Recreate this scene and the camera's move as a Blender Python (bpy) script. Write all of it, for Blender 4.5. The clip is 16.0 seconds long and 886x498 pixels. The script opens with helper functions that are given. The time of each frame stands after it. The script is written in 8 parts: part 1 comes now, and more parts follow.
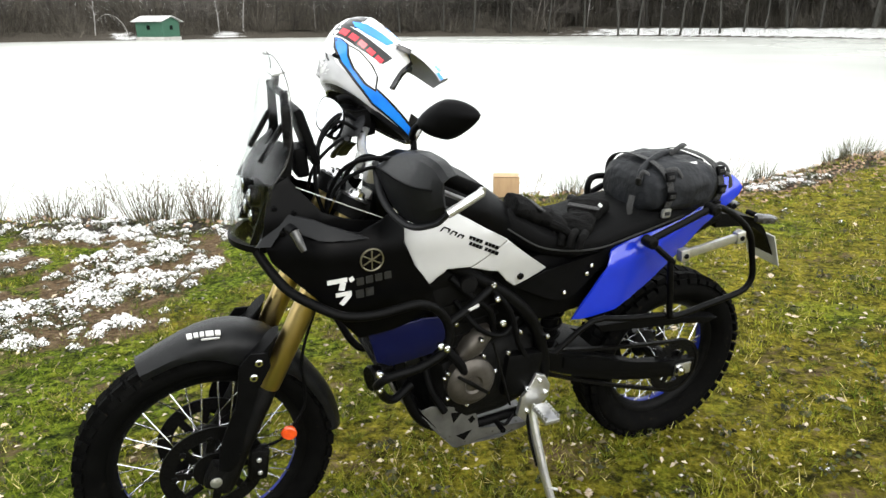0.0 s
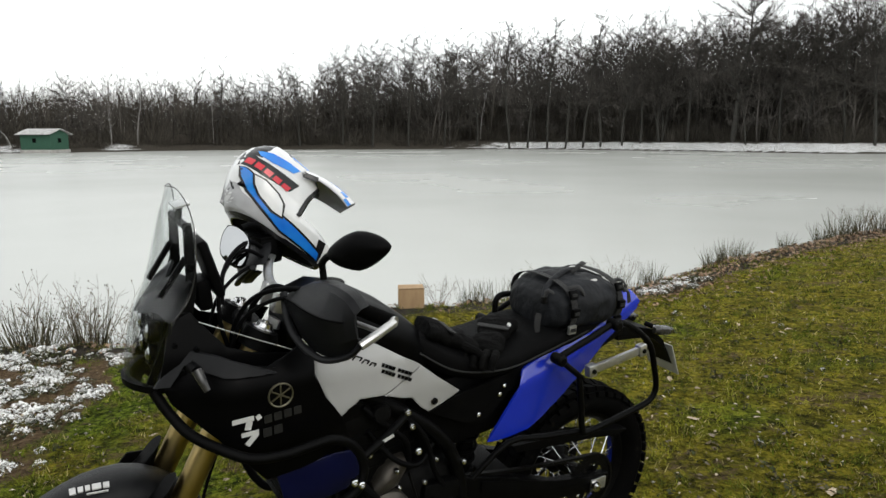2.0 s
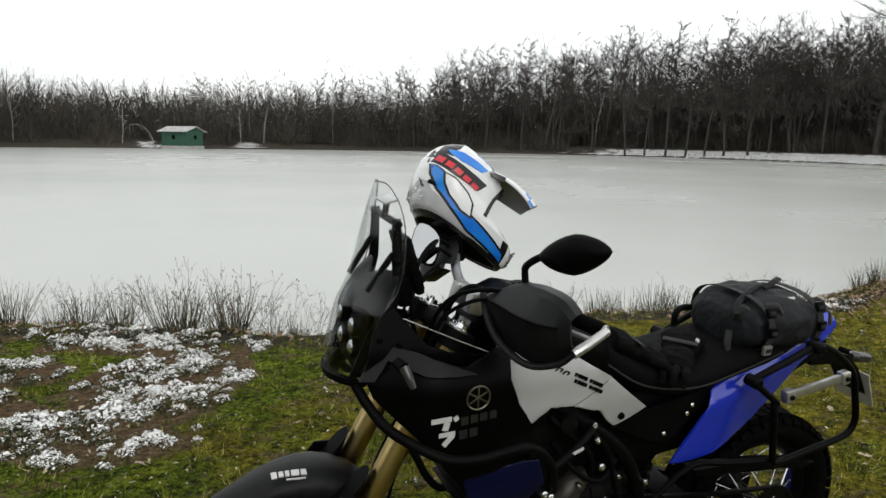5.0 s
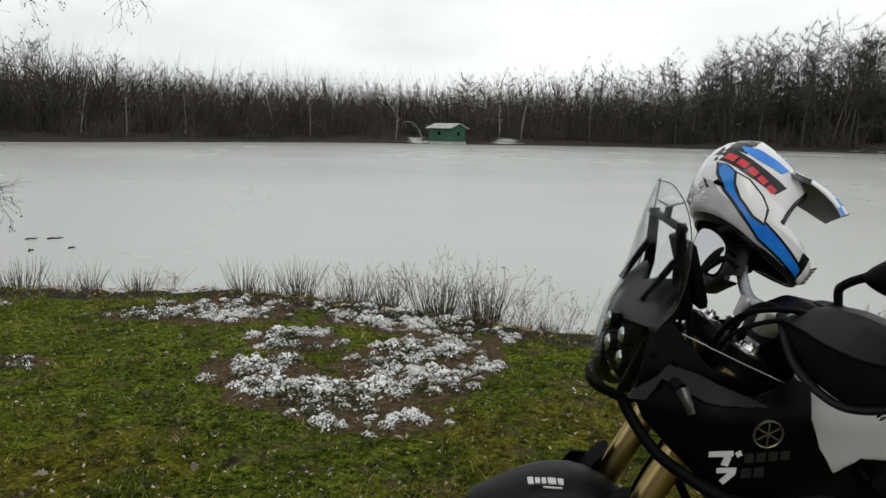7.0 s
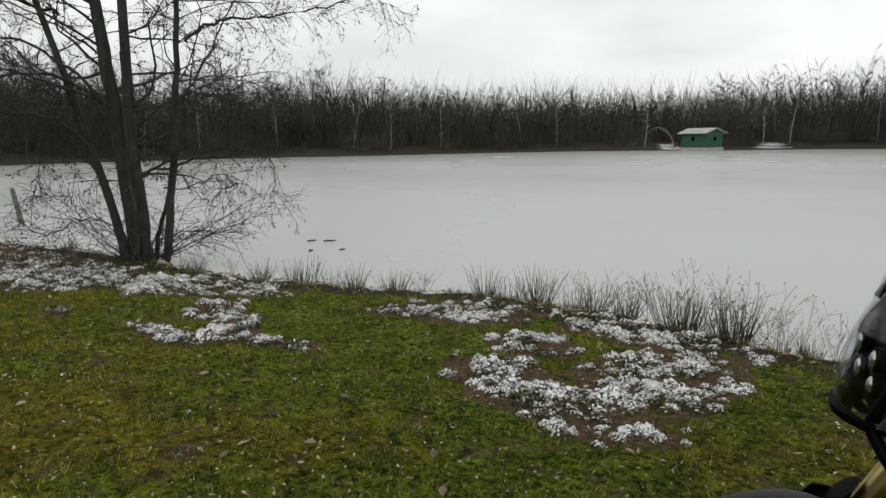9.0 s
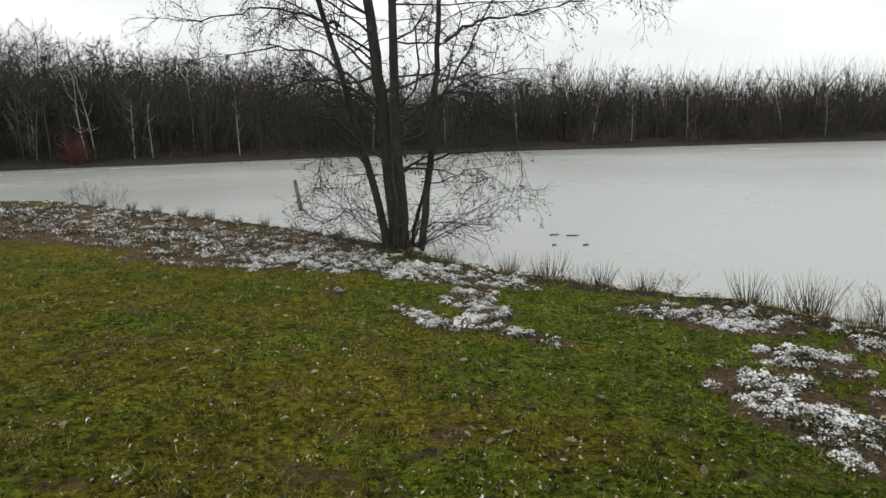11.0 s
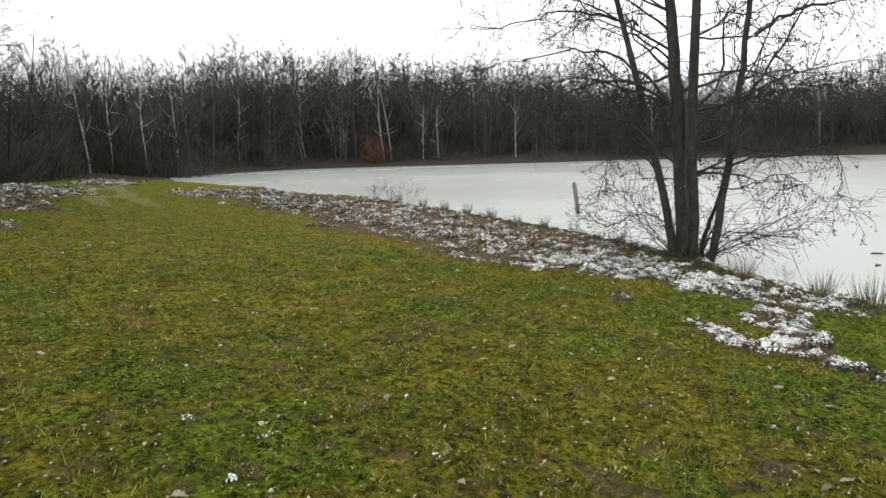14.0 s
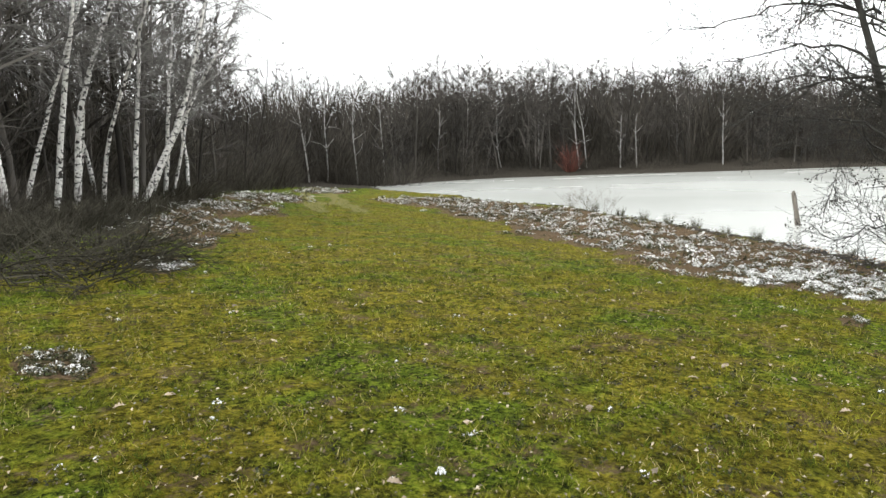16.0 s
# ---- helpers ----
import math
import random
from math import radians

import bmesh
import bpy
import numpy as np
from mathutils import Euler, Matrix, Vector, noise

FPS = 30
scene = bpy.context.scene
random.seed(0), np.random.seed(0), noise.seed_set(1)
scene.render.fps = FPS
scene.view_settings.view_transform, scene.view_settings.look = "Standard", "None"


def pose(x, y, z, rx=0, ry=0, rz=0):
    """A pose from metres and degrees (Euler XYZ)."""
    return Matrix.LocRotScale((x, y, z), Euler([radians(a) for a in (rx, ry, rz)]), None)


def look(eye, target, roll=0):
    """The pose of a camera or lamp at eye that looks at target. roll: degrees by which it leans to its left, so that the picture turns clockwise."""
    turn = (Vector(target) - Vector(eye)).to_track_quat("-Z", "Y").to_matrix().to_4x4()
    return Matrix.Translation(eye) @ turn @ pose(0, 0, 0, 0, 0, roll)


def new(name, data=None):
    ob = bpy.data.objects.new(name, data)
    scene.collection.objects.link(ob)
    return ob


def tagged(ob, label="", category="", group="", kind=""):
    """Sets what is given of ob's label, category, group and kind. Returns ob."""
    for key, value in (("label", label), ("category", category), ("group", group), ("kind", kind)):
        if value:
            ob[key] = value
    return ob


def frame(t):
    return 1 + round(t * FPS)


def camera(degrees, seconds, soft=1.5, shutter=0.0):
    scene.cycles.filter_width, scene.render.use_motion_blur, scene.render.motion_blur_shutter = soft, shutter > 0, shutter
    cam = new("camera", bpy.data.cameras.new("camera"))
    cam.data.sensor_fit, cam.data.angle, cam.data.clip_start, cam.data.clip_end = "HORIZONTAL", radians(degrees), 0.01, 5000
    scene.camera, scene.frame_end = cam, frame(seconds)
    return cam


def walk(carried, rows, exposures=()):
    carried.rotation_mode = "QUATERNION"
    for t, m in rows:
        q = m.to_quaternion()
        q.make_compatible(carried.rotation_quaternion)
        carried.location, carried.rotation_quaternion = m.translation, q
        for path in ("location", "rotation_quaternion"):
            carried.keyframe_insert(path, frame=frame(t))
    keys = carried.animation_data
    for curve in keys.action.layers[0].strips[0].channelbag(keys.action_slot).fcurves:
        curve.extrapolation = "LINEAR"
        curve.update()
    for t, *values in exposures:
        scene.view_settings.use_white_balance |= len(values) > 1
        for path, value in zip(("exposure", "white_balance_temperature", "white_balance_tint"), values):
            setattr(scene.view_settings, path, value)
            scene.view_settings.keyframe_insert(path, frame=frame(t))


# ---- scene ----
cam = camera(66.3, 16.0)
PATH = [
    (0, (0.158, -0.082, 1.385), (-0.048, 1.804, 0.755), -0.4),
    (0.25, (0.151, -0.073, 1.390), (-0.022, 1.829, 0.786), -0.3),
    (0.5, (0.145, -0.063, 1.396), (0.005, 1.855, 0.847), -0.2),
    (1, (0.139, -0.062, 1.411), (0.085, 1.885, 0.958), 0.0),
    (1.5, (0.133, -0.056, 1.425), (0.164, 1.911, 1.063), -0.4),
    (2, (0.137, -0.062, 1.431), (0.212, 1.909, 1.105), -0.2),
    (2.5, (0.147, -0.072, 1.433), (0.224, 1.905, 1.138), -0.1),
    (3, (0.144, -0.074, 1.434), (0.191, 1.905, 1.146), 0.0),
    (3.2, (0.14, -0.075, 1.434), (0.165, 1.904, 1.14), 0.0),
    (5.3, (-0.143, -0.007, 1.414), (-0.468, 1.939, 1.086), 0.8),
    (5.5, (-0.169, -0.002, 1.412), (-0.566, 1.929, 1.073), 0.5),
    (6, (-0.188, -0.005, 1.412), (-0.791, 1.869, 1.059), 0.2),
    (6.5, (-0.186, 0.03, 1.414), (-0.952, 1.842, 1.054), 0.9),
    (7, (-0.169, 0.041, 1.416), (-1.093, 1.782, 1.075), 1.0),
    (7.5, (-0.138, 0.028, 1.421), (-1.243, 1.66, 1.082), 0.6),
    (8, (-0.133, 0.054, 1.423), (-1.371, 1.587, 1.081), 0.6),
    (8.5, (-0.122, 0.045, 1.421), (-1.476, 1.481, 1.101), -0.0),
    (9, (-0.09, 0.01, 1.421), (-1.571, 1.317, 1.104), -0.7),
    (9.5, (-0.118, -0.019, 1.419), (-1.693, 1.174, 1.105), -0.8),
    (10, (-0.236, -0.035, 1.396), (-1.938, 0.969, 1.089), -1.2),
    (10.2, (-0.215, -0.055, 1.408), (-1.95, 0.889, 1.097), -1.3),
    (12.5, (-0.197, -0.319, 1.481), (-2.143, 0.027, 1.173), -1.4),
    (13, (-0.265, -0.356, 1.462), (-2.231, -0.139, 1.166), -1.2),
    (13.5, (-0.255, -0.395, 1.472), (-2.23, -0.294, 1.175), -1.6),
    (14, (-0.328, -0.414, 1.453), (-2.306, -0.437, 1.157), -1.4),
    (14.5, (-0.323, -0.442, 1.456), (-2.293, -0.613, 1.158), -1.4),
    (15, (-0.288, -0.468, 1.464), (-2.242, -0.784, 1.18), -1.2),
    (15.5, (-0.285, -0.483, 1.466), (-2.212, -0.951, 1.2), -1.4),
    (16, (-0.306, -0.505, 1.442), (-2.205, -1.08, 1.188), -2.0),
]
EXPOSURES = [(0.0, 1.22), (0.5, 0.88), (1.0, 0.42), (1.5, 0.14), (3.2, -0.06), (5.3, -0.2), (7.0, -0.5), (9.0, -0.58), (10.2, -0.5), (12.5, -0.2), (14.5, 0.36), (16.0, 0.72)]
walk(cam, [(t, look(eye, target, roll)) for t, eye, target, roll in PATH], EXPOSURES)

# ---- overcast winter sky and a weak, wide sun behind the cloud ----
SUN_ELEVATION, SUN_BEARING = 32.0, 150.0
world = bpy.data.worlds.new("overcast_sky")
scene.world = world
world.use_nodes = True
wn, wl = world.node_tree.nodes, world.node_tree.links
wn.clear()
w_out, w_bg = wn.new("ShaderNodeOutputWorld"), wn.new("ShaderNodeBackground")
w_sky = wn.new("ShaderNodeTexSky")
w_sky.sky_type, w_sky.sun_disc = "NISHITA", False
w_sky.sun_elevation, w_sky.sun_rotation = radians(SUN_ELEVATION), radians(SUN_BEARING)
w_dim = wn.new("ShaderNodeMix")
w_dim.data_type, w_dim.blend_type = "RGBA", "MULTIPLY"
w_dim.inputs[0].default_value = 1.0
w_dim.inputs[7].default_value = (0.09, 0.09, 0.09, 1)
w_co, w_map, w_noise, w_ramp = (wn.new(k) for k in ("ShaderNodeTexCoord", "ShaderNodeMapping", "ShaderNodeTexNoise", "ShaderNodeValToRGB"))
w_map.inputs["Scale"].default_value = (1.0, 1.0, 3.2)
w_noise.inputs["Scale"].default_value, w_noise.inputs["Detail"].default_value = 2.2, 5
w_ramp.color_ramp.elements[0].position, w_ramp.color_ramp.elements[0].color = 0.30, (1.16, 1.20, 1.20, 1)
w_ramp.color_ramp.elements[1].position, w_ramp.color_ramp.elements[1].color = 0.58, (1.56, 1.59, 1.57, 1)
w_mix = wn.new("ShaderNodeMix")
w_mix.data_type = "RGBA"
w_mix.inputs[0].default_value = 0.9
wl.new(w_co.outputs["Generated"], w_map.inputs["Vector"])
wl.new(w_map.outputs["Vector"], w_noise.inputs["Vector"])
wl.new(w_noise.outputs["Fac"], w_ramp.inputs["Fac"])
wl.new(w_sky.outputs["Color"], w_dim.inputs[6])
wl.new(w_dim.outputs[2], w_mix.inputs[6])
wl.new(w_ramp.outputs["Color"], w_mix.inputs[7])
wl.new(w_mix.outputs[2], w_bg.inputs["Color"])
w_bg.inputs["Strength"].default_value = 1.0
wl.new(w_bg.outputs["Background"], w_out.inputs["Surface"])
sun = new("sun", bpy.data.lights.new("sun", "SUN"))
sun.data.energy, sun.data.angle, sun.data.color = 0.7, radians(25), (1.0, 0.96, 0.9)
sun_from = Vector((math.sin(radians(SUN_BEARING)), math.cos(radians(SUN_BEARING)), math.tan(radians(SUN_ELEVATION))))
sun.matrix_world = look(sun_from * 50, (0, 0, 0))


# ---- materials ----
def material(name, a, b=None, scale=20.0, rough=0.6, rough2=None, metal=0.0, bump=0.0, bump_scale=None, speck=None, speck_scale=120.0,
             speck_at=0.62, coat=0.0, spec=0.5, island=0.0, per_object=0.0, stretch=(1, 1, 1)):
    """A noise-mixed surface: colours a and b at one scale, specks at a finer one, uneven gloss and relief."""
    m = bpy.data.materials.new(name)
    m.use_nodes = True
    n, l = m.node_tree.nodes, m.node_tree.links
    p = n["Principled BSDF"]
    b = b or tuple(0.8 * c for c in a)
    co, mp, no = n.new("ShaderNodeTexCoord"), n.new("ShaderNodeMapping"), n.new("ShaderNodeTexNoise")
    mp.inputs["Scale"].default_value = stretch
    l.new(co.outputs["Object"], mp.inputs["Vector"])
    l.new(mp.outputs["Vector"], no.inputs["Vector"])
    no.inputs["Scale"].default_value, no.inputs["Detail"].default_value = scale, 5
    ra = n.new("ShaderNodeValToRGB")
    ra.color_ramp.elements[0].position, ra.color_ramp.elements[0].color = 0.35, (*a, 1)
    ra.color_ramp.elements[1].position, ra.color_ramp.elements[1].color = 0.65, (*b, 1)
    l.new(no.outputs["Fac"], ra.inputs["Fac"])
    colour = ra.outputs["Color"]
    if speck:
        n2, r2, mx = n.new("ShaderNodeTexNoise"), n.new("ShaderNodeValToRGB"), n.new("ShaderNodeMix")
        n2.inputs["Scale"].default_value, n2.inputs["Detail"].default_value = speck_scale, 3
        l.new(mp.outputs["Vector"], n2.inputs["Vector"])
        r2.color_ramp.elements[0].position, r2.color_ramp.elements[1].position = speck_at, speck_at + 0.06
        l.new(n2.outputs["Fac"], r2.inputs["Fac"])
        mx.data_type = "RGBA"
        mx.inputs[7].default_value = (*speck, 1)
        l.new(r2.outputs["Color"], mx.inputs[0])
        l.new(colour, mx.inputs[6])
        colour = mx.outputs[2]
    for amount, node, socket in ((island, "ShaderNodeNewGeometry", "Random Per Island"), (per_object, "ShaderNodeObjectInfo", "Random")):
        if amount:
            src, rg, hv = n.new(node), n.new("ShaderNodeMapRange"), n.new("ShaderNodeHueSaturation")
            rg.inputs["To Min"].default_value, rg.inputs["To Max"].default_value = 1 - amount, 1 + amount
            l.new(src.outputs[socket], rg.inputs["Value"])
            l.new(rg.outputs["Result"], hv.inputs["Value"])
            l.new(colour, hv.inputs["Color"])
            colour = hv.outputs["Color"]
    l.new(colour, p.inputs["Base Color"])
    rr = n.new("ShaderNodeMapRange")
    rr.inputs["To Min"].default_value, rr.inputs["To Max"].default_value = rough, rough if rough2 is None else rough2
    l.new(no.outputs["Fac"], rr.inputs["Value"])
    l.new(rr.outputs["Result"], p.inputs["Roughness"])
    p.inputs["Metallic"].default_value, p.inputs["Specular IOR Level"].default_value = metal, spec
    p.inputs["Coat Weight"].default_value, p.inputs["Coat Roughness"].default_value = coat, 0.08
    if bump:
        bn, bp = n.new("ShaderNodeTexNoise"), n.new("ShaderNodeBump")
        bn.inputs["Scale"].default_value, bn.inputs["Detail"].default_value = bump_scale or scale * 4, 4
        l.new(mp.outputs["Vector"], bn.inputs["Vector"])
        l.new(bn.outputs["Fac"], bp.inputs["Height"])
        bp.inputs["Strength"].default_value, bp.inputs["Distance"].default_value = bump, 0.01
        l.new(bp.outputs["Normal"], p.inputs["Normal"])
    return m


def glass(name, colour, rough=0.03):
    """A thin sheet of clear plastic: see-through, glossier at a slant."""
    m = bpy.data.materials.new(name)
    m.use_nodes = True
    n, l = m.node_tree.nodes, m.node_tree.links
    n.clear()
    out, tr, gl, mix, lw, po = (n.new(k) for k in ("ShaderNodeOutputMaterial", "ShaderNodeBsdfTransparent", "ShaderNodeBsdfGlossy", "ShaderNodeMixShader", "ShaderNodeLayerWeight", "ShaderNodeMath"))
    tr.inputs["Color"].default_value = (*colour, 1)
    gl.inputs["Roughness"].default_value = rough
    po.operation = "POWER"
    po.inputs[1].default_value = 3.0
    l.new(lw.outputs["Facing"], po.inputs[0])
    sc = n.new("ShaderNodeMath")
    sc.operation = "MULTIPLY_ADD"
    sc.inputs[1].default_value, sc.inputs[2].default_value = 0.30, 0.02
    l.new(po.outputs[0], sc.inputs[0])
    l.new(sc.outputs[0], mix.inputs["Fac"])
    l.new(tr.outputs["BSDF"], mix.inputs[1])
    l.new(gl.outputs["BSDF"], mix.inputs[2])
    l.new(mix.outputs["Shader"], out.inputs["Surface"])
    return m

# ---- the lie of the land ----
WATER_Z = -0.62
NEAR_SHORE = [(-62, -27), (-50, -20.3), (-38.5, -10.8), (-33, -8.0), (-28.5, -3.7), (-20.4, 0.3), (-15.9, 2.3), (-13.5, 3.25), (-11.9, 3.75), (-10.3, 3.8),
              (-8.7, 4.3), (-7.2, 5.0), (-5.9, 5.75), (-4.4, 6.05), (-3.1, 5.95), (-2.3, 5.87), (-1.6, 6.1), (-0.25, 6.85), (0.96, 7.3), (2.9, 7.8),
              (4.5, 9.4), (5.8, 10.4), (8.4, 12.2), (14, 15.5), (26, 22), (50, 34), (85, 45)]
FAR_SHORE = [(75, 78), (48, 76), (38, 92), (22, 110), (5, 116), (-22, 118), (-40, 112), (-53, 100), (-62, 96), (-70, 88), (-75, 74), (-78, 60), (-82, 46),
             (-85, 36), (-84, 20), (-82, 8), (-81, -5), (-79, -17), (-70, -23)]
LAKE = NEAR_SHORE + FAR_SHORE


def lake_distance(x, y):
    """Metres to the lake's edge: minus inside the lake."""
    best, inside = np.full(x.shape, 1e9), np.zeros(x.shape, bool)
    for (ax, ay), (bx, by) in zip(LAKE, LAKE[1:] + LAKE[:1]):
        ex, ey = bx - ax, by - ay
        s = np.clip(((x - ax) * ex + (y - ay) * ey) / (ex * ex + ey * ey), 0, 1)
        best = np.minimum(best, np.hypot(x - ax - s * ex, y - ay - s * ey))
        if ay != by:
            cross = ((ay > y) != (by > y)) & (x < (y - ay) / (by - ay) * ex + ax)
            inside ^= cross
    return np.where(inside, -best, best)


def wobble(x, y, k, seed=0.0):
    """A smooth sum of sines that stands in for uneven ground."""
    return (np.sin(k * x * 1.0 + 1.3 + seed) * np.cos(k * y * 1.1 + seed * 2.1) + 0.6 * np.sin(k * 1.9 * x - 1.7 * k * y + seed * 3.3)
            + 0.4 * np.cos(3.1 * k * y + 2.3 * k * x + seed)) / 2.0


def smooth(a, b, v):
    s = np.clip((v - a) / (b - a), 0, 1)
    return s * s * (3 - 2 * s)


def height(x, y, d=None):
    x, y = np.asarray(x, float), np.asarray(y, float)
    d = lake_distance(x, y) if d is None else d
    r, bearing = np.hypot(x, y), np.degrees(np.arctan2(x, y))
    near = -0.5 + 0.15 * np.logaddexp(0, (0.04382 * x - 0.06748 * y + 0.5) / 0.15)
    near = 0.7 - 0.25 * np.logaddexp(0, (0.7 - near) / 0.25)
    near = near + (0.012 * wobble(x, y, 2.1) + 0.006 * wobble(x, y, 7.0, 2.0)) * smooth(0.5, 3, r) + 0.03 * wobble(x, y, 0.35, 4) * smooth(6, 16, r)
    near = near + (0.020 * wobble(x, y, 4.6, 1.0) + 0.014 * wobble(x, y, 11.0, 3.0)) * smooth(-5.2, -4.6, x) * smooth(-1.7, -2.2, x) * smooth(2.9, 3.4, y)
    near = near + 0.085 * np.exp(-((x - 0.06) / 0.5) ** 2 - ((y - 6.72) / 0.35) ** 2)
    far = -0.35 + 0.05 * wobble(x, y, 0.3) + 1.0 * smooth(0.3, 6, d) + 1.8 * smooth(6, 40, d)
    hill = smooth(-74, -84, bearing) * smooth(-126, -112, bearing)
    far = far + hill * 5.5 * smooth(4, 60, d)
    side = smooth(52, 72, r)
    land = near * (1 - side) + far * side
    bank = smooth(0.0, -0.35, d) * (1 - side) + smooth(0.6, -1.8, d) * side
    bed = -0.9 - 0.4 * smooth(0.3, 3, -d)
    return land * (1 - bank) + bed * bank


def ground_z(x, y):
    return float(height(np.array([x]), np.array([y]))[0])


def mesh_from(name, verts, faces, mat=None, smooth_faces=False):
    me = bpy.data.meshes.new(name)
    verts = np.asarray(verts, np.float32).reshape(-1, 3)
    faces = np.asarray(faces, np.int32)
    k = faces.shape[1]
    me.vertices.add(len(verts))
    me.vertices.foreach_set("co", verts.ravel())
    me.loops.add(faces.size)
    me.loops.foreach_set("vertex_index", faces.ravel())
    me.polygons.add(len(faces))
    me.polygons.foreach_set("loop_start", np.arange(0, faces.size, k, dtype=np.int32))
    if smooth_faces:
        me.polygons.foreach_set("use_smooth", np.ones(len(faces), bool))
    me.update(calc_edges=True)
    if mat:
        me.materials.append(mat)
    return me


def in_patch(x, y, patch):
    """1 inside an uneven blob (centre, half-lengths, turn), falling to 0 at its rim."""
    cx, cy, a, b, turn = patch
    c, s = math.cos(radians(turn)), math.sin(radians(turn))
    u, v = ((x - cx) * c + (y - cy) * s) / a, (-(x - cx) * s + (y - cy) * c) / b
    return 1 - (np.hypot(u, v) + 0.24 * wobble(x, y, 3.2, cx) + 0.22 * wobble(x, y, 1.1, cy) * (a > 1) + 0.14 * wobble(x, y, 8.5, cx))


# low plants dusted with snow: centre, half-lengths, turn
SNOW_PATCHES = [(-5.3, 4.95, 0.85, 0.55, 35), (-3.5, 5.5, 0.9, 0.45, 0), (-2.6, 4.4, 0.55, 0.95, 15), (-3.0, 3.45, 0.95, 0.38, -12), (-3.95, 4.45, 0.45, 0.35, 20),
                (-2.55, 5.5, 0.3, 0.12, 0), (-7.25, 2.95, 0.55, 0.30, -20), (-6.35, 2.75, 0.70, 0.26, -28), (-5.45, 2.80, 0.42, 0.16, 20), (-6.5, 2.15, 0.60, 0.16, 5), (-8.9, 3.3, 1.5, 0.55, 28), (-8.3, 1.6, 0.22, 0.16, 0), (-5.9, 4.45, 0.35, 0.2, 50), (-11.0, 2.0, 1.7, 1.0, 40),
                (-13.6, 1.0, 2.8, 1.9, 28), (-18.0, -1.4, 3.8, 2.2, 32), (-24.1, -4.7, 5.0, 2.4, 35), (-31.5, -10.0, 5.5, 2.2, 38), (-8.6, -7.3, 0.9, 0.35, 42), (-11.2, -8.6, 0.8, 0.3, 40), (-14.5, -11.8, 3.5, 1.5, 42),
                (-22, -15.8, 5, 2.0, 40), (-32, -20, 6, 2.2, 35), (-4.0, -4.55, 0.42, 0.22, 60), (-45, -23, 5, 2.0, 30), (3.2, 7.7, 0.8, 0.22, 35), (-1.1, 5.2, 0.3, 0.2, 0)]


TRACK = [(-52, -26.5), (-43, -22.6), (-36, -18.6), (-29, -14.8), (-22, -10.5)]


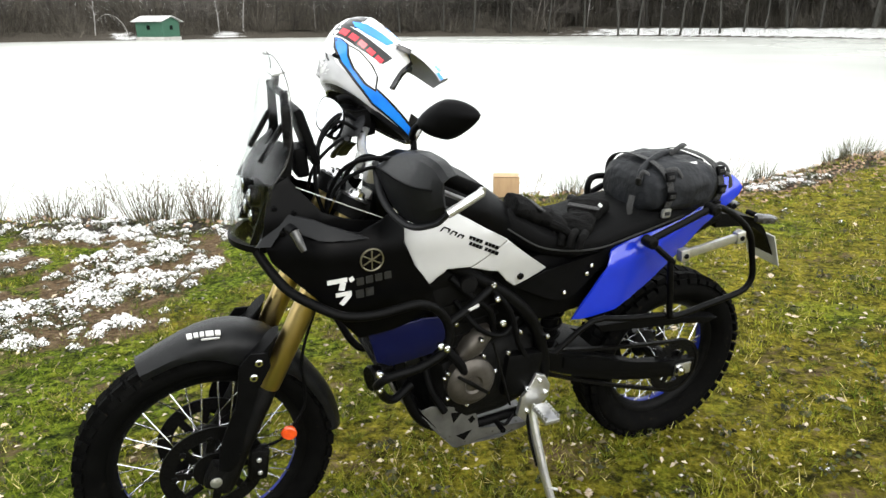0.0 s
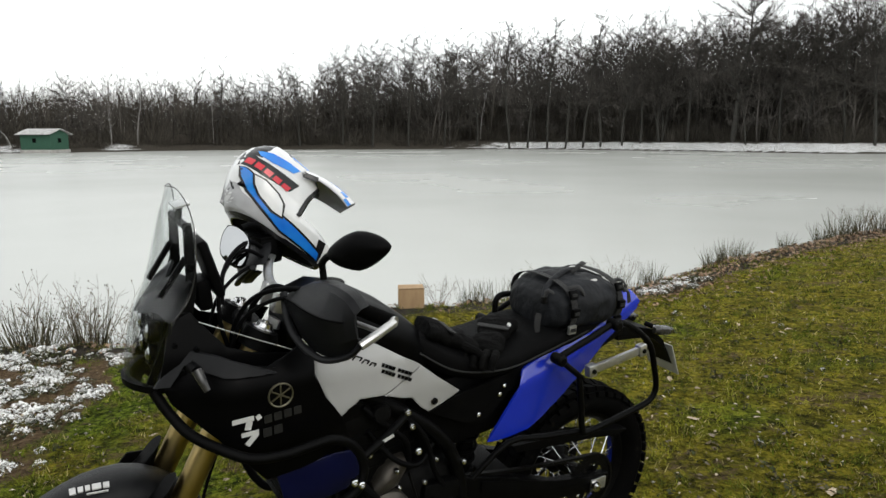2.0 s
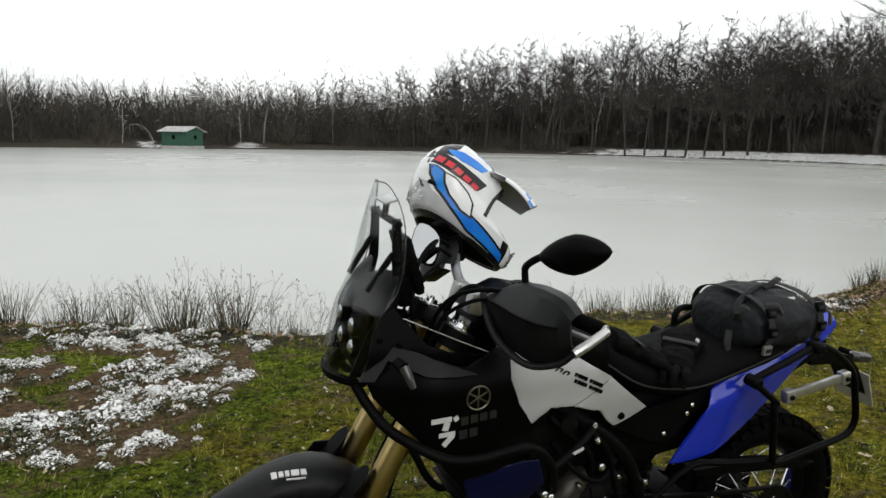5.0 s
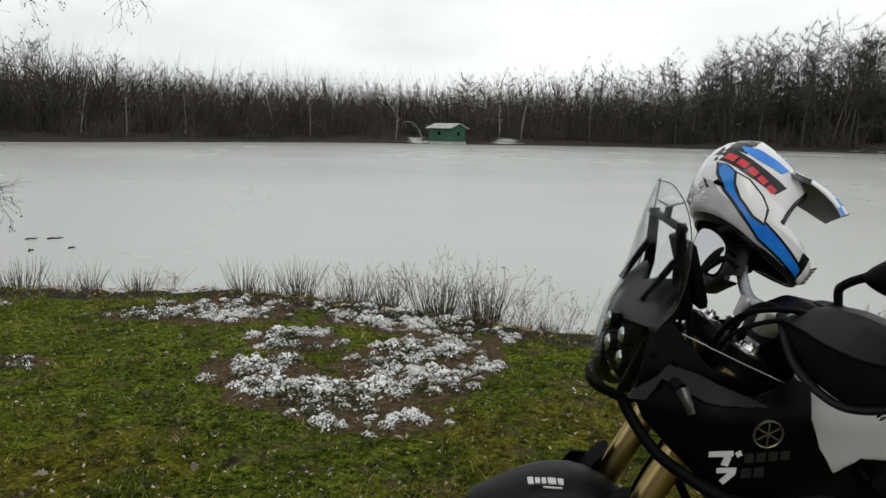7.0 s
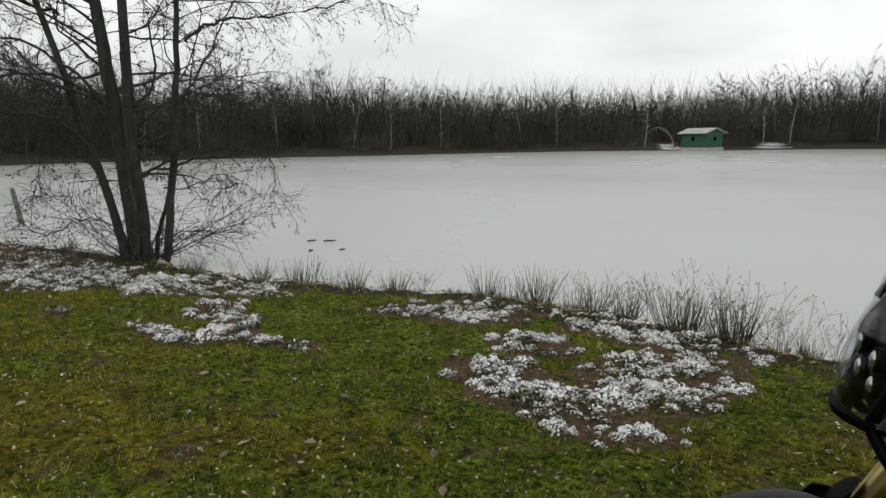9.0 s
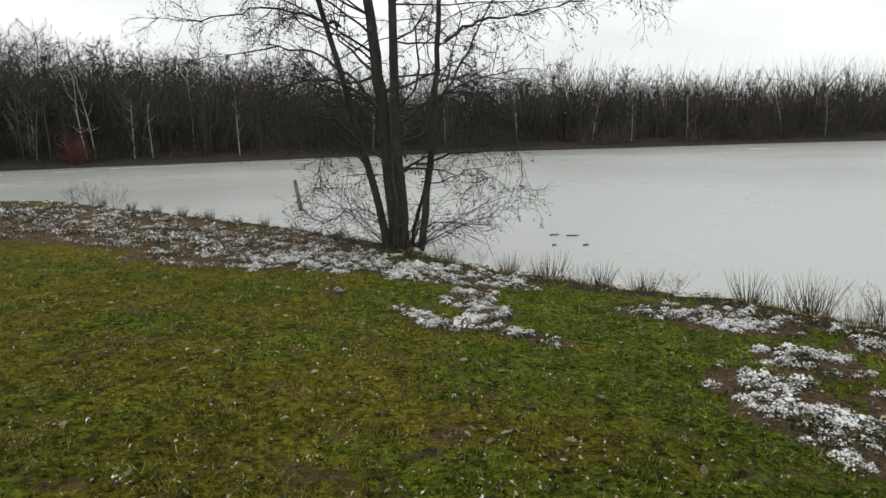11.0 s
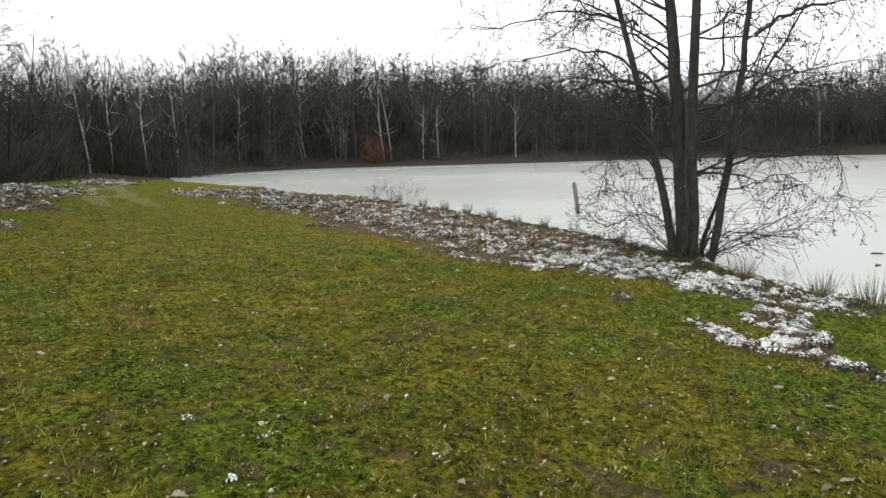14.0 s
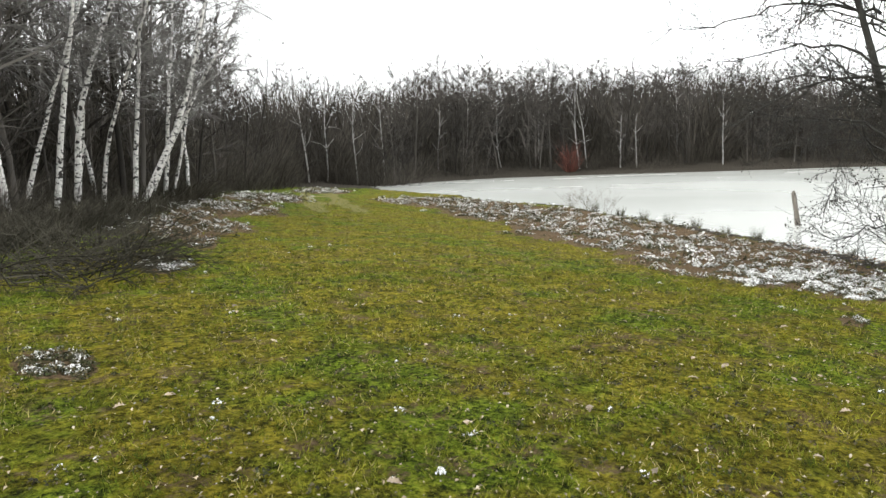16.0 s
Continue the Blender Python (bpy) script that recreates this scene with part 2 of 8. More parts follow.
def build_ground():
    rings = np.concatenate([np.linspace(0.25, 3.4, 26), 3.4 * (68 / 3.4) ** (np.linspace(0, 1, 92)[1:]), np.arange(68.8, 122, 0.85), 122 * (1800 / 122) ** np.linspace(0, 1, 18)])
    angle = np.radians(np.arange(0, 360, 0.75))
    R, A = np.meshgrid(rings, angle, indexing="ij")
    x, y = (R * np.sin(A)).ravel(), (R * np.cos(A)).ravel()
    d = lake_distance(x, y)
    z = height(x, y, d)
    verts = np.column_stack([np.append(x, 0.0), np.append(y, 0.0), np.append(z, ground_z(0, 0))])
    n = len(angle)
    i, j = np.meshgrid(np.arange(len(rings) - 1), np.arange(n), indexing="ij")
    a, b = (i * n + j).ravel(), (i * n + (j + 1) % n).ravel()
    quads = np.column_stack([a, b, b + n, a + n])
    me = mesh_from("ground", verts, quads, mat_ground, True)
    fan = bmesh.new()
    fan.from_mesh(me)
    fan.verts.ensure_lookup_table()
    middle = fan.verts[len(verts) - 1]
    for k in range(n):
        fan.faces.new((middle, fan.verts[(k + 1) % n], fan.verts[k])).smooth = True
    bmesh.ops.recalc_face_normals(fan, faces=fan.faces)
    fan.to_mesh(me)
    fan.free()
    r = np.hypot(x, y)
    bearing = np.degrees(np.arctan2(x, y))
    litter = np.maximum(np.maximum(smooth(3.5, 7, d), smooth(-1.6, -0.9, d)) * smooth(54, 60, r) * 1.4, smooth(-128, -134, bearing) * smooth(13, 19, r))
    litter = np.maximum(litter, smooth(0.55, 0.1, np.abs(d - 0.2)) * 0.8 * (r < 60))
    snow = smooth(-0.3, 0.4, d) * smooth(6.0, 3.6, d) * smooth(54, 60, r) * (0.22 * smooth(1.6, 0.6, d) + 0.78 * smooth(-2, 12, bearing) + 0.6 * np.exp(-((bearing + 30.2) / 1.3) ** 2) + 0.6 * np.exp(-((bearing + 23.0) / 1.5) ** 2))
    soil = np.zeros_like(x)
    for p in SNOW_PATCHES:
        soil = np.maximum(soil, smooth(-0.35, 0.15, in_patch(x, y, p)))
    track = np.zeros_like(x)
    for (ax, ay), (bx, by) in zip(TRACK, TRACK[1:]):
        t = np.clip(((x - ax) * (bx - ax) + (y - ay) * (by - ay)) / ((bx - ax) ** 2 + (by - ay) ** 2), 0, 1)
        off = np.abs(np.hypot(x - ax - t * (bx - ax), y - ay - t * (by - ay)) - 0.75)
        track = np.maximum(track, smooth(0.6, 0.15, off) * smooth(20, 30, r))
    moss = 0.20 + 0.50 * np.maximum(smooth(-3.0, 0.5, x), 0.76 * smooth(3.0, 0.0, y + 0.12 * x) * smooth(-9.0, -4.0, y - 0.3 * x)) + 0.22 * wobble(x, y, 0.9, 1.0) + 0.20 * wobble(x, y, 2.3, 5.0)
    for name, values in (("litter", litter), ("snow", snow), ("soil", soil), ("track", track), ("moss", moss)):
        at = me.attributes.new(name, "FLOAT", "POINT")
        at.data.foreach_set("value", np.append(values, 0.0).astype(np.float32))
    return tagged(new("ground", me), "mossy winter grass with bare soil and leaf litter", "ground", kind="structure")


def ground_material():
    m = bpy.data.materials.new("mossy_grass_ground")
    m.use_nodes = True
    n, l = m.node_tree.nodes, m.node_tree.links
    p = n["Principled BSDF"]
    co = n.new("ShaderNodeTexCoord")

    def noise(scale, detail=5, rough=0.6):
        t = n.new("ShaderNodeTexNoise")
        t.inputs["Scale"].default_value, t.inputs["Detail"].default_value, t.inputs["Roughness"].default_value = scale, detail, rough
        l.new(co.outputs["Object"], t.inputs["Vector"])
        return t.outputs["Fac"]

    def ramp(fac, *stops):
        r = n.new("ShaderNodeValToRGB")
        while len(r.color_ramp.elements) < len(stops):
            r.color_ramp.elements.new(0.5)
        for e, (pos, c) in zip(r.color_ramp.elements, stops):
            e.position, e.color = pos, (*c, 1)
        l.new(fac, r.inputs["Fac"])
        return r.outputs["Color"]

    def mix(fac, a, b):
        x = n.new("ShaderNodeMix")
        x.data_type = "RGBA"
        l.new(fac, x.inputs[0])
        l.new(a, x.inputs[6])
        l.new(b, x.inputs[7])
        return x.outputs[2]

    def attribute(name):
        a = n.new("ShaderNodeAttribute")
        a.attribute_name = name
        return a.outputs["Fac"]

    def jagged(fac, k):
        s = n.new("ShaderNodeMath")
        s.operation, s.use_clamp = "MULTIPLY_ADD", True
        s.inputs[1].default_value, s.inputs[2].default_value = 1.0, 0.0
        sub = n.new("ShaderNodeMath")
        sub.operation = "SUBTRACT"
        l.new(fac, sub.inputs[0])
        l.new(noise(k), sub.inputs[1])
        l.new(sub.outputs[0], s.inputs[0])
        s.inputs[1].default_value, s.inputs[2].default_value = 4.0, 0.5
        return s.outputs[0]

    blotch = jagged(attribute("moss"), 2.2)
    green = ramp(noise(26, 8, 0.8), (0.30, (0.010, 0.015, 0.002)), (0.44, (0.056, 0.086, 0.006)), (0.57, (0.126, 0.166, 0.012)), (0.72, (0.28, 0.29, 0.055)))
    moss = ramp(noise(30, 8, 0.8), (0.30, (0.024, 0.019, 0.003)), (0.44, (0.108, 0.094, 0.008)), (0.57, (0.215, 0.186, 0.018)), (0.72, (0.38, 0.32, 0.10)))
    grass = mix(blotch, green, moss)
    # dark noise multiplied in: darker tufts and painted shade in the gaps between
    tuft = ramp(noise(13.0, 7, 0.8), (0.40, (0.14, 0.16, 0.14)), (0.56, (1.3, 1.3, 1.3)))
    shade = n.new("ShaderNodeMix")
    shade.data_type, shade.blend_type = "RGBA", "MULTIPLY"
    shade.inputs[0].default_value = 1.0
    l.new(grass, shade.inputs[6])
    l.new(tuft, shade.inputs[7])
    patch = ramp(noise(3.4, 6, 0.7), (0.38, (0.60, 0.63, 0.58)), (0.62, (1.28, 1.25, 1.2)))
    wide = n.new("ShaderNodeMix")
    wide.data_type, wide.blend_type = "RGBA", "MULTIPLY"
    wide.inputs[0].default_value = 1.0
    l.new(shade.outputs[2], wide.inputs[6])
    l.new(patch, wide.inputs[7])
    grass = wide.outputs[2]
    earth = ramp(noise(24, 6, 0.7), (0.3, (0.028, 0.019, 0.011)), (0.52, (0.125, 0.083, 0.047)), (0.72, (0.25, 0.185, 0.115)))
    bare = ramp(noise(2.6, 9, 0.8), (0.54, (0, 0, 0)), (0.61, (0.9, 0.9, 0.9)))
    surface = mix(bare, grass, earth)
    surface = mix(jagged(attribute("soil"), 6.0), surface, earth)
    straw = ramp(noise(20, 6, 0.7), (0.3, (0.12, 0.11, 0.03)), (0.7, (0.21, 0.19, 0.075)))
    surface = mix(jagged(attribute("track"), 1.2), surface, straw)
    litter = ramp(noise(14, 6, 0.7), (0.3, (0.020, 0.018, 0.014)), (0.55, (0.054, 0.047, 0.038)), (0.75, (0.105, 0.094, 0.076)))
    surface = mix(jagged(attribute("litter"), 1.5), surface, litter)
    white = ramp(noise(9, 6, 0.7), (0.43, (0.10, 0.085, 0.06)), (0.53, (0.78, 0.79, 0.80)))
    surface = mix(jagged(attribute("snow"), 0.7), surface, white)
    l.new(surface, p.inputs["Base Color"])
    p.inputs["Roughness"].default_value, p.inputs["Specular IOR Level"].default_value = 0.95, 0.06
    bp = n.new("ShaderNodeBump")
    bp.inputs["Strength"].default_value, bp.inputs["Distance"].default_value = 1.0, 0.05
    l.new(noise(24, 8, 0.8), bp.inputs["Height"])
    l.new(bp.outputs["Normal"], p.inputs["Normal"])
    return m


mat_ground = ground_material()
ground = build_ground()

mat_ice = material("milky_thin_ice", (0.370, 0.378, 0.350), (0.43, 0.438, 0.41), scale=0.05, rough=0.19, rough2=0.34, bump=0.005, bump_scale=0.8, spec=0.5,
                   stretch=(1, 1, 1))
lake_bm = bmesh.new()
lake_c = Vector((-15, 45, 0))
lake_bm.faces.new([lake_bm.verts.new(((px - lake_c.x) * 1.02 + lake_c.x + (0.9 if k >= len(NEAR_SHORE) else 0), (py - lake_c.y) * 1.02 + lake_c.y - (1.0 if k < len(NEAR_SHORE) else 0), WATER_Z))
                   for k, (px, py) in enumerate(LAKE)])
bmesh.ops.triangulate(lake_bm, faces=lake_bm.faces)
bmesh.ops.recalc_face_normals(lake_bm, faces=lake_bm.faces)
lake_me = bpy.data.meshes.new("water")
lake_bm.to_mesh(lake_me)
lake_bm.free()
lake_me.materials.append(mat_ice)
if lake_me.polygons[0].normal.z < 0:
    lake_me.flip_normals()
water = tagged(new("water", lake_me), "pale milky lake surface under thin ice", "lake", kind="structure")


# ---- woody plants ----
class Twigs:
    """Collects tapered tubes of few sides into one mesh."""

    def __init__(self):
        self.v, self.f, self.count = [], [], 0

    def tube(self, pts, radii, sides=3):
        pts = np.asarray(pts, float)
        k = len(pts)
        t = np.gradient(pts, axis=0)
        t /= np.linalg.norm(t, axis=1, keepdims=True) + 1e-9
        ref = np.array((0.37, 0.91, 0.17)) if abs(t[0, 1]) < 0.8 else np.array((0.93, 0.1, 0.3))
        u = np.cross(t, ref)
        u /= np.linalg.norm(u, axis=1, keepdims=True) + 1e-9
        w = np.cross(t, u)
        ang = np.arange(sides) * 2 * math.pi / sides
        ring = pts[:, None] + np.asarray(radii)[:, None, None] * (np.cos(ang)[None, :, None] * u[:, None] + np.sin(ang)[None, :, None] * w[:, None])
        base = self.count + np.arange(k - 1)[:, None] * sides + np.arange(sides)[None]
        turn = self.count + np.arange(k - 1)[:, None] * sides + (np.arange(sides)[None] + 1) % sides
        self.f.append(np.stack([base, turn, turn + sides, base + sides], -1).reshape(-1, 4))
        self.v.append(ring.reshape(-1, 3))
        self.count += k * sides

    def arrays(self):
        return np.concatenate(self.v), np.concatenate(self.f)

    def mesh(self, name, mat):
        v, f = self.arrays()
        return mesh_from(name, v, f, mat, True)


def wander(rng, start, way, length, steps, bend=0.2, rise=0.0):
    """A crooked line that starts along way and lifts or sags by rise."""
    way = np.array(way, float)
    way /= np.linalg.norm(way)
    pts = [np.array(start, float)]
    for _ in range(steps):
        way = way + rng.normal(0, bend, 3) + np.array((0, 0, rise))
        way /= np.linalg.norm(way)
        pts.append(pts[-1] + way * length / steps)
    return np.array(pts), way


def branch(rng, wood, fine, start, way, length, radius, level, bend=0.16, rise=0.02, kids=(6, 5, 4), spread=0.9, tips=None, shrink=0.5):
    """A limb with side limbs; the last level goes into fine."""
    steps = 6 if level > 1 else 4 if level else 3
    pts, _ = wander(rng, start, way, length, steps, bend, rise)
    radii = np.linspace(radius, max(radius * 0.25, 0.0026), steps + 1)
    (wood if level > 0 else fine).tube(pts, radii, 6 if radius > 0.05 else 4 if radius > 0.015 else 3)
    if tips is not None and level == 0:
        tips.append(pts[-1])
        tips.append(pts[-2])
    if level == 0:
        return
    n = kids[min(level - 1, len(kids) - 1)]
    for k in range(n):
        s = 0.25 + 0.75 * (k + rng.random()) / n
        i = min(int(s * steps), steps - 1)
        q = pts[i] + (pts[i + 1] - pts[i]) * (s * steps - i)
        t = pts[i + 1] - pts[i]
        t /= np.linalg.norm(t)
        side = rng.normal(0, 1, 3)
        side -= t * (side @ t)
        side /= np.linalg.norm(side) + 1e-9
        branch(rng, wood, fine, q, t * (1 - 0.5 * spread) + side * spread, length * shrink * (1.15 - 0.6 * s) * rng.uniform(0.75, 1.25),
               radius * 0.5 * (1.1 - 0.5 * s), level - 1, bend, rise, kids, spread, tips, shrink)


mat_bark = material("dark_wet_bark", (0.016, 0.015, 0.012), (0.042, 0.040, 0.033), scale=9, rough=0.85, bump=0.6, bump_scale=60, speck=(0.20, 0.21, 0.19), speck_scale=30, speck_at=0.68, stretch=(1, 1, 0.4))
mat_wood_far = material("bare_woodland", (0.046, 0.042, 0.037), (0.104, 0.095, 0.086), scale=0.12, rough=0.95, island=0.6, spec=0.05)
mat_birch = material("white_birch_bark", (0.80, 0.78, 0.75), (0.58, 0.56, 0.53), scale=5, rough=0.7, bump=0.3, speck=(0.030, 0.026, 0.024), speck_scale=6.5, speck_at=0.53, stretch=(1.3, 1.3, 1.7))


def part(name, bm, mat, parent, label=""):
    """Links a bmesh or a mesh as one object under a thing or a part."""
    if isinstance(bm, bmesh.types.BMesh):
        me = bpy.data.meshes.new(name)
        bm.to_mesh(me)
        bm.free()
    else:
        me = bm
    if mat and not me.materials:
        me.materials.append(mat)
    ob = new(name, me)
    ob.parent = parent
    if label:
        ob["label"] = label
    return ob


def thing(name, label, category, group="", at=(0, 0, 0), turn=0.0):
    ob = new(name)
    ob.empty_display_size = 0.1
    ob.matrix_world = pose(*at, 0, 0, turn)
    return tagged(ob, label, category, group)


def bare_tree(seed, h, spread, lean=0.0, level=2, kids=(5, 5, 7), low=0.25, trunk_r=None, top_rise=0.05):
    """Arrays of a leafless tree h metres high: trunk and limbs, and twigs."""
    rng = np.random.default_rng(seed)
    wood, fine = Twigs(), Twigs()
    r = trunk_r or h * 0.011
    pts, _ = wander(rng, (0, 0, -0.1), (lean, 0, 1), h, 9, 0.05, 0.03)
    radii = np.linspace(r, r * 0.12, 10)
    wood.tube(pts, radii, 7)
    n = kids[-1] * 3
    for k in range(n):
        s = low + (1 - low) * (k + rng.random()) / n
        i = min(int(s * 9), 8)
        q = pts[i] + (pts[i + 1] - pts[i]) * (s * 9 - i)
        a = rng.random() * 6.283
        branch(rng, wood, fine, q, (math.cos(a), math.sin(a), rng.uniform(0.5, 1.3)), h * spread * (1.15 - 0.75 * s) * rng.uniform(0.7, 1.2),
               r * 0.5 * (1.15 - s), level, 0.16, top_rise, kids[:2])
    return wood, fine

# ---- shaping helpers ----
def finish(bm, angle=32.0, merge=True):
    if merge:
        bmesh.ops.remove_doubles(bm, verts=bm.verts, dist=1e-5)
    bmesh.ops.recalc_face_normals(bm, faces=bm.faces)
    for f in bm.faces:
        f.smooth = True
    lim = radians(angle)
    for e in bm.edges:
        e.smooth = len(e.link_faces) == 2 and e.calc_face_angle(3.0) < lim
    return bm


def spline(pts, n=6):
    """A smooth line through the points."""
    p = [Vector(q) for q in pts]
    p = [2 * p[0] - p[1]] + p + [2 * p[-1] - p[-2]]
    out = []
    for i in range(1, len(p) - 2):
        for k in range(n):
            t = k / n
            out.append(0.5 * (2 * p[i] + (p[i + 1] - p[i - 1]) * t + (2 * p[i - 1] - 5 * p[i] + 4 * p[i + 1] - p[i + 2]) * t * t
                              + (3 * p[i] - p[i - 1] - 3 * p[i + 1] + p[i + 2]) * t ** 3))
    return out + [p[-2]]


def skin(bm, rings, closed=True, caps=True):
    rows = [[bm.verts.new(v) for v in ring] for ring in rings]
    for a, b in zip(rows, rows[1:]):
        n = len(a)
        for k in range(n if closed else n - 1):
            bm.faces.new((a[k], a[(k + 1) % n], b[(k + 1) % n], b[k]))
    if caps and closed:
        bm.faces.new(rows[0][::-1])
        bm.faces.new(rows[-1])
    return rows


def rod(pts, r, sides=10, smooth_n=6, bm=None, flat=1.0):
    """A bent round bar; r may be a number or one for each end."""
    bm = bm or bmesh.new()
    line = spline(pts, smooth_n) if smooth_n and len(pts) > 2 else [Vector(q) for q in pts]
    r0, r1 = (r, r) if isinstance(r, (int, float)) else r
    up, rings = Vector((0.13, 0.31, 0.94)), []
    for i, q in enumerate(line):
        t = (line[min(i + 1, len(line) - 1)] - line[max(i - 1, 0)]).normalized()
        u = t.cross(up)
        u = (u if u.length > 0.05 else t.cross(Vector((0, 1, 0)))).normalized()
        w = u.cross(t)
        rr = r0 + (r1 - r0) * i / (len(line) - 1)
        rings.append([q + u * rr * math.cos(a) + w * rr * flat * math.sin(a) for a in [2 * math.pi * k / sides for k in range(sides)]])
    skin(bm, rings)
    return bm


def lathe(profile, axis, centre, n=48, bm=None, closed=False):
    """profile: (along the axis, radius) pairs, spun round the axis through the centre."""
    bm = bm or bmesh.new()
    a = Vector(axis).normalized()
    u = a.cross(Vector((0.2, 0.1, 0.97)) if abs(a.z) < 0.9 else Vector((1, 0, 0))).normalized()
    w = a.cross(u)
    c = Vector(centre)
    prof = list(profile) + ([profile[0]] if closed else [])
    rings = [[c + a * h + (u * math.cos(t) + w * math.sin(t)) * max(r, 1e-4) for t in [2 * math.pi * k / n for k in range(n)]] for h, r in prof]
    skin(bm, rings, True, not closed)
    return bm


def block(size, m=None, bevel=0.006, bm=None, segments=2):
    """A box with rounded edges at the pose m."""
    bm2 = bmesh.new()
    bmesh.ops.create_cube(bm2, size=1.0, matrix=Matrix.Diagonal((*size, 1)))
    if bevel:
        bmesh.ops.bevel(bm2, geom=bm2.edges, offset=min(bevel, 0.45 * min(size)), segments=segments, affect="EDGES", profile=0.6)
    bm2.transform(m or Matrix())
    if bm is None:
        return bm2
    me = bpy.data.meshes.new("tmp")
    bm2.to_mesh(me)
    bm2.free()
    bm.from_mesh(me)
    bpy.data.meshes.remove(me)
    return bm


def panel(outline, y, thick=0.006, cell=0.03, bevel=0.0025, side=1):
    """A curved plate: an outline in x and z, with y given by a number or a function of x and z."""
    bm = bmesh.new()
    bm.faces.new([bm.verts.new((a, 0, b)) for a, b in outline])
    xs, zs = [q[0] for q in outline], [q[1] for q in outline]
    for lo, hi, no in ((min(xs), max(xs), (1, 0, 0)), (min(zs), max(zs), (0, 0, 1))):
        k = lo + cell
        while k < hi - 0.3 * cell:
            bmesh.ops.bisect_plane(bm, geom=bm.verts[:] + bm.edges[:] + bm.faces[:], plane_co=Vector(no) * k, plane_no=no, dist=1e-5)
            k += cell
    fy = y if callable(y) else (lambda a, b: y)
    for v in bm.verts:
        v.co.y = fy(v.co.x, v.co.z) * side
    bmesh.ops.recalc_face_normals(bm, faces=bm.faces)
    if sum(f.normal.y * side for f in bm.faces) < 0:
        bmesh.ops.reverse_faces(bm, faces=bm.faces)
    rim = [e for e in bm.edges if e.is_boundary]
    ext = bmesh.ops.extrude_face_region(bm, geom=bm.faces[:])
    back = [g for g in ext["geom"] if isinstance(g, bmesh.types.BMVert)]
    front = [v for v in bm.verts if v not in set(back)]
    for v in back:
        v.co.y -= thick * side
    if bevel:
        sharp = [e for e in bm.edges if len(e.link_faces) == 2 and e.calc_face_angle(0) > 0.9]
        bmesh.ops.bevel(bm, geom=sharp, offset=bevel, segments=2, affect="EDGES", profile=0.6)
    return finish(bm, 40)


def mirrored(bm):
    for v in bm.verts:
        v.co.y *= -1
    bmesh.ops.reverse_faces(bm, faces=bm.faces)
    return bm


def bolt(at, r=0.008, axis=(0, 1, 0), h=0.006, bm=None):
    return lathe([(-0.002, r), (h * 0.7, r), (h, r * 0.75), (h, r * 0.4), (h * 0.5, r * 0.35)], axis, at, 12, bm)


# ---- materials of the motorcycle and its load ----
mat_plastic = material("black_matt_plastic", (0.00132, 0.00132, 0.001485), (0.00231, 0.00231, 0.002475), scale=30, rough=0.45, rough2=0.58, bump=0.12, bump_scale=900, speck=(0.00528, 0.00495, 0.00462), speck_scale=160, speck_at=0.70, spec=0.05)
mat_black_paint = material("satin_black_paint", (0.0009, 0.0009, 0.00105), (0.0015, 0.0015, 0.00165), scale=12, rough=0.30, rough2=0.42, speck=(0.0054, 0.0051, 0.0048), speck_scale=210, speck_at=0.72, spec=0.05)
mat_black_metal = material("black_powder_coated_steel", (0.00125, 0.00125, 0.001375), (0.00225, 0.00225, 0.00225), scale=40, rough=0.38, rough2=0.5, bump=0.2, bump_scale=700, spec=0.06)
mat_engine = material("dark_cast_engine_metal", (0.0015, 0.0015, 0.0015), (0.00325, 0.003125, 0.003), scale=25, rough=0.40, rough2=0.58, metal=0.2, bump=0.3, bump_scale=500, speck=(0.00625, 0.0055, 0.004), speck_scale=60, speck_at=0.66, spec=0.1)
mat_rubber = material("black_tyre_rubber", (0.00132, 0.00132, 0.00132), (0.00264, 0.00264, 0.00242), scale=18, rough=0.7, rough2=0.85, bump=0.3, bump_scale=300, speck=(0.0077, 0.0066, 0.00484), speck_scale=45, speck_at=0.66, spec=0.03)
mat_guard = material("dark_grey_moulded_plastic", (0.0048, 0.0050, 0.0056), (0.0074, 0.0077, 0.0084), scale=30, rough=0.36, rough2=0.5, bump=0.12, bump_scale=900, speck=(0.0143, 0.01365, 0.013), speck_scale=160, speck_at=0.7, spec=0.15)
mat_gold = material("gold_anodised_fork", (0.60, 0.46, 0.20), (0.53, 0.40, 0.17), scale=15, rough=0.26, rough2=0.36, metal=1.0)
mat_alu = material("brushed_aluminium", (0.62, 0.62, 0.61), (0.48, 0.48, 0.48), scale=30, rough=0.3, rough2=0.5, metal=0.95, bump=0.1, bump_scale=300, speck=(0.22, 0.2, 0.17), speck_scale=90, speck_at=0.68)
mat_chrome = material("bright_steel", (0.75, 0.75, 0.76), (0.66, 0.66, 0.67), scale=20, rough=0.16, rough2=0.26, metal=1.0)
mat_silver_panel = material("light_silver_painted_plastic", (0.34, 0.34, 0.335), (0.38, 0.38, 0.375), scale=6, rough=0.38, rough2=0.45, spec=0.5, speck=(0.34, 0.33, 0.31), speck_scale=140, speck_at=0.72)
mat_blue = material("deep_blue_gloss_plastic", (0.006, 0.022, 0.36), (0.008, 0.028, 0.44), scale=5, rough=0.18, rough2=0.26, coat=0.6, speck=(0.05, 0.06, 0.3), speck_scale=200, speck_at=0.72)
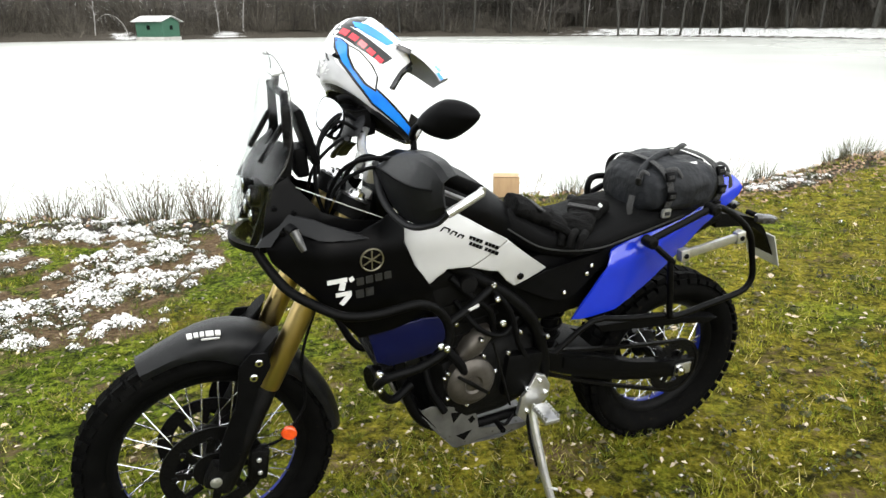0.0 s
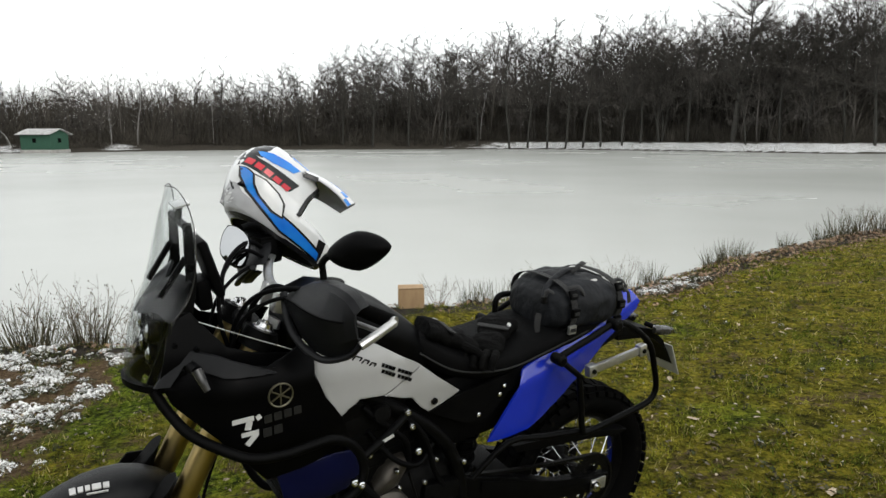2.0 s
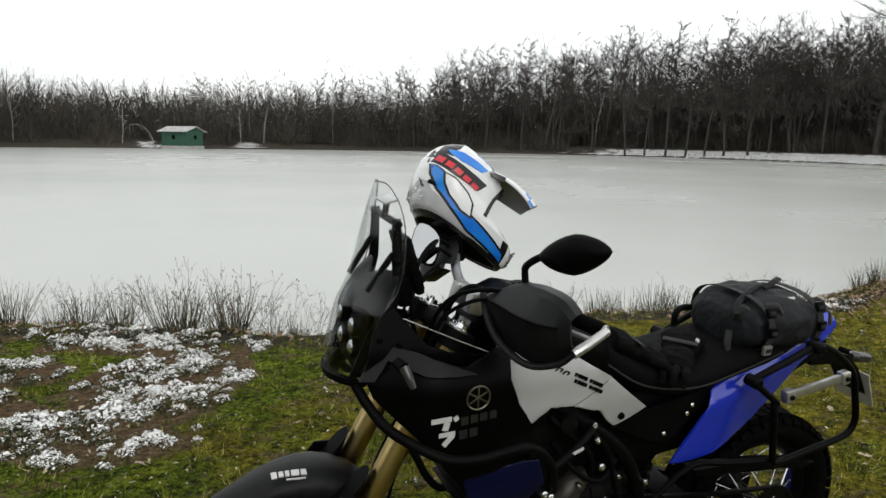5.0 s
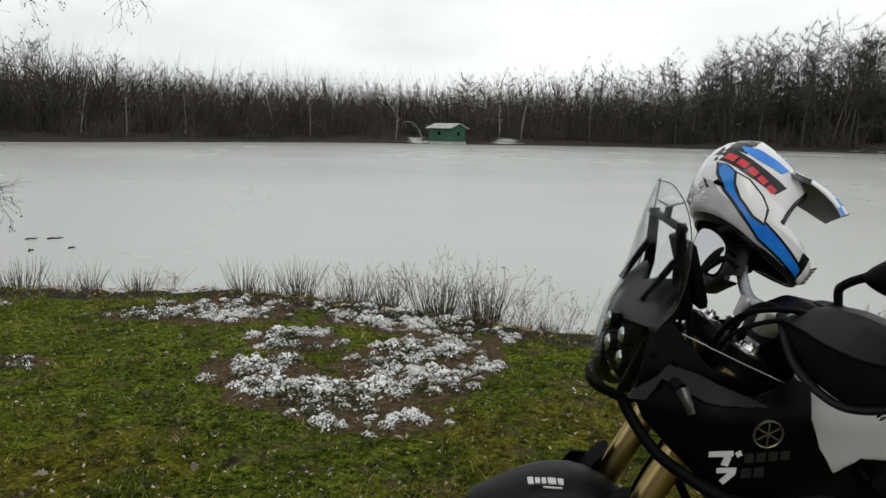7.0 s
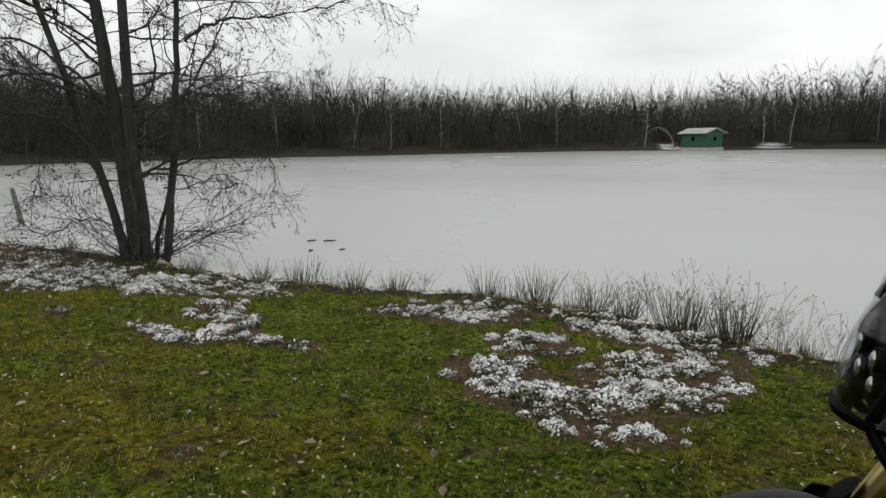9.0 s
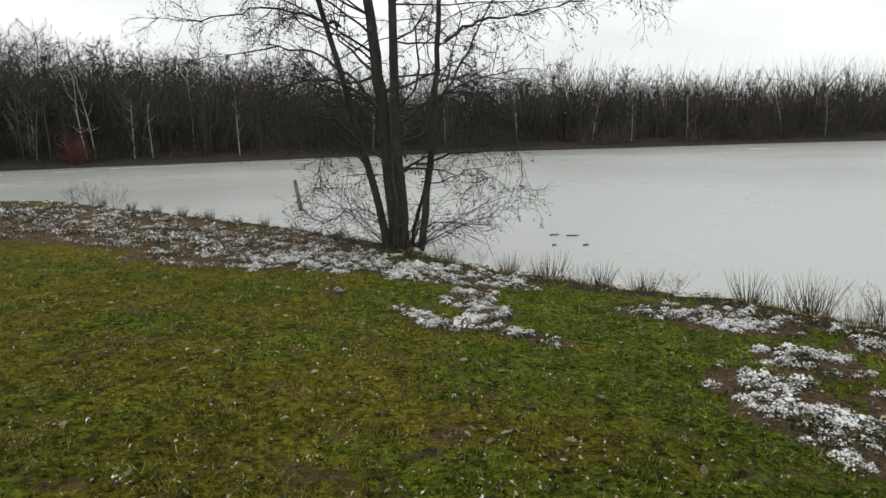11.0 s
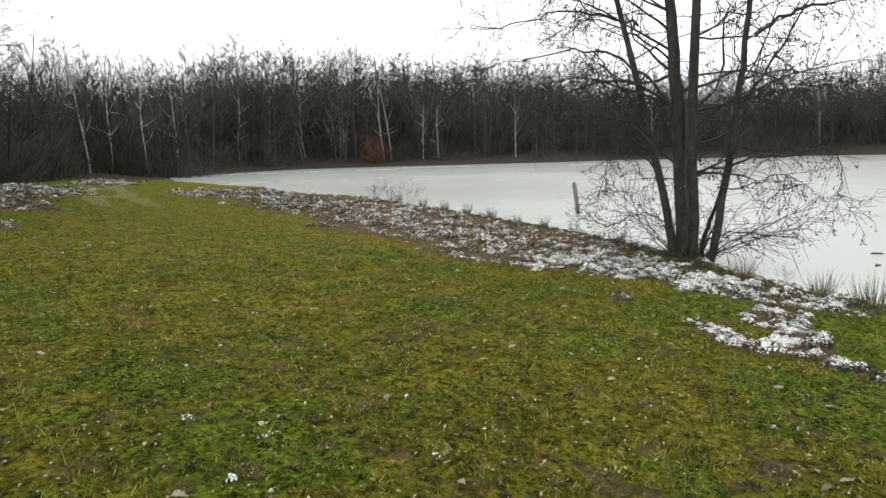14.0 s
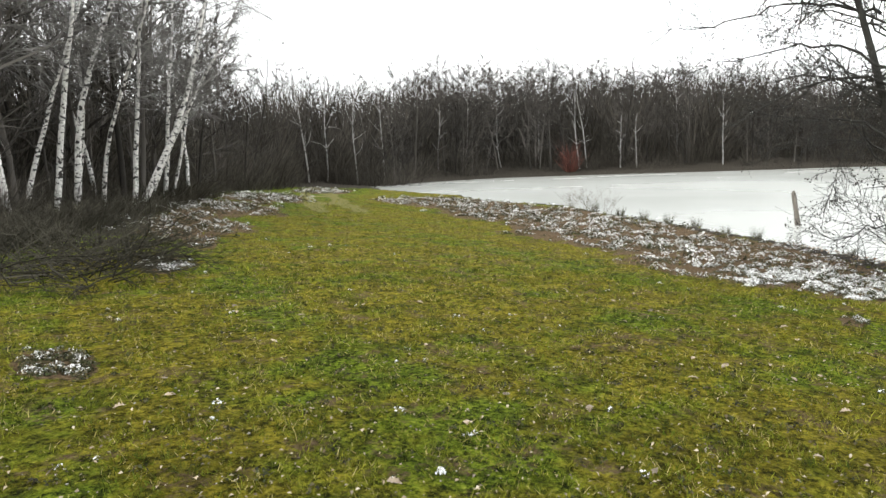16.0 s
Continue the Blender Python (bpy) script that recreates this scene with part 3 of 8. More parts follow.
mat_blue_rim = material("blue_anodised_rim", (0.003, 0.010, 0.13), (0.004, 0.014, 0.18), scale=20, rough=0.3, rough2=0.42, spec=0.2, speck=(0.03, 0.03, 0.05), speck_scale=60, speck_at=0.64)
mat_seat = material("black_ribbed_seat_vinyl", (0.001375, 0.001375, 0.001512), (0.002475, 0.002475, 0.002612), scale=60, rough=0.6, rough2=0.72, bump=0.35, bump_scale=420, spec=0.06)
mat_fabric = material("black_coated_fabric", (0.0045, 0.0050, 0.0062), (0.0095, 0.0105, 0.0128), scale=14, rough=0.55, rough2=0.75, bump=0.7, bump_scale=26, speck=(0.00792, 0.00792, 0.00864), speck_scale=300, speck_at=0.68, spec=0.2)
mat_strap = material("black_webbing", (0.006, 0.006, 0.006), (0.012, 0.012, 0.012), scale=120, rough=0.8, bump=0.5, bump_scale=600)
mat_glove = material("black_glove_textile", (0.0012, 0.0012, 0.0012), (0.003, 0.00285, 0.0027), scale=35, spec=0.08, rough=0.85, bump=0.7, bump_scale=60)
mat_white = material("white_decal", (0.55, 0.55, 0.54), (0.48, 0.48, 0.47), scale=40, rough=0.45)
mat_dark_decal = material("charcoal_decal", (0.010, 0.010, 0.0105), (0.014, 0.014, 0.0145), scale=40, rough=0.4)
mat_brass = material("brass_emblem", (0.26, 0.24, 0.18), (0.20, 0.18, 0.13), scale=60, rough=0.35, metal=0.9)
mat_cover = material("bronze_grey_engine_cover", (0.050, 0.044, 0.038), (0.078, 0.070, 0.060), scale=30, rough=0.38, rough2=0.52, metal=0.7, bump=0.2, bump_scale=400)
mat_bash = material("dull_scratched_aluminium", (0.20, 0.20, 0.197), (0.13, 0.13, 0.13), scale=14, rough=0.42, rough2=0.6, metal=0.9, bump=0.15, bump_scale=200, speck=(0.09, 0.08, 0.07), speck_scale=50, speck_at=0.64)
mat_screen = glass("clear_windscreen", (0.95, 0.96, 0.96), 0.04)
mat_lens = glass("headlamp_lens", (0.92, 0.93, 0.93), 0.03)
mat_red_lens = material("red_lamp_lens", (0.45, 0.012, 0.02), (0.35, 0.01, 0.015), scale=60, rough=0.15, coat=0.5)
mat_orange = material("orange_reflector", (0.62, 0.075, 0.012), (0.52, 0.055, 0.01), scale=90, rough=0.25, coat=0.4)
mat_smoke = material("smoked_indicator_lens", (0.022, 0.022, 0.022), (0.035, 0.034, 0.033), scale=60, rough=0.2, coat=0.15)
mat_plate = material("pale_number_plate", (0.42, 0.42, 0.38), (0.34, 0.34, 0.31), scale=20, rough=0.45, speck=(0.15, 0.14, 0.12), speck_scale=60, speck_at=0.66)
# darkened copy of the blue plastic: its low base colour stands in for shade
mat_blue_shaded = material("shaded_blue_plastic", (0.0016, 0.0026, 0.024), (0.0022, 0.0038, 0.034), scale=8, rough=0.3, rough2=0.4, spec=0.3)
mat_mirror = material("mirror_glass", (0.42, 0.43, 0.44), (0.46, 0.47, 0.48), scale=5, rough=0.03, metal=1.0)

# ---- motorcycle: x ahead, y to its left, z up, from the rear tyre's foot ----
BIKE = Matrix(((-0.8703, 0.4911, 0.0374, 0.6855), (-0.4925, -0.867, -0.0761, 2.3147), (-0.0049, -0.0847, 0.9964, -0.1261), (0, 0, 0, 1)))
BIKE = Matrix.LocRotScale(BIKE.translation, BIKE.to_quaternion().normalized(), None)
bike = tagged(new("motorcycle"), "black, silver and blue adventure motorcycle on its side stand", "motorcycle")
bike.empty_display_size = 0.2
bike.matrix_world = BIKE
FRONT, REAR = Vector((1.595, 0, 0.352)), Vector((0, 0, 0.335))
RAKE = Vector((-0.454, 0, 0.891))


def put(name, bm, mat, parent=None, label="", angle=34):
    return part(name, finish(bm, angle), mat, parent or bike, label)


def wheel(name, centre, radius, width, rim_r, rim_w, hub_w, label, discs):
    """A spoked wheel: hub, with tyre, tread, rim and each spoke under it."""
    c = Vector((0, 0, 0))
    hub = put(name, lathe([(-hub_w, 0.02), (-hub_w, 0.055), (-hub_w * 0.8, 0.055), (-hub_w * 0.6, 0.03), (hub_w * 0.6, 0.03), (hub_w * 0.8, 0.055), (hub_w, 0.055), (hub_w, 0.02)], (0, 1, 0), c, 32), mat_engine, None, label)
    hub.location = centre
    w = width / 2
    prof = [(-rim_w * 0.8, rim_r), (-w * 0.92, rim_r + (radius - rim_r) * 0.35), (-w, rim_r + (radius - rim_r) * 0.62), (-w * 0.86, radius - 0.022), (-w * 0.5, radius - 0.011), (0, radius - 0.008),
            (w * 0.5, radius - 0.011), (w * 0.86, radius - 0.022), (w, rim_r + (radius - rim_r) * 0.62), (w * 0.92, rim_r + (radius - rim_r) * 0.35), (rim_w * 0.8, rim_r)]
    put("tyre", lathe(prof, (0, 1, 0), c, 72, closed=True), mat_rubber, hub, "worn black tyre with blocky tread", 50)
    tread = bmesh.new()
    n = 44
    for k in range(n):
        for row, (off, rr, ln, wd) in enumerate(((-0.78, radius - 0.018, 0.030, 0.022), (-0.30, radius - 0.007, 0.034, 0.026), (0.30, radius - 0.007, 0.034, 0.026), (0.78, radius - 0.018, 0.030, 0.022))):
            t = 2 * math.pi * (k + (0.5 if row in (1, 2) else 0.0) + (0.15 if row > 1 else 0)) / n
            m = Matrix.Translation((rr * math.cos(t), off * w, rr * math.sin(t))) @ Matrix.Rotation(-t, 4, "Y") @ Matrix.Rotation(-0.55 * off, 4, "Z")
            block((0.017, wd * width / 0.1, ln * (1.0 if radius > 0.34 else 1.1)), m, 0.0, tread)
    part("tread", finish(tread, 20, False), mat_rubber, hub)
    rp = [(-rim_w, rim_r + 0.012), (-rim_w, rim_r + 0.001), (-rim_w * 0.75, rim_r - 0.014), (-rim_w * 0.3, rim_r - 0.024), (rim_w * 0.3, rim_r - 0.024), (rim_w * 0.75, rim_r - 0.014), (rim_w, rim_r + 0.001), (rim_w, rim_r + 0.012)]
    rim = put("rim", lathe(rp, (0, 1, 0), c, 72, closed=True), mat_blue_rim, hub, "blue anodised rim, edges coloured black as shade")
    # the rim is blue throughout; black on its edges paints in shade
    rim.data.materials.append(mat_black_metal)
    for face in rim.data.polygons:
        face.material_index = 1 if abs(face.center.y) > 0.40 * rim_w else 0
    shared = None
    for k in range(36):
        s = 1 if k % 2 else -1
        t = 2 * math.pi * k / 36
        twist = 0.55 * (1 if (k // 2) % 2 else -1)
        a = Vector((0.052 * math.cos(t + twist), s * hub_w * 0.9, 0.052 * math.sin(t + twist)))
        b = Vector(((rim_r - 0.02) * math.cos(t), s * 0.006, (rim_r - 0.02) * math.sin(t)))
        if shared is None:
            length = (b - a).length
            shared = bpy.data.meshes.new("spoke")
            sb = lathe([(0, 0.0021), (length * 0.93, 0.0021), (length * 0.93, 0.0034), (length, 0.0034)], (0, 0, 1), (0, 0, 0), 6)
            finish(sb).to_mesh(shared)
            sb.free()
            shared.materials.append(mat_chrome)
        ob = new("spoke", shared)
        ob.parent = hub
        ob.matrix_local = Matrix.Translation(a) @ (b - a).to_track_quat("Z", "Y").to_matrix().to_4x4()
    for y, r in discs:
        d = lathe([(-0.0025, r * 0.72), (-0.0025, r), (0.0025, r), (0.0025, r * 0.72)], (0, 1, 0), (0, y, 0), 60, closed=True)
        for k in range(8):
            t = 2 * math.pi * k / 8
            block((r * 0.34, 0.004, 0.022), Matrix.Translation((r * 0.58 * math.cos(t), y, r * 0.58 * math.sin(t))) @ Matrix.Rotation(-t - 0.25, 4, "Y"), 0.001, d)
            bolt((r * 0.74 * math.cos(t), y + 0.003 * math.copysign(1, y), r * 0.74 * math.sin(t)), 0.009, (0, math.copysign(1, y), 0), 0.005, d)
        disc = put("brake_disc", d, mat_engine, hub, "thin steel brake disc")
        holes = bmesh.new()
        for k in range(60):
            t = 2 * math.pi * k / 60
            rr = r * (0.80, 0.87, 0.94)[k % 3]
            lathe([(-0.003, 0.0035), (0.0032, 0.0035)], (0, 1, 0), (rr * math.cos(t), y, rr * math.sin(t)), 6, holes)
        part("drill_hole", finish(holes, 30, False), mat_black_metal, disc)
    return hub


front_wheel = wheel("front_wheel", FRONT, 0.350, 0.098, 0.266, 0.020, 0.075, "large spoked front wheel", ((0.072, 0.141), (-0.072, 0.141)))
rear_wheel = wheel("rear_wheel", REAR, 0.335, 0.150, 0.230, 0.036, 0.085, "spoked rear wheel", ((-0.095, 0.123),))

# fork and steering
FORK = FRONT + Vector((0.891, 0, 0.454)) * -0.03
for s in (1, -1):
    base = FORK + Vector((0, 0.1 * s, 0))
    leg = put("fork_leg", lathe([(-0.03, 0.03), (0.02, 0.034), (0.10, 0.030), (0.33, 0.0265), (0.34, 0.022)], RAKE, base, 20), mat_engine)
    put("fork_tube", lathe([(0.30, 0.027), (0.305, 0.030), (0.50, 0.0305), (0.862, 0.0305), (0.862, 0.02)], RAKE, base, 28), mat_gold, None, "gold anodised fork tube")
    cap = put("fork_cap", lathe([(0.860, 0.029), (0.872, 0.029), (0.875, 0.022), (0.885, 0.020), (0.885, 0.008), (0.891, 0.008)], RAKE, base, 12), mat_chrome)
    guard = panel([(1.43, 0.73), (1.475, 0.735), (1.505, 0.70), (1.52, 0.60), (1.575, 0.47), (1.585, 0.40), (1.56, 0.385), (1.535, 0.40), (1.50, 0.52), (1.46, 0.63), (1.425, 0.69)],
                  lambda a, b: 0.142 - 1.6 * (a - (1.60 - 0.45 * (b - 0.38))) ** 2, 0.008, 0.025)
    fg = part("fork_guard", guard if s > 0 else mirrored(guard), mat_plastic, bike, "black moulded fork guard")
    for k, (bx, bz) in enumerate(((1.455, 0.706), (1.471, 0.665))):
        part("bolt", finish(bolt((bx, 0.138 * s, bz), 0.011, (0, s, 0), 0.007)), mat_chrome, fg)
    put("axle_clamp", block((0.07, 0.045, 0.075), Matrix.Translation(FRONT + Vector((-0.012, 0.105 * s, 0.005))) @ Matrix.Rotation(-0.47, 4, "Y"), 0.014), mat_engine)
    cal = put("brake_caliper", block((0.055, 0.04, 0.10), Matrix.Translation((1.476, 0.088 * s, 0.355)) @ Matrix.Rotation(-0.15, 4, "Y"), 0.012), mat_engine)
    for k in (-0.022, 0.022):
        part("bolt", finish(bolt((1.476, 0.108 * s, 0.355 + k), 0.007, (0, s, 0))), mat_alu, cal)
    put("reflector", lathe([(-0.006, 0.020), (0.004, 0.022), (0.008, 0.018)], (0.3, s, 0), (1.388, 0.112 * s, 0.447), 20), mat_orange, None, "round orange side reflector")
    put("brake_hose", rod([(1.47, 0.09 * s, 0.40), (1.40, 0.10 * s, 0.43), (1.335, 0.09 * s, 0.52), (1.33, 0.07 * s, 0.66), (1.27, 0.05 * s, 0.82), (1.20, 0.03 * s, 1.0)], 0.0045, 8), mat_plastic)
put("front_axle", lathe([(-0.13, 0.010), (-0.13, 0.016), (-0.12, 0.016), (0.12, 0.016), (0.13, 0.016), (0.133, 0.008)], (0, 1, 0), FRONT, 16), mat_alu)
for z, name in ((0.63, "lower_triple_clamp"), (0.845, "upper_triple_clamp")):
    bm = bmesh.new()
    block((0.062, 0.275, 0.042), Matrix.Translation(FORK + RAKE * z - Vector((0.01, 0, 0))) @ Matrix.Rotation(-0.47, 4, "Y"), 0.016, bm)
    for s in (1, -1):
        lathe([(z - 0.024, 0.031), (z - 0.024, 0.042), (z + 0.024, 0.042), (z + 0.024, 0.031)], RAKE, FORK + Vector((0, 0.1 * s, 0)), 24, bm)
    put(name, bm, mat_black_metal)
put("steering_stem_nut", lathe([(0.86, 0.02), (0.885, 0.02), (0.885, 0.01)], RAKE, FORK - Vector((0.06, 0, 0.03)), 6), mat_alu)

# front mudguard
rings = []
for k in range(19):
    u = k / 18
    a = radians(66 + 112 * u)
    r = 0.372 + 0.045 * math.sin(math.pi * min(1, u * 1.35)) ** 2
    wd = 0.042 + 0.034 * math.sin(math.pi * min(1, 0.08 + u * 1.1)) if u < 0.75 else 0.068 - 0.03 * (u - 0.75) * 4
    drop = 0.030 + 0.055 * math.exp(-((u - 0.40) / 0.16) ** 2)
    d, q = Vector((math.cos(a), 0, math.sin(a))), []
    outer = [(-1.0, drop), (-1.02, drop * 0.45), (-0.88, 0.008), (-0.5, -0.004), (0, -0.008), (0.5, -0.004), (0.88, 0.008), (1.02, drop * 0.45), (1.0, drop)]
    for y, dd in outer:
        q.append(FRONT + d * (r - dd) + Vector((0, y * wd, 0)))
    for y, dd in outer[::-1]:
        q.append(FRONT + d * (r - dd - 0.004) + Vector((0, y * (wd - 0.004), 0)))
    rings.append(q)
bm = bmesh.new()
skin(bm, rings)
fender = put("front_mudguard", bm, mat_guard, None, "black front mudguard with white lettering bars", 50)
for s in (1, -1):
    bm = bmesh.new()
    skin(bm, [[Vector((1.452 - 0.03 * u + 0.034 * (1 - 0.12 * u) * math.cos(t), s * 0.1 + 0.035 * (1 - 0.12 * u) * math.sin(t), 0.70 + 0.05 * u - 0.03 * u * math.cos(t))) for t in [2 * math.pi * k / 14 for k in range(14)]] for u in (0, 0.4, 0.8, 1.0)])
    part("collar", finish(bm), mat_plastic, fender)
for k, (u0, ln, wd) in enumerate(((0.0, 0.013, 0.018), (0.017, 0.011, 0.015), (0.032, 0.010, 0.015), (0.046, 0.019, 0.016), (0.069, 0.013, 0.016), (0.034, 0.045, 0.003))):
    a = radians(87 + (u0 + ln / 2) / 0.41 * 57)
    d = Vector((math.cos(a), 0, math.sin(a)))
    m = Matrix.Translation(FRONT + d * (0.418 if k < 5 else 0.409) + Vector((0, 0.052 if k < 5 else 0.064, 0))) @ Matrix.Rotation(math.pi / 2 - a, 4, "Y") @ Matrix.Rotation(-0.35, 4, "X")
    part("decal", finish(block((ln, wd, 0.004), m, 0.0)), mat_white, fender)

# windscreen and nose
BROW_MID, BROW_HALF, BROW_SIDE = ((1.450, 0, 1.168), (1.375, 0, 1.240)), ((1.416, 0.07, 1.184), (1.348, 0.06, 1.262)), ((1.392, 0.128, 1.168), (1.338, 0.112, 1.256))
SCREEN = [(1.175, 1.447, 1.385, 0.138), (1.22, 1.426, 1.350, 0.138), (1.28, 1.408, 1.332, 0.134), (1.34, 1.394, 1.326, 0.126), (1.39, 1.381, 1.326, 0.108), (1.43, 1.369, 1.332, 0.078), (1.458, 1.361, 1.345, 0.038)]


def bowed(rows, thick, n=13):
    """A bowed sheet from rows of height, middle x, side x and half width."""
    bm, front, back = bmesh.new(), [], []
    for z, cx, sx, hw in rows:
        row = [Vector((cx - (cx - sx) * abs(t) ** 2.0, hw * t, z)) for t in [2 * k / (n - 1) - 1 for k in range(n)]]
        front.append(row)
        back.append([q - Vector((thick, 0, 0)) for q in row])
    skin(bm, [a + b[::-1] for a, b in zip(front, back)])
    return bm


def dense(rows, k=3):
    return [tuple(q) for q in (np.concatenate([np.linspace(a, b, k, endpoint=False) for a, b in zip(np.array(rows)[:-1], np.array(rows)[1:])] + [np.array(rows)[-1:]]))]


screen = put("windscreen", bowed(dense(SCREEN), 0.0035), mat_screen, None, "clear plastic windscreen", 60)
screen.visible_shadow = False
nose = put("headlamp_cover", bowed(dense([(1.0, 1.480, 1.43, 0.105), (1.06, 1.476, 1.415, 0.125), (1.12, 1.464, 1.40, 0.135), (1.172, 1.449, 1.388, 0.138)]), 0.003), mat_lens, None, "clear headlamp cover", 60)
nose.visible_shadow = False
edge = bmesh.new()
for s in (1, -1):
    rod([(sx + 0.0005, s * hw * 1.005, z) for z, cx, sx, hw in SCREEN] + [(1.3615, s * 0.004, 1.4595)], 0.0013, 6, 4, edge)
part("edge", finish(edge), mat_smoke, screen)
brow = bmesh.new()
front = spline([BROW_SIDE[0], BROW_HALF[0], BROW_MID[0]], 4)
back = spline([BROW_SIDE[1], BROW_HALF[1], BROW_MID[1]], 4)
front += [Vector((q.x, -q.y, q.z)) for q in front[-2::-1]]
back += [Vector((q.x, -q.y, q.z)) for q in back[-2::-1]]
skin(brow, [front, [(a + b) / 2 + Vector((0.006, 0, 0.006)) for a, b in zip(front, back)], back, [q - Vector((0.004, 0, 0.007)) for q in back], [q - Vector((0.008, 0, 0.007)) for q in front]], False)
put("nose_visor", brow, mat_guard, None, "dark grey brow over the headlamps", 50)
put("nose_lower", bowed(dense([(0.985, 1.462, 1.42, 0.085), (0.995, 1.484, 1.428, 0.108), (1.012, 1.486, 1.426, 0.112)]), 0.02), mat_plastic)
put("lamp_housing", block((0.03, 0.20, 0.16), Matrix.Translation((1.395, 0, 1.09)) @ Matrix.Rotation(-0.16, 4, "Y"), 0.012), mat_black_paint)
for y, z in ((0.052, 1.128), (-0.052, 1.128), (0.048, 1.072), (-0.048, 1.072)):
    lamp = put("headlamp", lathe([(-0.02, 0.024), (0.012, 0.026), (0.016, 0.023), (0.012, 0.021)], (1, 0, 0.12), (1.415, y, z), 24), mat_black_metal)
    part("lens", finish(lathe([(0.004, 0.0215), (0.012, 0.0195), (0.018, 0.013), (0.02, 0.004)], (1, 0, 0.12), (1.415, y, z), 24)), mat_chrome, lamp, "bright projector lens")

# tower behind the screen, with display
for s in (1, -1):
    tower = panel([(1.344, 1.385), (1.325, 1.385), (1.321, 1.26), (1.333, 1.18), (1.36, 1.10), (1.40, 1.015), (1.445, 1.02), (1.40, 1.13), (1.354, 1.215), (1.345, 1.26)], lambda a, b: 0.105 - 0.10 * max(0, b - 1.2), 0.01, 0.04)
    tw = part("tower_plate", tower if s > 0 else mirrored(tower), mat_black_metal, bike)
    for bx, bz in ((1.335, 1.36), (1.334, 1.285), (1.36, 1.175)):
        part("bolt", finish(bolt((bx, 0.107 * s - 0.1 * s * max(0, bz - 1.2), bz), 0.009, (0, s, 0))), mat_black_paint, tw)
    put("screen_strut", rod([(1.400, 0.080 * s, 1.218), (1.342, 0.088 * s, 1.306)], 0.0075, 8, 0), mat_black_metal)
    cover = panel([(1.43, 1.018), (1.392, 1.165), (1.345, 1.185), (1.318, 1.15), (1.272, 1.098), (1.215, 1.078), (1.10, 1.06), (1.17, 1.03), (1.30, 1.03)], lambda a, b: 0.150 + 0.10 * max(0, 1.32 - a) * 0.8 - 0.35 * max(0, b - 1.08), 0.006, 0.03)
    cv = part("nose_side_panel", cover if s > 0 else mirrored(cover), mat_black_paint, bike)
    for bx, bz in ((1.385, 1.12), (1.34, 1.105), (1.375, 1.06)):
        part("bolt", finish(bolt((bx, (0.155 - 0.35 * max(0, bz - 1.08)) * s, bz), 0.006, (0, s, 0))), mat_plastic, cv)
put("tower_bar", rod([(1.335, -0.1, 1.375), (1.335, 0.1, 1.375)], 0.009, 10, 0), mat_black_metal)
put("camera_bracket", block((0.035, 0.075, 0.006), Matrix.Translation((1.335, 0.01, 1.418)) @ Matrix.Rotation(0.25, 4, "Y"), 0.002), mat_alu, None, "small bright metal bracket")
put("bracket_stem", rod([(1.335, 0.01, 1.415), (1.34, 0.01, 1.375)], 0.008, 8, 0), mat_black_metal)
dash = put("display", block((0.022, 0.115, 0.150), Matrix.Translation((1.278, 0.0, 1.262)) @ Matrix.Rotation(0.30, 4, "Y"), 0.008), mat_plastic, None, "upright black display unit")
part("glass", finish(block((0.003, 0.10, 0.132), Matrix.Translation((1.2665, 0.0, 1.2655)) @ Matrix.Rotation(0.30, 4, "Y"), 0.001)), mat_black_paint, dash)
put("display_mount", block((0.035, 0.08, 0.08), Matrix.Translation((1.292, 0, 1.195)) @ Matrix.Rotation(0.1, 4, "Y"), 0.012), mat_plastic)

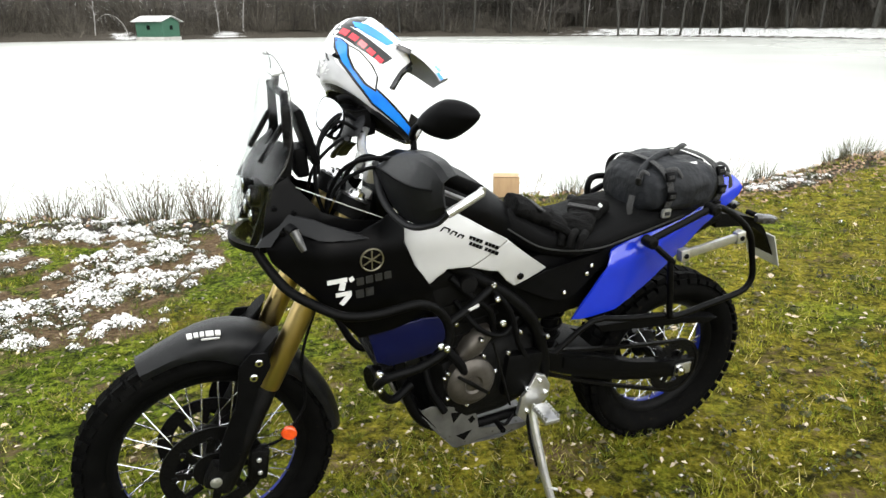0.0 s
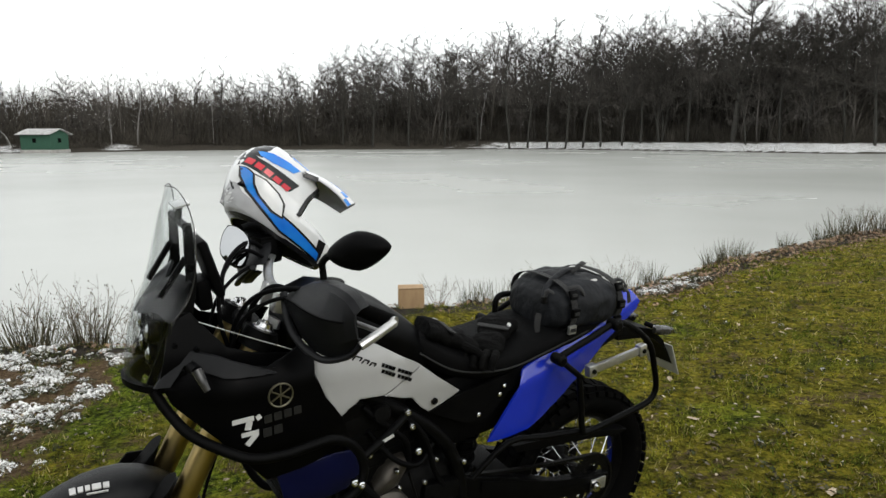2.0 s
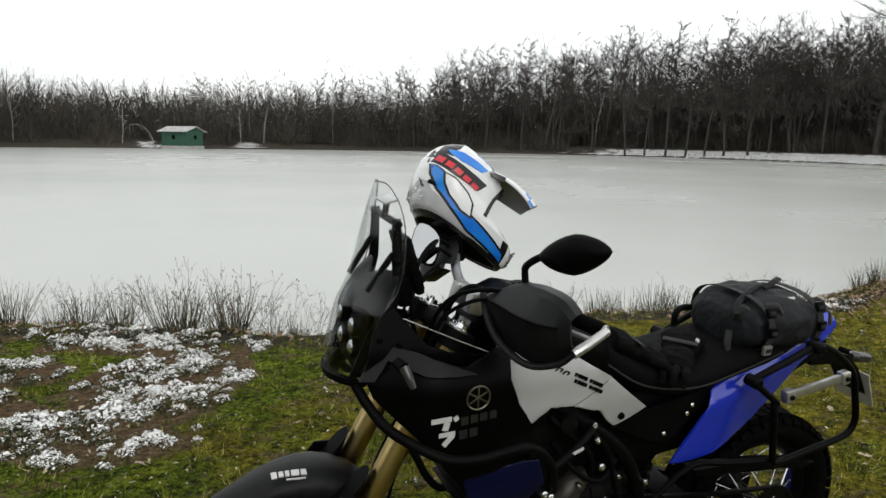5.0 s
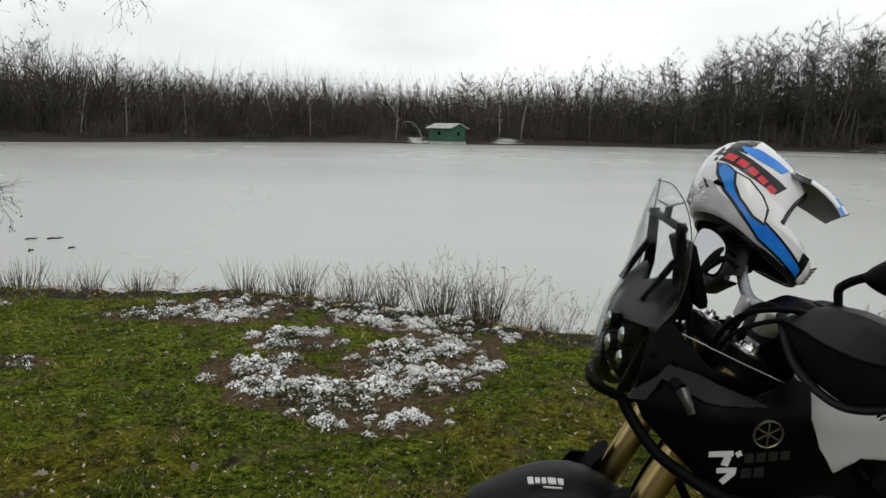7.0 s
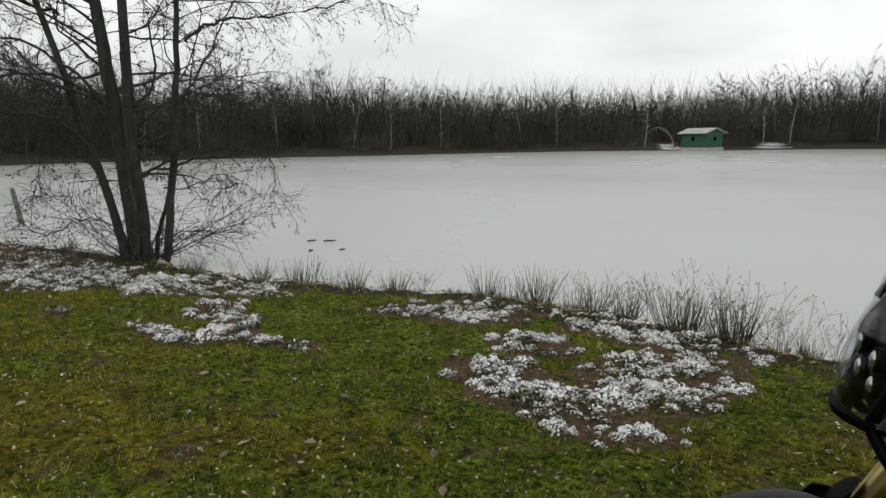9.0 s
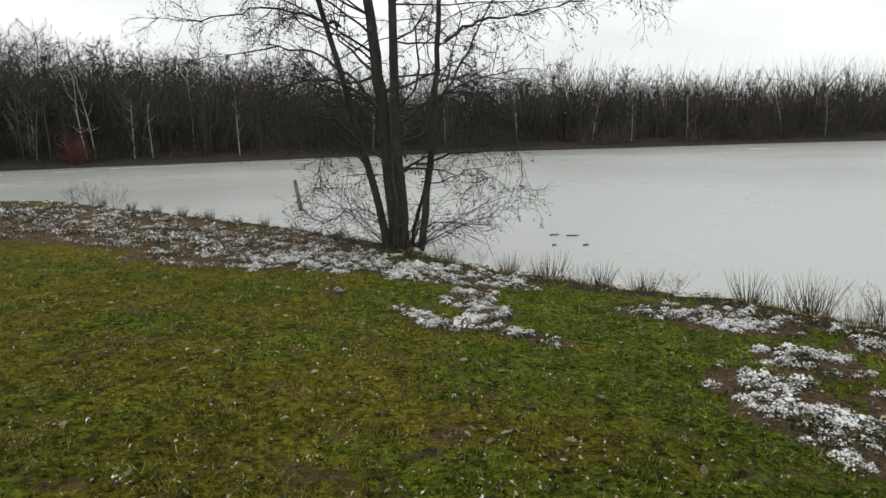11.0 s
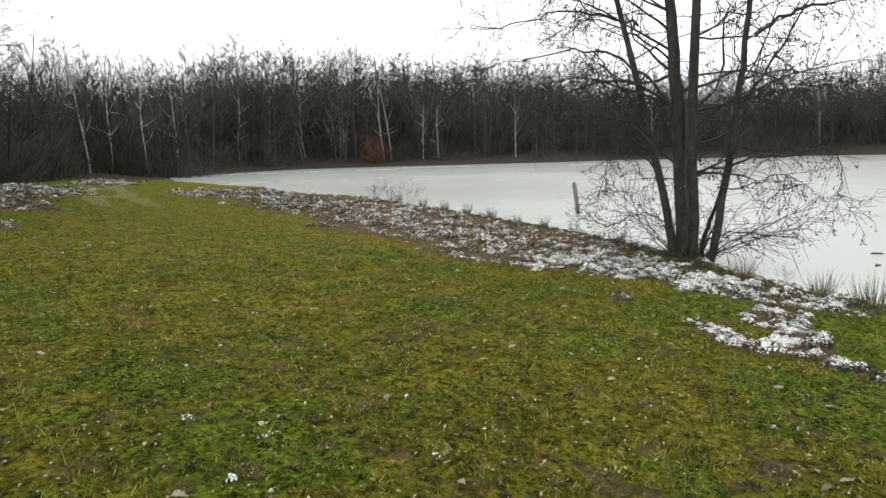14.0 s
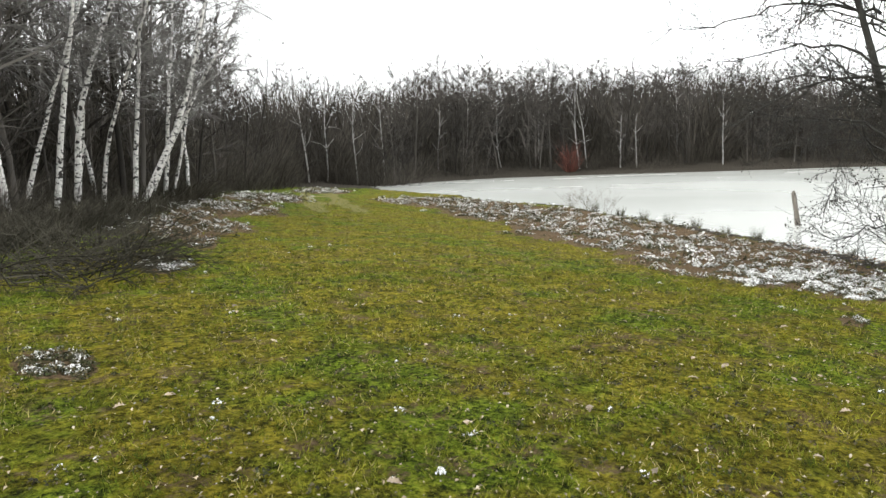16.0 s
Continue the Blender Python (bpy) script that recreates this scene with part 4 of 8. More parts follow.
# side shrouds with emblem and plain decals
for s in (1, -1):
    def shroud_y(a, b):
        return 0.225 - 0.55 * max(0, a - 1.28) - 0.9 * max(0, b - 1.03) - 0.28 * max(0, 0.88 - b) - 0.25 * max(0, 1.12 - a)
    sh = panel([(1.425, 1.045), (1.385, 1.085), (1.195, 1.055), (1.15, 1.068), (1.105, 1.085), (1.072, 1.068), (1.083, 1.02), (1.052, 0.948), (1.00, 0.875), (0.965, 0.78), (1.045, 0.765), (1.20, 0.752), (1.257, 0.83), (1.315, 0.90), (1.402, 0.985)], shroud_y, 0.008, 0.03, 0.004)
    shroud = part("shroud", sh if s > 0 else mirrored(sh), mat_black_paint, bike, "satin black side fairing")
    blade = panel([(1.437, 1.032), (1.372, 1.105), (1.30, 1.092), (1.18, 1.048), (1.30, 1.052), (1.37, 1.075), (1.405, 1.035)], lambda a, b: shroud_y(a, b) + 0.022, 0.012, 0.03, 0.003)
    part("blade", blade if s > 0 else mirrored(blade), mat_guard, shroud)
    part("bolt", finish(bolt((1.092, 0.165 * s, 1.085), 0.010, (0, s, 0.2))), mat_alu, shroud)
    ex, ez = 1.173, 0.990
    emblem = part("emblem", finish(lathe([(0, 0.0275), (0, 0.031), (0.004, 0.0305), (0.0045, 0.0285), (0.003, 0.0270)], (0, s, 0), (ex, (shroud_y(ex, ez) + 0.001) * s, ez), 40, closed=True)), mat_brass, shroud, "round metal ring emblem")
    for k in range(3):
        bm = block((0.0034, 0.003, 0.050), Matrix.Translation((ex, (shroud_y(ex, ez) + 0.0025) * s, ez)) @ Matrix.Rotation(k * math.pi / 3, 4, "Y"), 0.001)
        part("bar", finish(bm), mat_brass, emblem)
    for mt, boxes in ((mat_white, ((1.262, 0.9455, 0.050, 0.012, 0.03), (1.226, 0.9455, 0.012, 0.012, 0.5), (1.250, 0.9295, 0.015, 0.021, -0.25), (1.247, 0.9085, 0.040, 0.011, 0.03), (1.243, 0.8930, 0.013, 0.034, -0.75))),
                      (mat_dark_decal, ((1.204, 0.936, 0.018, 0.020, 0.05), (1.180, 0.938, 0.018, 0.020, 0.05), (1.156, 0.940, 0.018, 0.020, 0.05), (1.132, 0.942, 0.018, 0.020, 0.05), (1.206, 0.902, 0.020, 0.022, 0.05), (1.180, 0.904, 0.020, 0.022, 0.05)))):
        for dx, dz, w, h, tilt in boxes:
            bm = block((w, 0.0016, h), Matrix.Translation((dx, (shroud_y(dx, dz) + 0.0016) * s, dz)) @ Matrix.Rotation(tilt, 4, "Y") @ Matrix.Rotation(-s * 0.02, 4, "X"), 0.0)
            part("decal", finish(bm), mt, shroud)
    ind = put("indicator", rod([(1.365, 0.205 * s, 1.09), (1.358, 0.232 * s, 1.088)], 0.013, 12, 0), mat_plastic)
    part("lens", finish(rod([(1.358, 0.232 * s, 1.09), (1.352, 0.247 * s, 1.072), (1.344, 0.256 * s, 1.050)], (0.013, 0.008), 12)), mat_smoke, ind, "smoked indicator lens")
    rp = panel([(1.17, 0.748), (1.02, 0.77), (0.965, 0.765), (0.942, 0.695), (0.978, 0.644), (1.10, 0.62), (1.14, 0.64)], lambda a, b: 0.180 - 0.15 * max(0, a - 1.05) - 0.3 * max(0, 0.70 - b), 0.006, 0.04)
    part("radiator_panel", rp if s > 0 else mirrored(rp), mat_blue_shaded, bike, "blue radiator side panel, coloured dark as if shaded")

# tank, silver side covers and seat
def oval(x, zc, hw, hh, n=20, p=2.6, dz=0.0):
    out = []
    for k in range(n):
        t = 2 * math.pi * k / n
        c, s = math.cos(t), math.sin(t)
        out.append(Vector((x + dz * math.copysign(abs(s) ** (2 / p), s), hw * math.copysign(abs(c) ** (2 / p), c), zc + hh * math.copysign(abs(s) ** (2 / p), s))))
    return out


def lofted(rows, n=20, p=2.6):
    rows = dense(rows, 4)
    bm = bmesh.new()
    skin(bm, [oval(r[0], r[1], r[2], r[3], n, p) for r in rows])
    return bm


tank = put("fuel_tank", lofted([(1.10, 1.05, 0.09, 0.09), (1.06, 1.06, 0.135, 0.11), (1.0, 1.06, 0.16, 0.128), (0.92, 1.045, 0.165, 0.125), (0.82, 1.0, 0.15, 0.115), (0.74, 0.96, 0.12, 0.095), (0.68, 0.93, 0.09, 0.07)], 28), mat_black_paint, None, "satin black fuel tank", 60)
part("filler_cap", finish(lathe([(0, 0.034), (0.012, 0.034), (0.016, 0.028), (0.016, 0.01)], (-0.08, 0, 1), (0.95, 0, 1.168), 24)), mat_black_metal, tank)
for s in (1, -1):
    def cover_y(a, b):
        return 0.198 - 0.20 * max(0, 0.90 - a) * 0.6 - 0.9 * max(0, b - 1.0) ** 1.2 - 0.25 * max(0, 0.90 - b) - 0.3 * max(0, a - 1.05)
    big = panel([(1.077, 1.004), (1.07, 1.045), (1.029, 1.071), (0.923, 1.063), (0.765, 0.968), (0.883, 0.910), (0.953, 0.916), (0.985, 0.895), (1.005, 0.875), (1.02, 0.885), (1.044, 0.931)], cover_y, 0.010, 0.025, 0.005)
    sc = part("side_cover", big if s > 0 else mirrored(big), mat_silver_panel, bike, "light silver side cover with dark lettering bars")
    small = panel([(0.762, 0.964), (0.69, 0.905), (0.612, 0.845), (0.66, 0.825), (0.719, 0.805), (0.745, 0.825), (0.787, 0.872), (0.88, 0.906)], lambda a, b: cover_y(a, b) - 0.002, 0.010, 0.025, 0.004)
    sc2 = part("rear_side_cover", small if s > 0 else mirrored(small), mat_silver_panel, bike, "light silver rear side cover")
    part("bolt", finish(bolt((0.707, (cover_y(0.707, 0.839) + 0.001) * s, 0.839), 0.010, (0, s, 0))), mat_black_metal, sc2)
    for dx, dz, w, h in ((0.962, 1.024, 0.020, 0.022), (0.940, 1.014, 0.014, 0.018), (0.921, 1.005, 0.013, 0.015), (0.874, 0.990, 0.046, 0.010), (0.822, 0.963, 0.050, 0.010), (0.874, 0.973, 0.046, 0.010), (0.822, 0.946, 0.050, 0.010)):
        lift = Matrix.Translation((dx, (cover_y(dx, dz) + 0.0018) * s, dz)) @ Matrix.Rotation(-0.46, 4, "Y") @ Matrix.Rotation((-0.5 if dz > 1.0 else 0.0) * s, 4, "X")
        ring = bmesh.new()
        if dx > 0.92:
            for q, (bw, bh) in (((-w / 2, 0), (0.0032, h)), ((w / 2, 0), (0.0032, h)), ((0, h / 2), (w, 0.0032))):
                block((bw, 0.0022, bh), lift @ Matrix.Translation((q[0], 0, q[1])), 0.0, ring)
        else:
            for q in range(4):
                block((w * 0.2, 0.0022, h), lift @ Matrix.Translation(((q - 1.5) * w * 0.25, 0, 0)), 0.0, ring)
        part("decal", finish(ring, 30, False), mat_plastic, sc)
    frame_side = panel([(0.72, 0.80), (0.62, 0.835), (0.43, 0.865), (0.30, 0.89), (0.30, 0.85), (0.42, 0.81), (0.505, 0.735), (0.56, 0.725), (0.66, 0.77)], lambda a, b: 0.150 - 0.05 * max(0, 0.5 - a), 0.010, 0.03)
    fs = part("side_panel", frame_side if s > 0 else mirrored(frame_side), mat_plastic, bike)
    for bx, bz in ((0.455, 0.83), (0.47, 0.805), (0.545, 0.755)):
        part("bolt", finish(bolt((bx, 0.152 * s, bz), 0.007, (0, s, 0))), mat_chrome, fs)
seat = put("seat", lofted([(0.80, 1.02, 0.06, 0.035), (0.76, 0.995, 0.095, 0.05), (0.70, 0.96, 0.115, 0.055), (0.62, 0.915, 0.135, 0.05), (0.52, 0.89, 0.155, 0.045), (0.42, 0.895, 0.160, 0.042), (0.30, 0.918, 0.155, 0.042), (0.16, 0.935, 0.140, 0.04), (0.02, 0.95, 0.11, 0.035), (-0.06, 0.955, 0.07, 0.02)], 28, 3.2), mat_seat, None, "long black seat", 60)
part("seam", finish(rod([(0.74, 0.112, 0.975), (0.62, 0.14, 0.905), (0.46, 0.163, 0.888), (0.30, 0.158, 0.912), (0.10, 0.13, 0.94)], 0.003, 6)), mat_strap, seat)

# blue tail panels, lamp, plate and mudguard
for s in (1, -1):
    def tail_y(a, b):
        crease = 0.86 + 0.28 * (0.30 - a)
        return 0.178 - 0.20 * max(0, 0.32 - a) - 0.75 * max(0, b - crease) - 0.16 * max(0, crease - b)
    tp = panel([(0.506, 0.652), (0.46, 0.735), (0.388, 0.868), (0.30, 0.902), (0.24, 0.925), (0.09, 0.958), (-0.05, 0.985), (-0.13, 1.03), (-0.165, 1.025), (-0.20, 0.985), (-0.19, 0.955), (-0.10, 0.915), (-0.02, 0.87), (0.05, 0.82), (0.14, 0.755), (0.24, 0.70), (0.334, 0.655), (0.449, 0.645)], tail_y, 0.008, 0.03, 0.004)
    part("tail_panel", tp if s > 0 else mirrored(tp), mat_blue, bike, "glossy deep blue tail panel")
    put("subframe_tube", rod([(0.56, 0.12 * s, 0.76), (0.35, 0.12 * s, 0.82), (0.1, 0.10 * s, 0.88), (-0.12, 0.07 * s, 0.93)], 0.013, 10), mat_black_metal)
tail = put("tail_unit", lofted([(0.0, 0.93, 0.10, 0.05), (-0.1, 0.94, 0.08, 0.05), (-0.19, 0.95, 0.055, 0.035), (-0.22, 0.955, 0.035, 0.02)], 20), mat_plastic)
put("tail_lamp", lofted([(-0.185, 0.965, 0.045, 0.028), (-0.225, 0.958, 0.040, 0.026), (-0.245, 0.950, 0.028, 0.016)], 18), mat_red_lens, None, "red tail lamp")
guard = bmesh.new()
skin(guard, [[Vector((x, y, z)) for y in (-w, -w * 0.5, w * 0.5, w)] + [Vector((x - 0.004, y, z - th)) for y in (w, w * 0.5, -w * 0.5, -w)] for x, z, w, th in
             ((-0.10, 0.90, 0.075, 0.05), (-0.20, 0.885, 0.07, 0.045), (-0.30, 0.855, 0.06, 0.035), (-0.37, 0.80, 0.055, 0.025), (-0.42, 0.72, 0.055, 0.012), (-0.46, 0.665, 0.05, 0.006))])
put("rear_mudguard", guard, mat_plastic)
plate = put("number_plate", block((0.004, 0.15, 0.14), Matrix.Translation((-0.432, 0, 0.712)) @ Matrix.Rotation(0.42, 4, "Y"), 0.0015), mat_plate, None, "pale number plate with dark bars")
for k in (-0.055, 0.0, 0.055):
    part("bar", finish(block((0.002, 0.035, 0.06), Matrix.Translation((-0.4345, k * 0.8, 0.713)) @ Matrix.Rotation(0.42, 4, "Y"), 0.0)), mat_plastic, plate)
for s in (1, -1):
    st = put("rear_indicator", rod([(-0.29, 0.03 * s, 0.870), (-0.305, 0.075 * s, 0.866)], 0.010, 10, 0), mat_plastic)
    part("lens", finish(lofted([(-0.285, 0.872, 0.01, 0.012), (-0.30, 0.87, 0.022, 0.018), (-0.355, 0.862, 0.024, 0.017), (-0.385, 0.858, 0.010, 0.008)], 14)), mat_smoke, st, "smoked indicator lens").location = (0.012, 0.088 * s, -0.006)

# luggage rack and side carriers
for s in (1, -1):
    carrier = put("pannier_carrier", rod([(0.29, 0.195 * s, 0.900), (0.18, 0.205 * s, 0.945), (0.065, 0.205 * s, 0.982), (0.01, 0.21 * s, 0.974), (-0.065, 0.215 * s, 0.925), (-0.108, 0.22 * s, 0.875), (-0.135, 0.22 * s, 0.80),
                                          (-0.155, 0.22 * s, 0.73), (-0.145, 0.22 * s, 0.69), (-0.105, 0.22 * s, 0.668), (0.02, 0.22 * s, 0.648), (0.155, 0.22 * s, 0.630), (0.178, 0.22 * s, 0.65), (0.19, 0.22 * s, 0.72), (0.205, 0.22 * s, 0.80), (0.205, 0.215 * s, 0.835)], 0.0105, 12, 5), mat_black_metal, None, "black tubular pannier carrier")
    part("stay", finish(rod([(0.29, 0.20 * s, 0.905), (0.196, 0.22 * s, 0.826)], 0.0095, 10, 0)), mat_black_metal, carrier)
    part("stay", finish(rod([(0.16, 0.21 * s, 0.632), (0.30, 0.17 * s, 0.625), (0.43, 0.16 * s, 0.635), (0.555, 0.15 * s, 0.54)], 0.0095, 10, 3)), mat_black_metal, carrier)
    for q in ((0.29, 0.205, 0.903), (0.065, 0.208, 0.982)):
        part("clamp", finish(lathe([(-0.02, 0.018), (0.02, 0.018), (0.024, 0.012)], (0, s, 0), (q[0], q[1] * s, q[2]), 16)), mat_black_metal, carrier)
    mid, way = Vector((0.068, 0.235 * s, 0.871)), Vector((-0.252, 0, 0.033))
    flat = block((0.255, 0.012, 0.028), Matrix.Translation(mid) @ Matrix.Rotation(math.atan2(0.033, 0.252), 4, "Y"), 0.003)
    bar = part("mounting_bar", finish(flat), mat_alu, carrier, "bare aluminium mounting bar")
    for k in (-0.11, 0.11):
        part("lug", finish(block((0.034, 0.026, 0.040), Matrix.Translation(mid + Vector((k, 0, -k * 0.13))) @ Matrix.Rotation(0.13, 4, "Y"), 0.006)), mat_alu, bar)
        part("bolt", finish(bolt(mid + Vector((k, 0.013 * s, -k * 0.13)), 0.008, (0, s, 0))), mat_black_metal, bar)
put("grab_rail", rod([(0.268, -0.14, 0.89), (0.276, -0.15, 0.94), (0.276, -0.15, 0.985), (0.25, -0.15, 1.004), (0.18, -0.148, 1.0), (0.02, -0.13, 0.995), (-0.12, -0.09, 0.985)], 0.011, 10), mat_black_metal)

# engine, frame and bash plate
put("crankcase", lofted([(0.96, 0.47, 0.10, 0.10), (0.93, 0.47, 0.135, 0.13), (0.85, 0.48, 0.15, 0.15), (0.72, 0.49, 0.15, 0.15), (0.60, 0.50, 0.13, 0.13), (0.55, 0.50, 0.09, 0.09)], 24, 4), mat_engine, None, "dark cast engine block")
cyl = put("cylinder_block", block((0.20, 0.25, 0.30), Matrix.Translation((0.86, 0, 0.72)) @ Matrix.Rotation(0.12, 4, "Y"), 0.02), mat_engine)
part("cylinder_head", finish(block((0.24, 0.27, 0.09), Matrix.Translation((0.875, 0, 0.875)) @ Matrix.Rotation(0.12, 4, "Y"), 0.02)), mat_engine, cyl)
for k in range(5):
    part("fin", finish(block((0.21, 0.262, 0.007), Matrix.Translation((0.85 + 0.003 * k, 0, 0.63 + 0.035 * k)) @ Matrix.Rotation(0.12, 4, "Y"), 0.002)), mat_engine, cyl)
put("airbox", block((0.42, 0.22, 0.24), Matrix.Translation((0.56, 0, 0.76)) @ Matrix.Rotation(0.1, 4, "Y"), 0.04), mat_plastic)
put("inner_mudguard", lofted([(0.42, 0.72, 0.11, 0.05), (0.25, 0.80, 0.12, 0.06), (0.05, 0.86, 0.11, 0.05), (-0.12, 0.89, 0.08, 0.03)], 20), mat_plastic)
cover = put("generator_cover", lathe([(0, 0.078), (0.03, 0.078), (0.042, 0.068), (0.048, 0.05), (0.048, 0.03), (0.042, 0.024)], (0, 1, 0), (0.852, 0.135, 0.515), 40), mat_cover, None, "round bronze-grey generator cover")
for k in range(7):
    t = 2 * math.pi * k / 7 + 0.3
    part("bolt", finish(bolt((0.852 + 0.086 * math.cos(t), 0.150, 0.515 + 0.086 * math.sin(t)), 0.007, (0, 1, 0), 0.008)), mat_chrome, cover)
part("rib", finish(block((0.012, 0.016, 0.13), Matrix.Translation((0.852, 0.178, 0.515)) @ Matrix.Rotation(0.9, 4, "Y"), 0.004)), mat_engine, cover)
put("upper_cover", lofted([(0.89, 0.60, 0.03, 0.02), (0.86, 0.62, 0.04, 0.04), (0.82, 0.64, 0.04, 0.045), (0.79, 0.66, 0.03, 0.025)], 16), mat_cover).location = (0, 0.13, 0)
put("sprocket_cover", block((0.13, 0.05, 0.15), Matrix.Translation((0.675, 0.145, 0.50)) @ Matrix.Rotation(-0.1, 4, "Y"), 0.025), mat_black_metal)
put("clutch_cover", lathe([(0, 0.085), (0.03, 0.085), (0.045, 0.07), (0.045, 0.02)], (0, -1, 0), (0.76, -0.14, 0.50), 36), mat_engine)
for pts, r in ((((0.98, 0.10, 0.70), (0.95, 0.16, 0.66), (0.90, 0.175, 0.60), (0.88, 0.17, 0.56)), 0.014), (((0.92, 0.14, 0.86), (0.86, 0.165, 0.80), (0.80, 0.165, 0.74), (0.78, 0.15, 0.66)), 0.010),
               (((0.82, 0.15, 0.84), (0.74, 0.165, 0.74), (0.70, 0.165, 0.62), (0.66, 0.16, 0.55)), 0.009), (((0.90, 0.13, 0.78), (0.84, 0.17, 0.70), (0.76, 0.17, 0.66), (0.70, 0.15, 0.70)), 0.008),
               (((0.98, 0.09, 0.60), (0.97, 0.13, 0.50), (0.93, 0.15, 0.42)), 0.012)):
    put("hose", rod(pts, r, 10), mat_plastic)
for x, y, z, r in ((0.80, 0.168, 0.832, 0.010), (0.785, 0.168, 0.785, 0.010), (0.76, 0.165, 0.70, 0.011), (0.83, 0.168, 0.66, 0.008), (0.70, 0.165, 0.66, 0.008), (0.93, 0.16, 0.565, 0.008), (0.665, 0.172, 0.455, 0.009), (0.74, 0.17, 0.60, 0.008), (0.60, 0.16, 0.62, 0.009), (0.905, 0.15, 0.72, 0.008)):
    put("engine_bolt", bolt((x, y, z), r, (0, 1, 0), 0.012), mat_chrome)
put("throttle_body", lathe([(-0.02, 0.028), (0.04, 0.028), (0.05, 0.022), (0.05, 0.012)], (0.2, 1, 0.1), (0.865, 0.12, 0.835), 20), mat_engine)
for s in (1, -1):
    put("frame_rail", rod([(1.14, 0.045 * s, 1.0), (1.02, 0.10 * s, 0.94), (0.86, 0.135 * s, 0.86), (0.70, 0.15 * s, 0.74), (0.62, 0.145 * s, 0.62), (0.585, 0.14 * s, 0.48), (0.60, 0.12 * s, 0.38)], 0.020, 12), mat_black_metal)
    put("down_tube", rod([(1.15, 0.04 * s, 0.90), (1.09, 0.09 * s, 0.72), (1.05, 0.11 * s, 0.52), (0.99, 0.115 * s, 0.38), (0.86, 0.11 * s, 0.315), (0.65, 0.11 * s, 0.32)], 0.016, 12), mat_black_metal)
    up = put("crash_bar", rod([(1.43, 0.10 * s, 1.00), (1.405, 0.13 * s, 0.955), (1.37, 0.18 * s, 0.915), (1.31, 0.245 * s, 0.89), (1.255, 0.268 * s, 0.868), (1.184, 0.27 * s, 0.859), (1.12, 0.27 * s, 0.864), (1.063, 0.268 * s, 0.866), (1.012, 0.262 * s, 0.839), (0.975, 0.255 * s, 0.785),
                               (0.972, 0.257 * s, 0.735), (0.995, 0.262 * s, 0.70), (1.06, 0.266 * s, 0.675), (1.142, 0.262 * s, 0.662), (1.168, 0.24 * s, 0.63), (1.15, 0.20 * s, 0.585), (1.125, 0.17 * s, 0.535), (1.09, 0.15 * s, 0.507), (1.03, 0.13 * s, 0.53)], 0.0125, 12, 5), mat_black_metal, None, "black tubular crash bar")
    part("strut", finish(rod([(0.975, 0.255 * s, 0.785), (0.90, 0.235 * s, 0.812), (0.825, 0.20 * s, 0.836)], 0.011, 10, 3)), mat_black_metal, up)
    part("decal", finish(block((0.05, 0.002, 0.008), Matrix.Translation((0.905, 0.2475 * s, 0.812)) @ Matrix.Rotation(0.34, 4, "Y"), 0.0)), mat_white, up)
    for q in ((1.165, 0.245, 0.668), (1.163, 0.235, 0.615), (0.985, 0.270, 0.722), (1.005, 0.272, 0.735)):
        part("bolt", finish(bolt((q[0], q[1] * s, q[2]), 0.010, (0, s, 0), 0.012)), mat_chrome, up)
    skid = panel([(1.0, 0.425), (0.965, 0.435), (0.887, 0.418), (0.835, 0.400), (0.815, 0.37), (0.805, 0.315), (0.72, 0.30), (0.60, 0.292), (0.60, 0.278), (0.73, 0.276), (0.813, 0.272), (0.882, 0.262), (0.93, 0.325)], lambda a, b: 0.140 - 0.08 * max(0, a - 0.9), 0.005, 0.05, 0.001)
    side_plate = part("bash_plate_side", skid if s > 0 else mirrored(skid), mat_bash, bike, "dull aluminium bash plate with cut-outs")
    for tri in (((0.905, 0.40), (0.865, 0.395), (0.895, 0.36)), ((0.885, 0.31), (0.83, 0.318), (0.855, 0.285)), ((0.845, 0.36), (0.83, 0.372), (0.82, 0.355), (0.835, 0.343))):
        hole = panel(list(tri), lambda a, b: 0.1405 - 0.08 * max(0, a - 0.9), 0.002, 0.2, 0.0)
        part("cut_out", hole if s > 0 else mirrored(hole), mat_plastic, side_plate)
bm = bmesh.new()
skin(bm, [[Vector((x, y, z)) for y in (-w, -w / 3, w / 3, w)] + [Vector((x - 0.005, y, z + 0.006)) for y in (w, w / 3, -w / 3, -w)] for x, z, w in
          ((1.085, 0.53, 0.085), (1.065, 0.47, 0.10), (1.0, 0.40, 0.125), (0.94, 0.325, 0.135), (0.89, 0.262, 0.135), (0.73, 0.258, 0.14), (0.60, 0.275, 0.13))])
bash = put("bash_plate", bm, mat_bash, None, "folded aluminium bash plate")
for k, (x, z, w) in enumerate(((1.035, 0.437, 0.10), (0.975, 0.37, 0.11))):
    for y in (-w * 0.6, 0, w * 0.6):
        part("slot", finish(block((0.003, 0.04, 0.022), Matrix.Translation((x + 0.002, y, z - 0.002)) @ Matrix.Rotation(0.75, 4, "Y"), 0.0)), mat_plastic, bash)
rad = put("radiator", block((0.035, 0.30, 0.28), Matrix.Translation((1.085, 0, 0.70)) @ Matrix.Rotation(0.15, 4, "Y"), 0.006), mat_black_metal)
for k in range(12):
    part("fin", finish(block((0.038, 0.285, 0.004), Matrix.Translation((1.085 - 0.0033 * (k - 6), 0, 0.585 + 0.021 * k)) @ Matrix.Rotation(0.15, 4, "Y"), 0.0)), mat_engine, rad)
